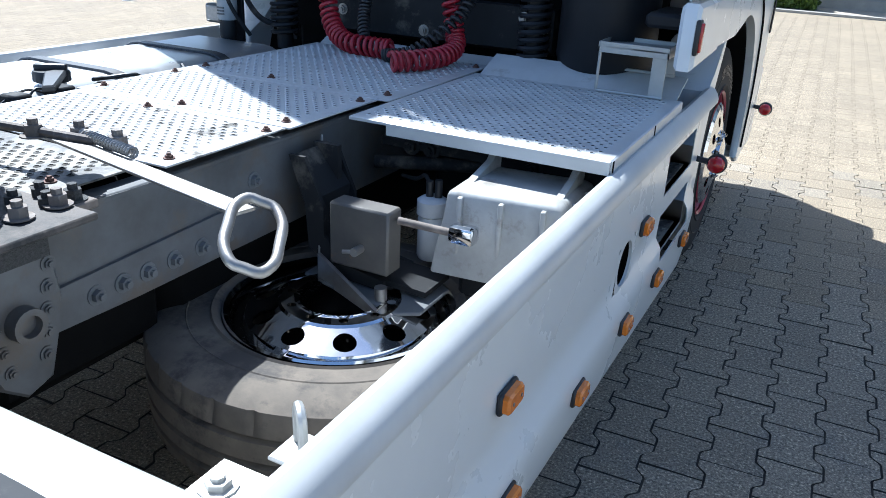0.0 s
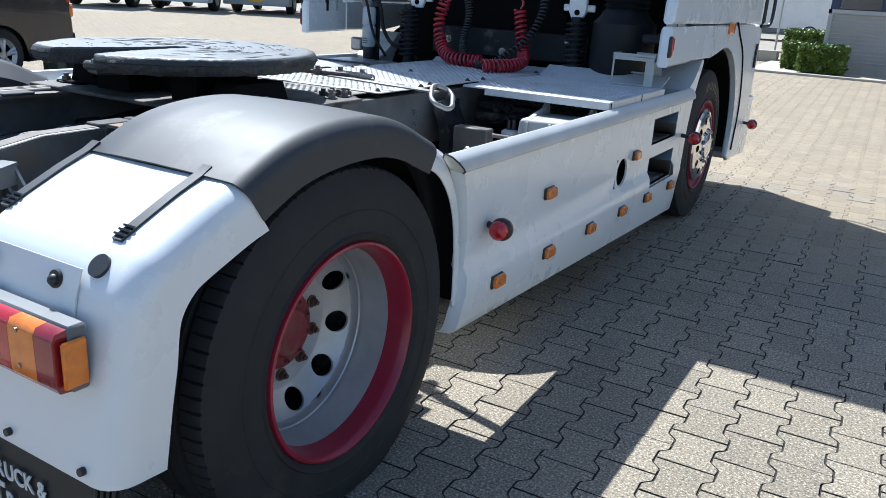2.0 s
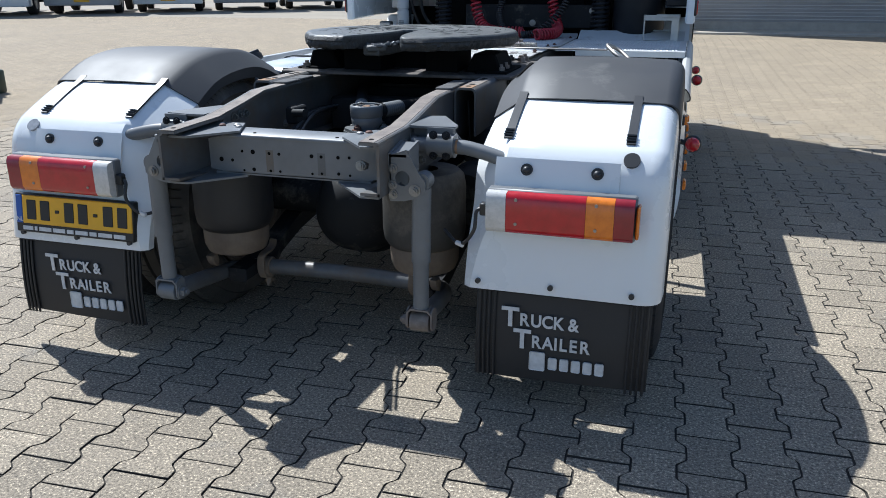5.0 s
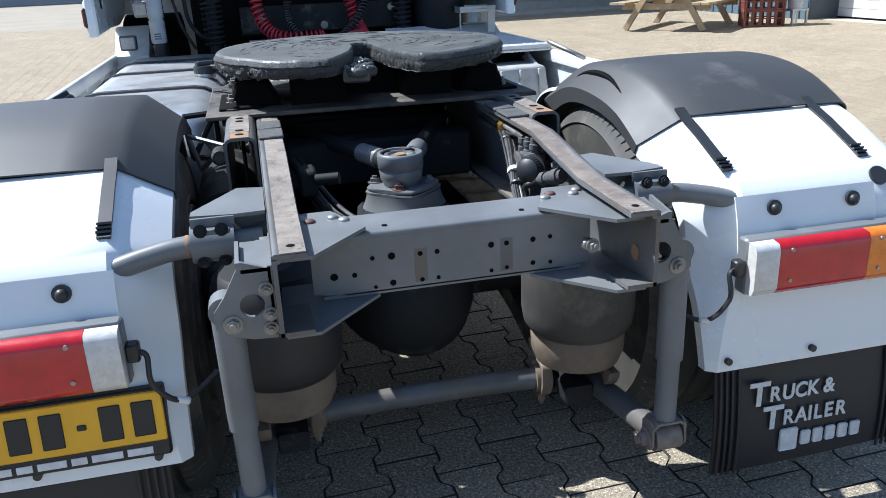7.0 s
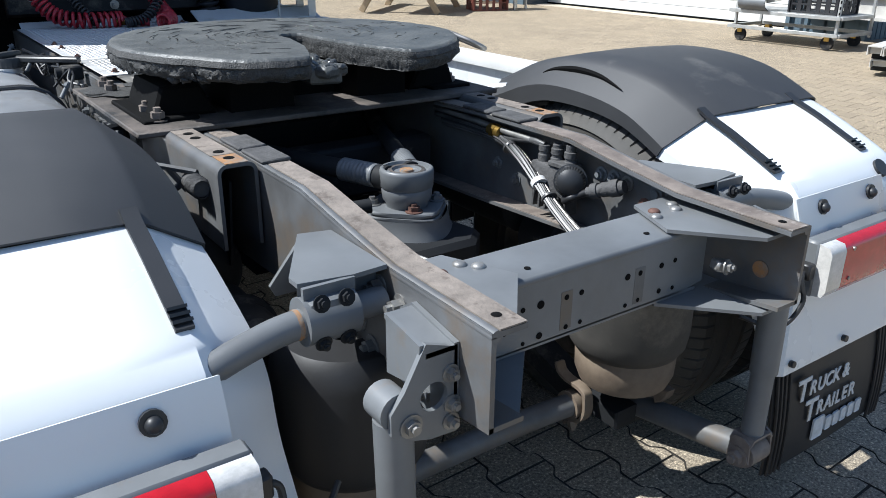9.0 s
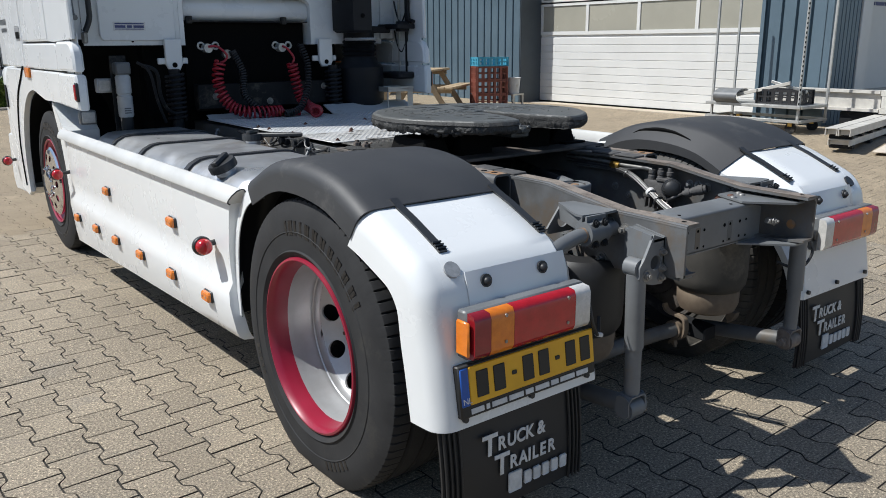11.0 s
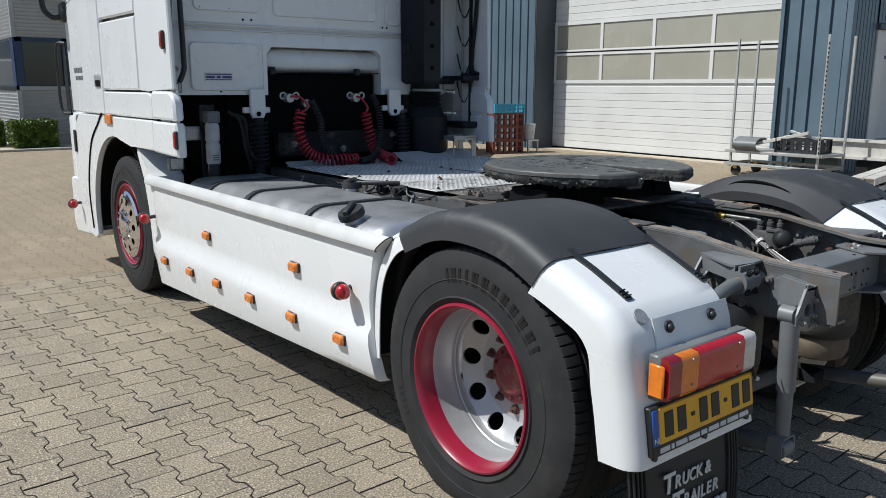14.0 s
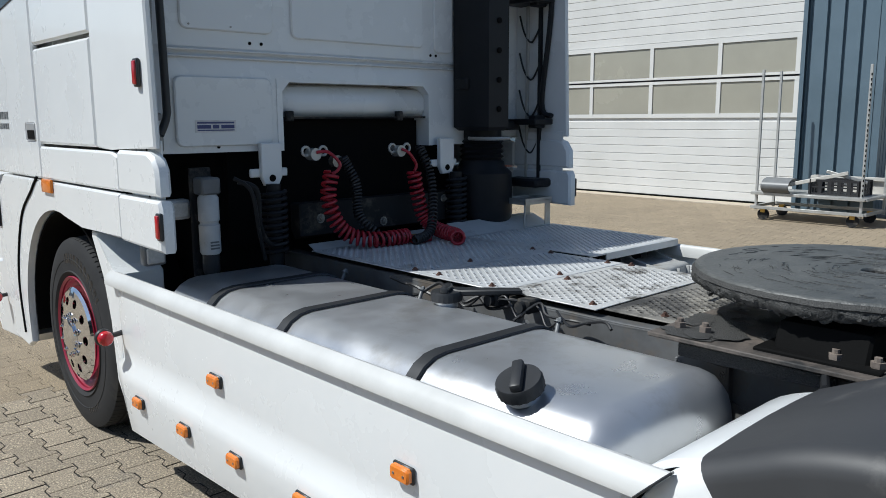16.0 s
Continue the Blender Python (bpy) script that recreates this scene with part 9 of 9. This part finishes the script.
# ---- paving stones: the nearest as parts, the rest as one mesh ----
def paver_mesh(name, k):
    me = bpy.data.meshes.new(name)
    rnd = np.random.RandomState(k)
    v = PV.copy()
    n = len(PTOP)
    v[:n, 2] += rnd.uniform(-0.0008, 0.0008) + 0.012 * (rnd.rand() - 0.5) * v[:n, 0]
    v[n:2 * n, :2] += rnd.normal(0, 0.0006, (n, 2))
    me.from_pydata(v.tolist(), [], [PTOP] + PF4)
    me.materials.append(PAVE)
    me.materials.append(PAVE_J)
    # lower side walls coloured dark, like the shade deep in a joint
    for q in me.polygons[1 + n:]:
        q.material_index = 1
    return me


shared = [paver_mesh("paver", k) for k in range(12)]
rnd = np.random.RandomState(7)
near, rest = [], []
for i in range(-150, 75):
    for j in range(-55, 110):
        x, y = pave_place(i, j)
        if not (-20 < x < 9.3 and -9 < y < 20):
            continue
        if x < -11 and y < 2:
            continue
        (near if (-3.05 < x < -1.5 and -1.1 < y < 3.2) or (1.45 < x < 2.3 and -0.8 < y < 1.3) else rest).append((x, y))
near = sorted(near, key=lambda p: abs(abs(p[0]) - 1.9) + 0.4 * abs(p[1] - 0.4))
rest += near[300:]
for k, (x, y) in enumerate(near[:300]):
    ob = new("paver", shared[k % 12])
    ob.parent = ground
    ob.location = (x, y, ground_z(x, y) + 0.0012 * math.sin(k * 2.7))
    ob.rotation_euler = (0, 0, radians(PA) + (math.pi if k % 2 else 0.0))


def paved(name, places, V, label, rough=1.0, joint=PAVE_J, stone=PAVE):
    """Joins many pavers into one mesh, each a little tilted on the yard's slope."""
    P = np.array(places)
    N = len(P)
    Z = np.array([ground_z(x, y) for x, y in places]) + rnd.uniform(-0.0015, 0.0015, N) * rough
    rot = radians(PA) + rnd.normal(0, 0.004, N)
    c, s_ = np.cos(rot)[:, None], np.sin(rot)[:, None]
    nv, nt = len(V), len(PTOP)
    tilt = rnd.normal(0, 0.006, (N, 2)) * rough
    X = P[:, :1] + V[None, :, 0] * c - V[None, :, 1] * s_
    Y = P[:, 1:] + V[None, :, 0] * s_ + V[None, :, 1] * c
    ZZ = Z[:, None] + V[None, :, 2] + tilt[:, :1] * V[None, :, 0] + tilt[:, 1:] * V[None, :, 1]
    # each stone lies along the slope of the yard
    gx = np.array([(ground_z(x + 0.05, y) - ground_z(x - 0.05, y)) / 0.1 for x, y in places])[:, None]
    gy = np.array([(ground_z(x, y + 0.05) - ground_z(x, y - 0.05)) / 0.1 for x, y in places])[:, None]
    ZZ = ZZ + gx * (X - P[:, :1]) + gy * (Y - P[:, 1:])
    verts = np.stack([X, Y, ZZ], -1).reshape(-1, 3)
    me = bpy.data.meshes.new(name)
    side = np.array(PF4)
    base = np.arange(N) * nv
    loops = np.concatenate([(base[:, None] + np.arange(nt)[None]).reshape(-1), (base[:, None, None] + side[None]).reshape(-1)])
    starts = np.concatenate([np.arange(N) * nt, N * nt + np.arange(N * len(side)) * 4])
    totals = np.concatenate([np.full(N, nt), np.full(N * len(side), 4)])
    me.vertices.add(len(verts))
    me.vertices.foreach_set("co", verts.ravel())
    me.loops.add(len(loops))
    me.loops.foreach_set("vertex_index", loops.astype(np.int32))
    me.polygons.add(len(starts))
    me.polygons.foreach_set("loop_start", starts.astype(np.int32))
    me.polygons.foreach_set("loop_total", totals.astype(np.int32))
    me.update(calc_edges=True)
    me.validate()
    me.shade_flat()
    me.materials.append(stone)
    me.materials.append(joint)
    # lower side walls take the joint colour, which darkens them as shade would
    side_shade = np.zeros(N * (1 + len(side)), np.int32)
    side_shade[N:] = np.tile(np.arange(len(side)) >= nt, N)
    me.polygons.foreach_set("material_index", side_shade)
    ob = new(name, me)
    ob.parent = ground
    tagged(ob, label, "", kind="stuff")


# farther out the joints are packed with sand
tight = paver_arrays(0.0017, 0.0012)[0]
random.seed(23)


def sandy(p):
    # an uneven edge, where sand thins out
    w = 1.6 * noise.noise((p[0] * 0.45, p[1] * 0.45, 2.0)) + random.uniform(-0.35, 0.35)
    return p[0] < -5.2 + w or p[0] > 3.6 + w or p[0] > 1.4 + w and p[1] > 4.2 + w or p[1] > 5.0 + w or p[1] < -4.7 + w


far = [sandy(p) for p in rest]
out, mid = [p for p, f in zip(rest, far) if f], [p for p, f in zip(rest, far) if not f]
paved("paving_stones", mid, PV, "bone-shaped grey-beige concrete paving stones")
paved("paving_stones", out, tight, "bone-shaped paving stones with sand-filled joints", 0.15, PAVE_S, PAVE_D)
